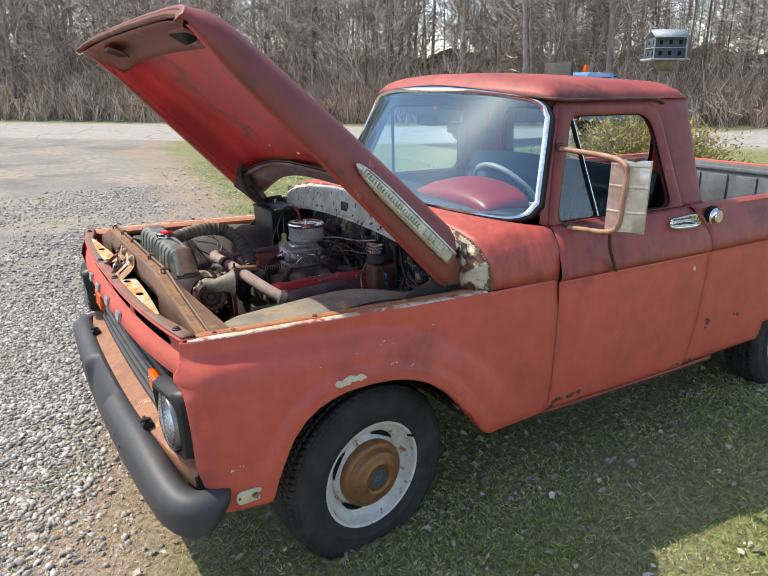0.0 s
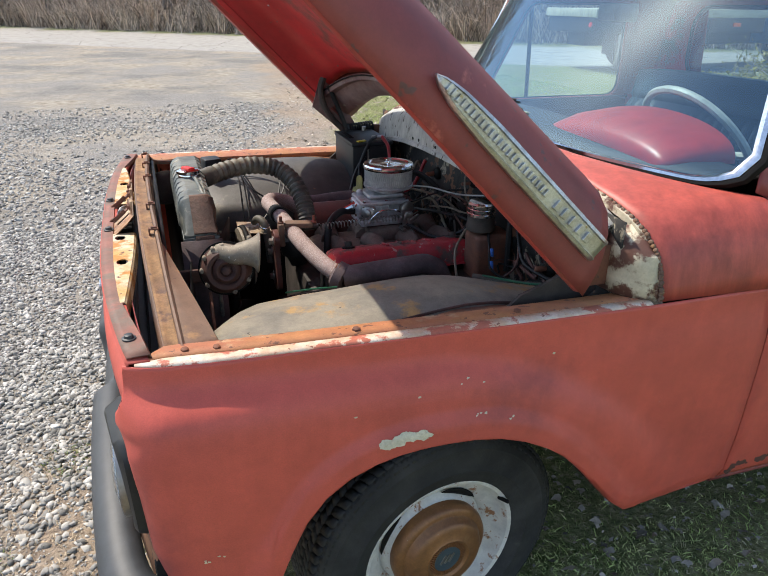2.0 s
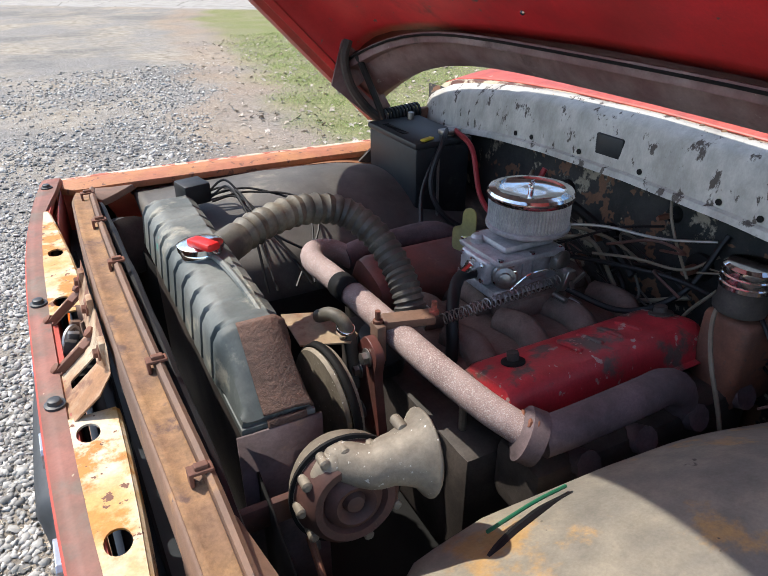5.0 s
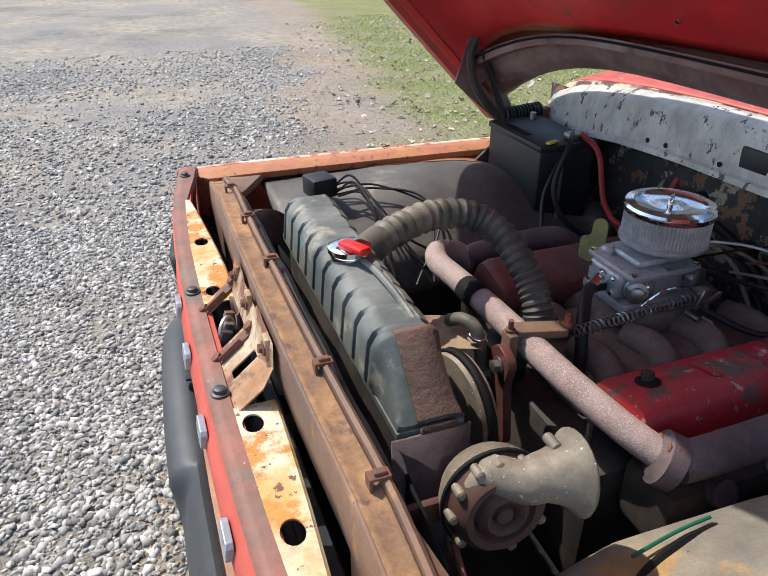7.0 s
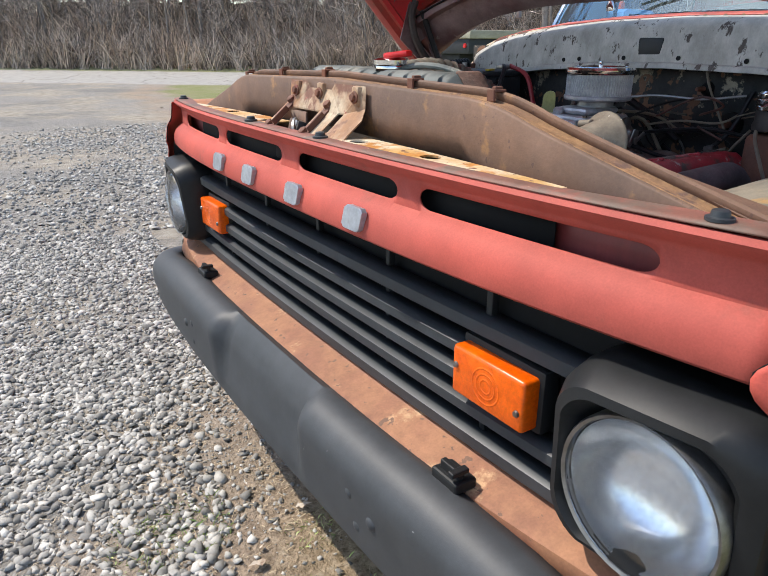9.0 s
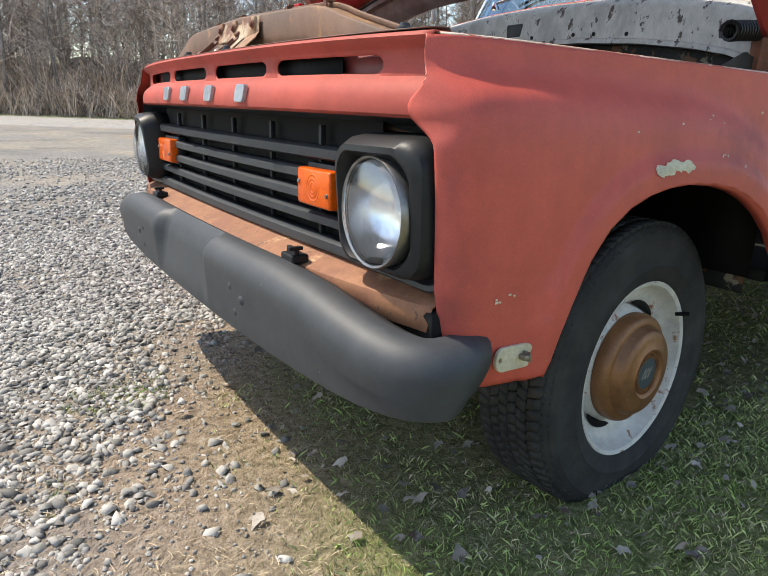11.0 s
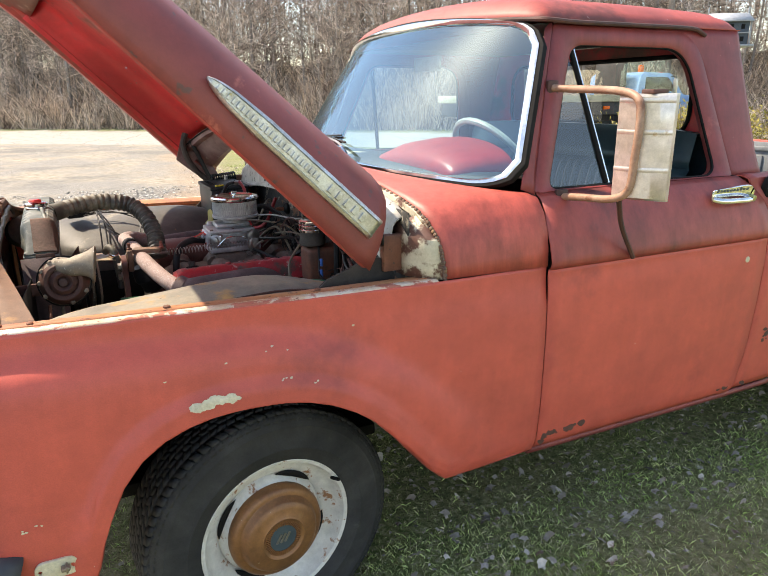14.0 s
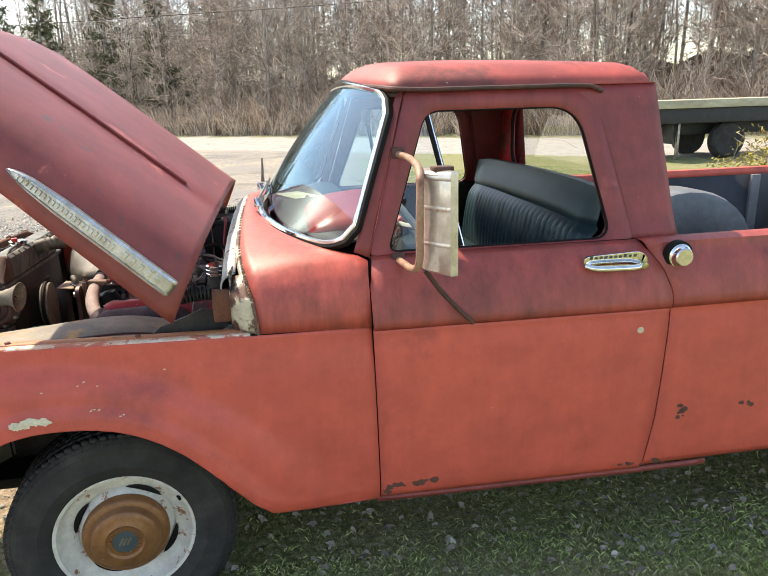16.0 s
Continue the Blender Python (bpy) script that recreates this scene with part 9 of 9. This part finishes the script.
    # the cab stands ahead of the headboard
    for ob in T.children:
        if ob.name.split(".")[0] in ("cab", "cab_side", "cab_window", "cab_windshield", "door_patch", "door_handle", "cab_mirror", "mirror_arm", "beacon", "marker_lamp"):
            for v in ob.data.vertices:
                v.co.x += 0.75


flatbed()


def bird_house():
    P = thing("bird_house", "two-storey grey-blue martin house on a wooden post", "bird house", at=Matrix.Translation((8.45, 4.35, 0.64)) @ pose(0, 0, 0, 0, 0, -33) @ Matrix.Scale(0.72, 4))
    wall = surf("slate_blue_boards", (0.055, 0.075, 0.10), (0.075, 0.095, 0.12), 3, rough=0.7, grain=0.1)
    pale = surf("pale_grey_trim", (0.36, 0.38, 0.41), (0.28, 0.30, 0.33), 4, rough=0.6, grain=0.08)
    post = surf("weathered_post", (0.25, 0.23, 0.19), (0.18, 0.16, 0.13), 5, rough=0.9, grain=0.15)

    def add(name, bm, m, par=P, **k):
        o = part(name, bm, m, par, **k)
        return o
    add("post", box((-0.08, -0.08, -0.93), (0.08, 0.08, 1.98), 0.01), post, label="square weathered wooden post")
    add("bracket", sheet([[(x * s, y * s, z) for x, y in ((-1, -1), (1, -1), (1, 1), (-1, 1), (-1, -1))] for s, z in ((0.09, 1.80), (0.22, 2.02))]), post, thick=0.01)
    add("base_board", box((-0.42, -0.36, 2.02), (0.42, 0.36, 2.06), 0.006), pale)
    body = add("body", box((-0.33, -0.26, 2.06), (0.33, 0.26, 2.50), 0.006), wall, label="slate blue boarded body")
    add("gallery", box((-0.36, -0.30, 2.27), (0.36, 0.30, 2.29), 0.004), pale)
    rows = [[(x, y, z) for y, z in ((-0.34, 2.49), (0.0, 2.66), (0.34, 2.49))] for x in (-0.38, 0.38)]
    add("roof", sheet(rows), pale, label="pale grey pitched roof", thick=0.02)
    for z in (2.165, 2.395):
        for x in (-0.21, 0.0, 0.21):
            add("entrance", box((x - 0.035, -0.268, z - 0.045), (x + 0.035, -0.255, z + 0.045), 0.004), SEAL_SHADE, body)
        for y in (-0.13, 0.13):
            add("entrance", box((-0.338, y - 0.03, z - 0.04), (-0.325, y + 0.03, z + 0.04), 0.004), SEAL_SHADE, body)
    for x, y in ((-0.35, -0.28), (0.35, -0.28), (-0.35, 0.28), (0.35, 0.28)):
        add("corner_post", box((x - 0.012, y - 0.012, 2.06), (x + 0.012, y + 0.012, 2.50), 0.002), pale)
    for x in (-0.38, 0.38):
        add("perch_rod", box((x - 0.012, -0.012, 2.6), (x + 0.012, 0.012, 2.78), 0.003), pale)


bird_house()


def shrub():
    m1 = surf("yellow_green_leaves", (0.34, 0.27, 0.05), (0.25, 0.22, 0.045), 2, c3=(0.44, 0.35, 0.12), s3=3, t3=0.52, w3=0.1, rough=0.8, bump=0, grain=0.2, gscale=12)
    S = thing("forsythia_shrub", "overgrown yellow-green shrub with bare stray twigs", "shrub")
    rng = np.random.default_rng(31)
    st = Sticks()
    C, U = np.array([7.0, 3.55, 0.0]), np.array([0.62, -0.78, 0.0])
    V, F = [], []
    Wd = np.array([0.78, 0.62, 0.0])
    for k in range(900):
        a = C + U * rng.normal(0, 0.62) + Wd * rng.normal(0, 0.35)
        h = rng.uniform(0.5, 1.35) * math.exp(-0.22 * (np.dot(a - C, U) / 1.0) ** 2)
        o = C + (a - C) * 0.35
        e = a + rng.normal(0, 0.18, 3)
        e[2] = h
        mid = (o + e) / 2 + np.array([0, 0, 0.25])
        st.add([o, mid, e], 0.006, 0.003)
        if k % 16 == 0:
            st.add([e, e + np.array([rng.normal(0, 0.12), rng.normal(0, 0.12), rng.uniform(0.15, 0.4)])], 0.005, 0.002)
        for _ in range(26):
            t = rng.uniform(0.35, 1.02)
            p = (mid + (e - mid) * (t - 0.5) * 2 if t > 0.5 else o + (mid - o) * t * 2) + rng.normal(0, 0.06, 3)
            u, w = rng.normal(0, 1, 3), rng.normal(0, 1, 3)
            u, w = u / np.linalg.norm(u) * 0.032, w / np.linalg.norm(w) * 0.012
            n0 = len(V)
            V.extend((p - u, p - w, p + u, p + w))
            F.append((n0, n0 + 1, n0 + 2, n0 + 3))
    b = st.make("stem", TWIG)
    b.parent = S
    tagged(b, "bare stray twigs", kind="stuff")
    tagged(fast("leaves", V, F, m1, S), kind="stuff")


shrub()


# ---- pines standing among the bare trees ----
def pine(x, y, h, seed):
    rng = np.random.default_rng(seed)
    P = thing("pine_tree", "dark green pine among the bare trees", "tree", group="pines")
    st = Sticks()
    st.add([(x, y, 0), (x + 0.05 * h * rng.normal(0, 0.3), y, h * 0.6), (x, y, h)], 0.16, 0.02, 6)
    V, F = [], []
    for k in range(int(h * 9)):
        z = h * rng.uniform(0.18, 0.99)
        a, l = rng.uniform(0, 2 * np.pi), (h - z) * 0.26 + 0.25
        d = np.array([math.cos(a), math.sin(a), 0.12])
        o = np.array([x, y, z])
        e = o + d * l * rng.uniform(0.7, 1.1)
        st.add([o, e], 0.03, 0.008)
        for _ in range(int(14 + l * 16)):
            p = o + (e - o) * rng.uniform(0.2, 1.05) + rng.normal(0, 0.10, 3)
            u = rng.normal(0, 1, 3) * 0.11
            w = rng.normal(0, 1, 3) * 0.028
            n0 = len(V)
            V.extend((p - u, p + w, p + u, p - w))
            F.append((n0, n0 + 1, n0 + 2, n0 + 3))
    t = st.make("trunk", BARK)
    t.parent = P
    tagged(fast("needles", V, F, bpy.data.materials.get("pine_needles") or surf("pine_needles", (0.075, 0.085, 0.04), (0.11, 0.12, 0.055), 1.5, rough=0.8, bump=0, grain=0.2, gscale=10), P), kind="stuff")


for k, (x, y, h) in enumerate(((-13.5, 43, 9.5), (-10.5, 47, 11), (-17, 46, 10), (-7.0, 45.5, 9), (-21, 52, 12), (-3.5, 47, 10.5))):
    pine(x, y, h, 40 + k)


# ---- gravel, grass and dead leaves ----
STONE = surf("limestone_gravel", (0.42, 0.40, 0.36), (0.54, 0.51, 0.465), 9, c3=(0.28, 0.25, 0.215), s3=14, t3=0.56, w3=0.2, rough=0.85, bump=0.25, bscale=120, grain=0.1)
vary_islands(STONE, 0.32, 1.12)
GRASS = surf("spring_grass", (0.33, 0.44, 0.13), (0.48, 0.53, 0.22), 3.0, c3=(0.52, 0.46, 0.30), s3=24, t3=0.54, w3=0.06, rough=0.85, spec=0.2, bump=0, grain=0.15, gscale=30)
vary_islands(GRASS, 0.4, 1.5)
LEAF = surf("dead_leaves", (0.40, 0.33, 0.26), (0.56, 0.50, 0.43), 12, c3=(0.22, 0.14, 0.095), s3=18, t3=0.55, w3=0.1, rough=0.85, bump=0.1, grain=0.15)


vary_islands(LEAF, 0.35, 1.25)


def stones():
    rng = np.random.default_rng(77)
    ico_v = np.array([(0, 0, 1), (0.9, 0, 0.42), (0.28, 0.85, 0.42), (-0.73, 0.53, 0.42), (-0.73, -0.53, 0.42), (0.28, -0.85, 0.42), (0.73, 0.53, -0.42), (-0.28, 0.85, -0.42), (-0.9, 0, -0.42), (-0.28, -0.85, -0.42), (0.73, -0.53, -0.42)])
    ico_f = np.array([(0, 1, 2), (0, 2, 3), (0, 3, 4), (0, 4, 5), (0, 5, 1), (1, 6, 2), (2, 7, 3), (3, 8, 4), (4, 9, 5), (5, 10, 1), (2, 6, 7), (3, 7, 8), (4, 8, 9), (5, 9, 10), (1, 10, 6)])
    V, F, n = [], [], 0
    for total, x0, x1, y0, y1, big in ((57000, -3.3, -0.35, -2.2, 3.2, 1.0), (15000, -4.2, 2.0, 3.2, 9.5, 1.35)):
        count = 0
        while count < total:
            x, y = rng.uniform(x0, x1), rng.uniform(y0, y1)
            g = grassy(x, y)
            if g > 0.0:
                continue
            patch = 0.5 + 1.2 * wob(x, y, 0.55, 12) + 0.5 * wob(x, y, 1.6, 14)
            bed = g + rng.normal(0, 0.14) < (-0.36 if y < 1.2 else -0.5) + 0.30 * wob(x, y, 2.3, 21)
            keep = min(1, max(0.10, patch + 0.45)) if bed else 0.65 * sstep(0.05, -0.45, g) + 0.02
            if y > 3.2:
                keep *= 0.75 - 0.09 * (y - 3.2)
            rough_edge = 0.5 * wob(x, y, 0.8, 33)
            keep *= sstep(0.0, 1.0, x - x0 + rough_edge) * (sstep(0.0, 0.8, y - y0 + rough_edge) if y0 < 0 else 1)
            if rng.random() > keep:
                continue
            count += 1
            s = (0.0058 + 0.0115 * rng.random() ** 2.2) * big * (1 if bed else (0.85 if rng.random() < 0.12 else 0.40))
            sc = s * rng.uniform(0.6, 1.45, 3) * np.array([1, 1, 0.6])
            q = Euler((rng.uniform(-0.5, 0.5), rng.uniform(-0.5, 0.5), rng.uniform(0, 6.3))).to_matrix()
            v = (ico_v * sc * rng.uniform(0.45, 1.40, (11, 1))) @ np.array(q).T + np.array([x, y, ground_z(x, y) + s * 0.22])
            V.append(v)
            F.append(ico_f + n)
            n += 11
    tagged(fast("gravel_stones", np.concatenate(V), np.concatenate(F), STONE), "loose pale limestone gravel", "gravel", kind="stuff")


def blades():
    rng = np.random.default_rng(9)
    n = 480000
    y = np.where(rng.random(n) < 0.62, rng.uniform(-2.6, 0.4, n), 0.6 + 12 * rng.random(n) ** 1.5)
    x = np.where(y < 0.5, rng.uniform(-1.2, 4.2, n), rng.uniform(0.4, 7.5, n))
    V, F, k = [], [], 0
    for a, b in zip(x, y):
        g = grassy(a, b)
        p = sstep(-0.15, 0.35, g - (0.4 * sstep(2.2, 4.0, b))) * (0.45 + 0.55 * min(1, max(0, 0.55 + 1.6 * wob(a, b, 1.4, 3))))
        if p < 0.05 and g > -1.0 and b < 1.5 and wob(a, b, 2.6, 41) > 0.22:
            p = 0.4
        if -0.35 < a < 3.6 and -0.70 < b < 0.85:
            p *= 0.25
        if rng.random() > p:
            continue
        h = (0.006 + 0.020 * rng.random() ** 1.4) * (1 if b < 1 else 1.4)
        w = rng.uniform(0.0005, 0.0013) * (1 + 0.18 * max(0, b))
        t = rng.uniform(0, 6.28)
        c, s = math.cos(t) * w, math.sin(t) * w
        lx, ly = rng.normal(0, 0.55, 2) * h
        z = ground_z(a, b) - 0.004
        V += [(a - c, b - s, z), (a + c, b + s, z), (a + lx * 0.4 + c * 0.7, b + ly * 0.4 + s * 0.7, z + h * 0.65), (a + lx, b + ly, z + h)]
        F += [(k, k + 1, k + 2), (k, k + 2, k + 3)]
        k += 4
    tagged(fast("grass_blades", V, F, GRASS), "short spring grass", "grass", kind="stuff")


def leaves():
    rng = np.random.default_rng(15)
    V, F, k = [], [], 0
    count = 0
    while count < 8500:
        if rng.random() < 0.50:
            a, b = rng.uniform(-0.9, 4.2), rng.uniform(-2.5, 0.9)
        else:
            b = 0.9 + 11 * rng.random() ** 1.3
            a = rng.uniform(-0.6, 6)
        g = grassy(a, b)
        if rng.random() > sstep(-0.6, 0.2, g) * (0.35 + 0.65 * (-0.3 < a and -1.0 < b < 0.9) + 0.65 * (b > 2)):
            continue
        count += 1
        r = (0.004 + 0.015 * rng.random() ** 1.8) * (1 if b < 1 else 1.7)
        t = rng.uniform(0, 6.28)
        tx, ty = rng.normal(0, 0.35, 2)
        z = ground_z(a, b) + 0.012
        base = k
        pts = 8
        for i in range(pts):
            u = t + 2 * math.pi * i / pts
            rr = r * (1.0 if i % 2 == 0 else rng.uniform(0.62, 0.95)) * (1.6 if i == 0 else 1)
            dx, dy = rr * math.cos(u), rr * math.sin(u) * 0.8
            V.append((a + dx, b + dy, z + dx * tx + dy * ty + 0.35 * r * (i % 2)))
        V.append((a, b, z + 0.002))
        F += [(base + pts, base + i, base + (i + 1) % pts) for i in range(pts)]
        k += pts + 1
    tagged(fast("dead_leaves", V, F, LEAF), "curled dead leaves scattered over grass and dirt", "leaves", kind="stuff")


def straw():
    """Dry stalks lying flat on the bare dirt."""
    m = surf("dry_straw", (0.58, 0.47, 0.32), (0.44, 0.34, 0.22), 8, rough=0.8, bump=0, grain=0.15, gscale=40)
    vary_islands(m, 0.5, 1.3)
    rng = np.random.default_rng(55)
    V, F, n = [], [], 0
    while n < 26000:
        x, y = rng.uniform(-2.2, 3.5), -2.5 + 5.5 * rng.random() ** 1.2
        g = grassy(x, y)
        if rng.random() > sstep(-1.2, -0.55, g) * (1 if g < 0.3 else 0.35) * (0.25 + 0.75 * sstep(-0.1, 0.3, wob(x, y, 2.1, 51))):
            continue
        a, l, w = rng.uniform(0, 6.3), rng.uniform(0.006, 0.032), rng.uniform(0.0004, 0.0009)
        c, s = math.cos(a), math.sin(a)
        z = ground_z(x, y) + rng.uniform(0.003, 0.009)
        dz = rng.normal(0, 0.05) * l
        b = rng.normal(0, 0.06)
        k = 6 * n
        for u, o in ((-0.5, 0), (0.0, b * l), (0.5, 0)):
            px, py, pz = x + c * u * l - s * o, y + s * u * l + c * o, z + dz * u + (0.002 if u == 0 else 0)
            V += [(px - s * w, py + c * w, pz), (px + s * w, py - c * w, pz)]
        F += [(k, k + 1, k + 3, k + 2), (k + 2, k + 3, k + 5, k + 4)]
        n += 1
    tagged(fast("dry_straw", V, F, m), "dry tan stalks on the dirt", "straw", kind="stuff")


stones()
straw()
blades()
leaves()
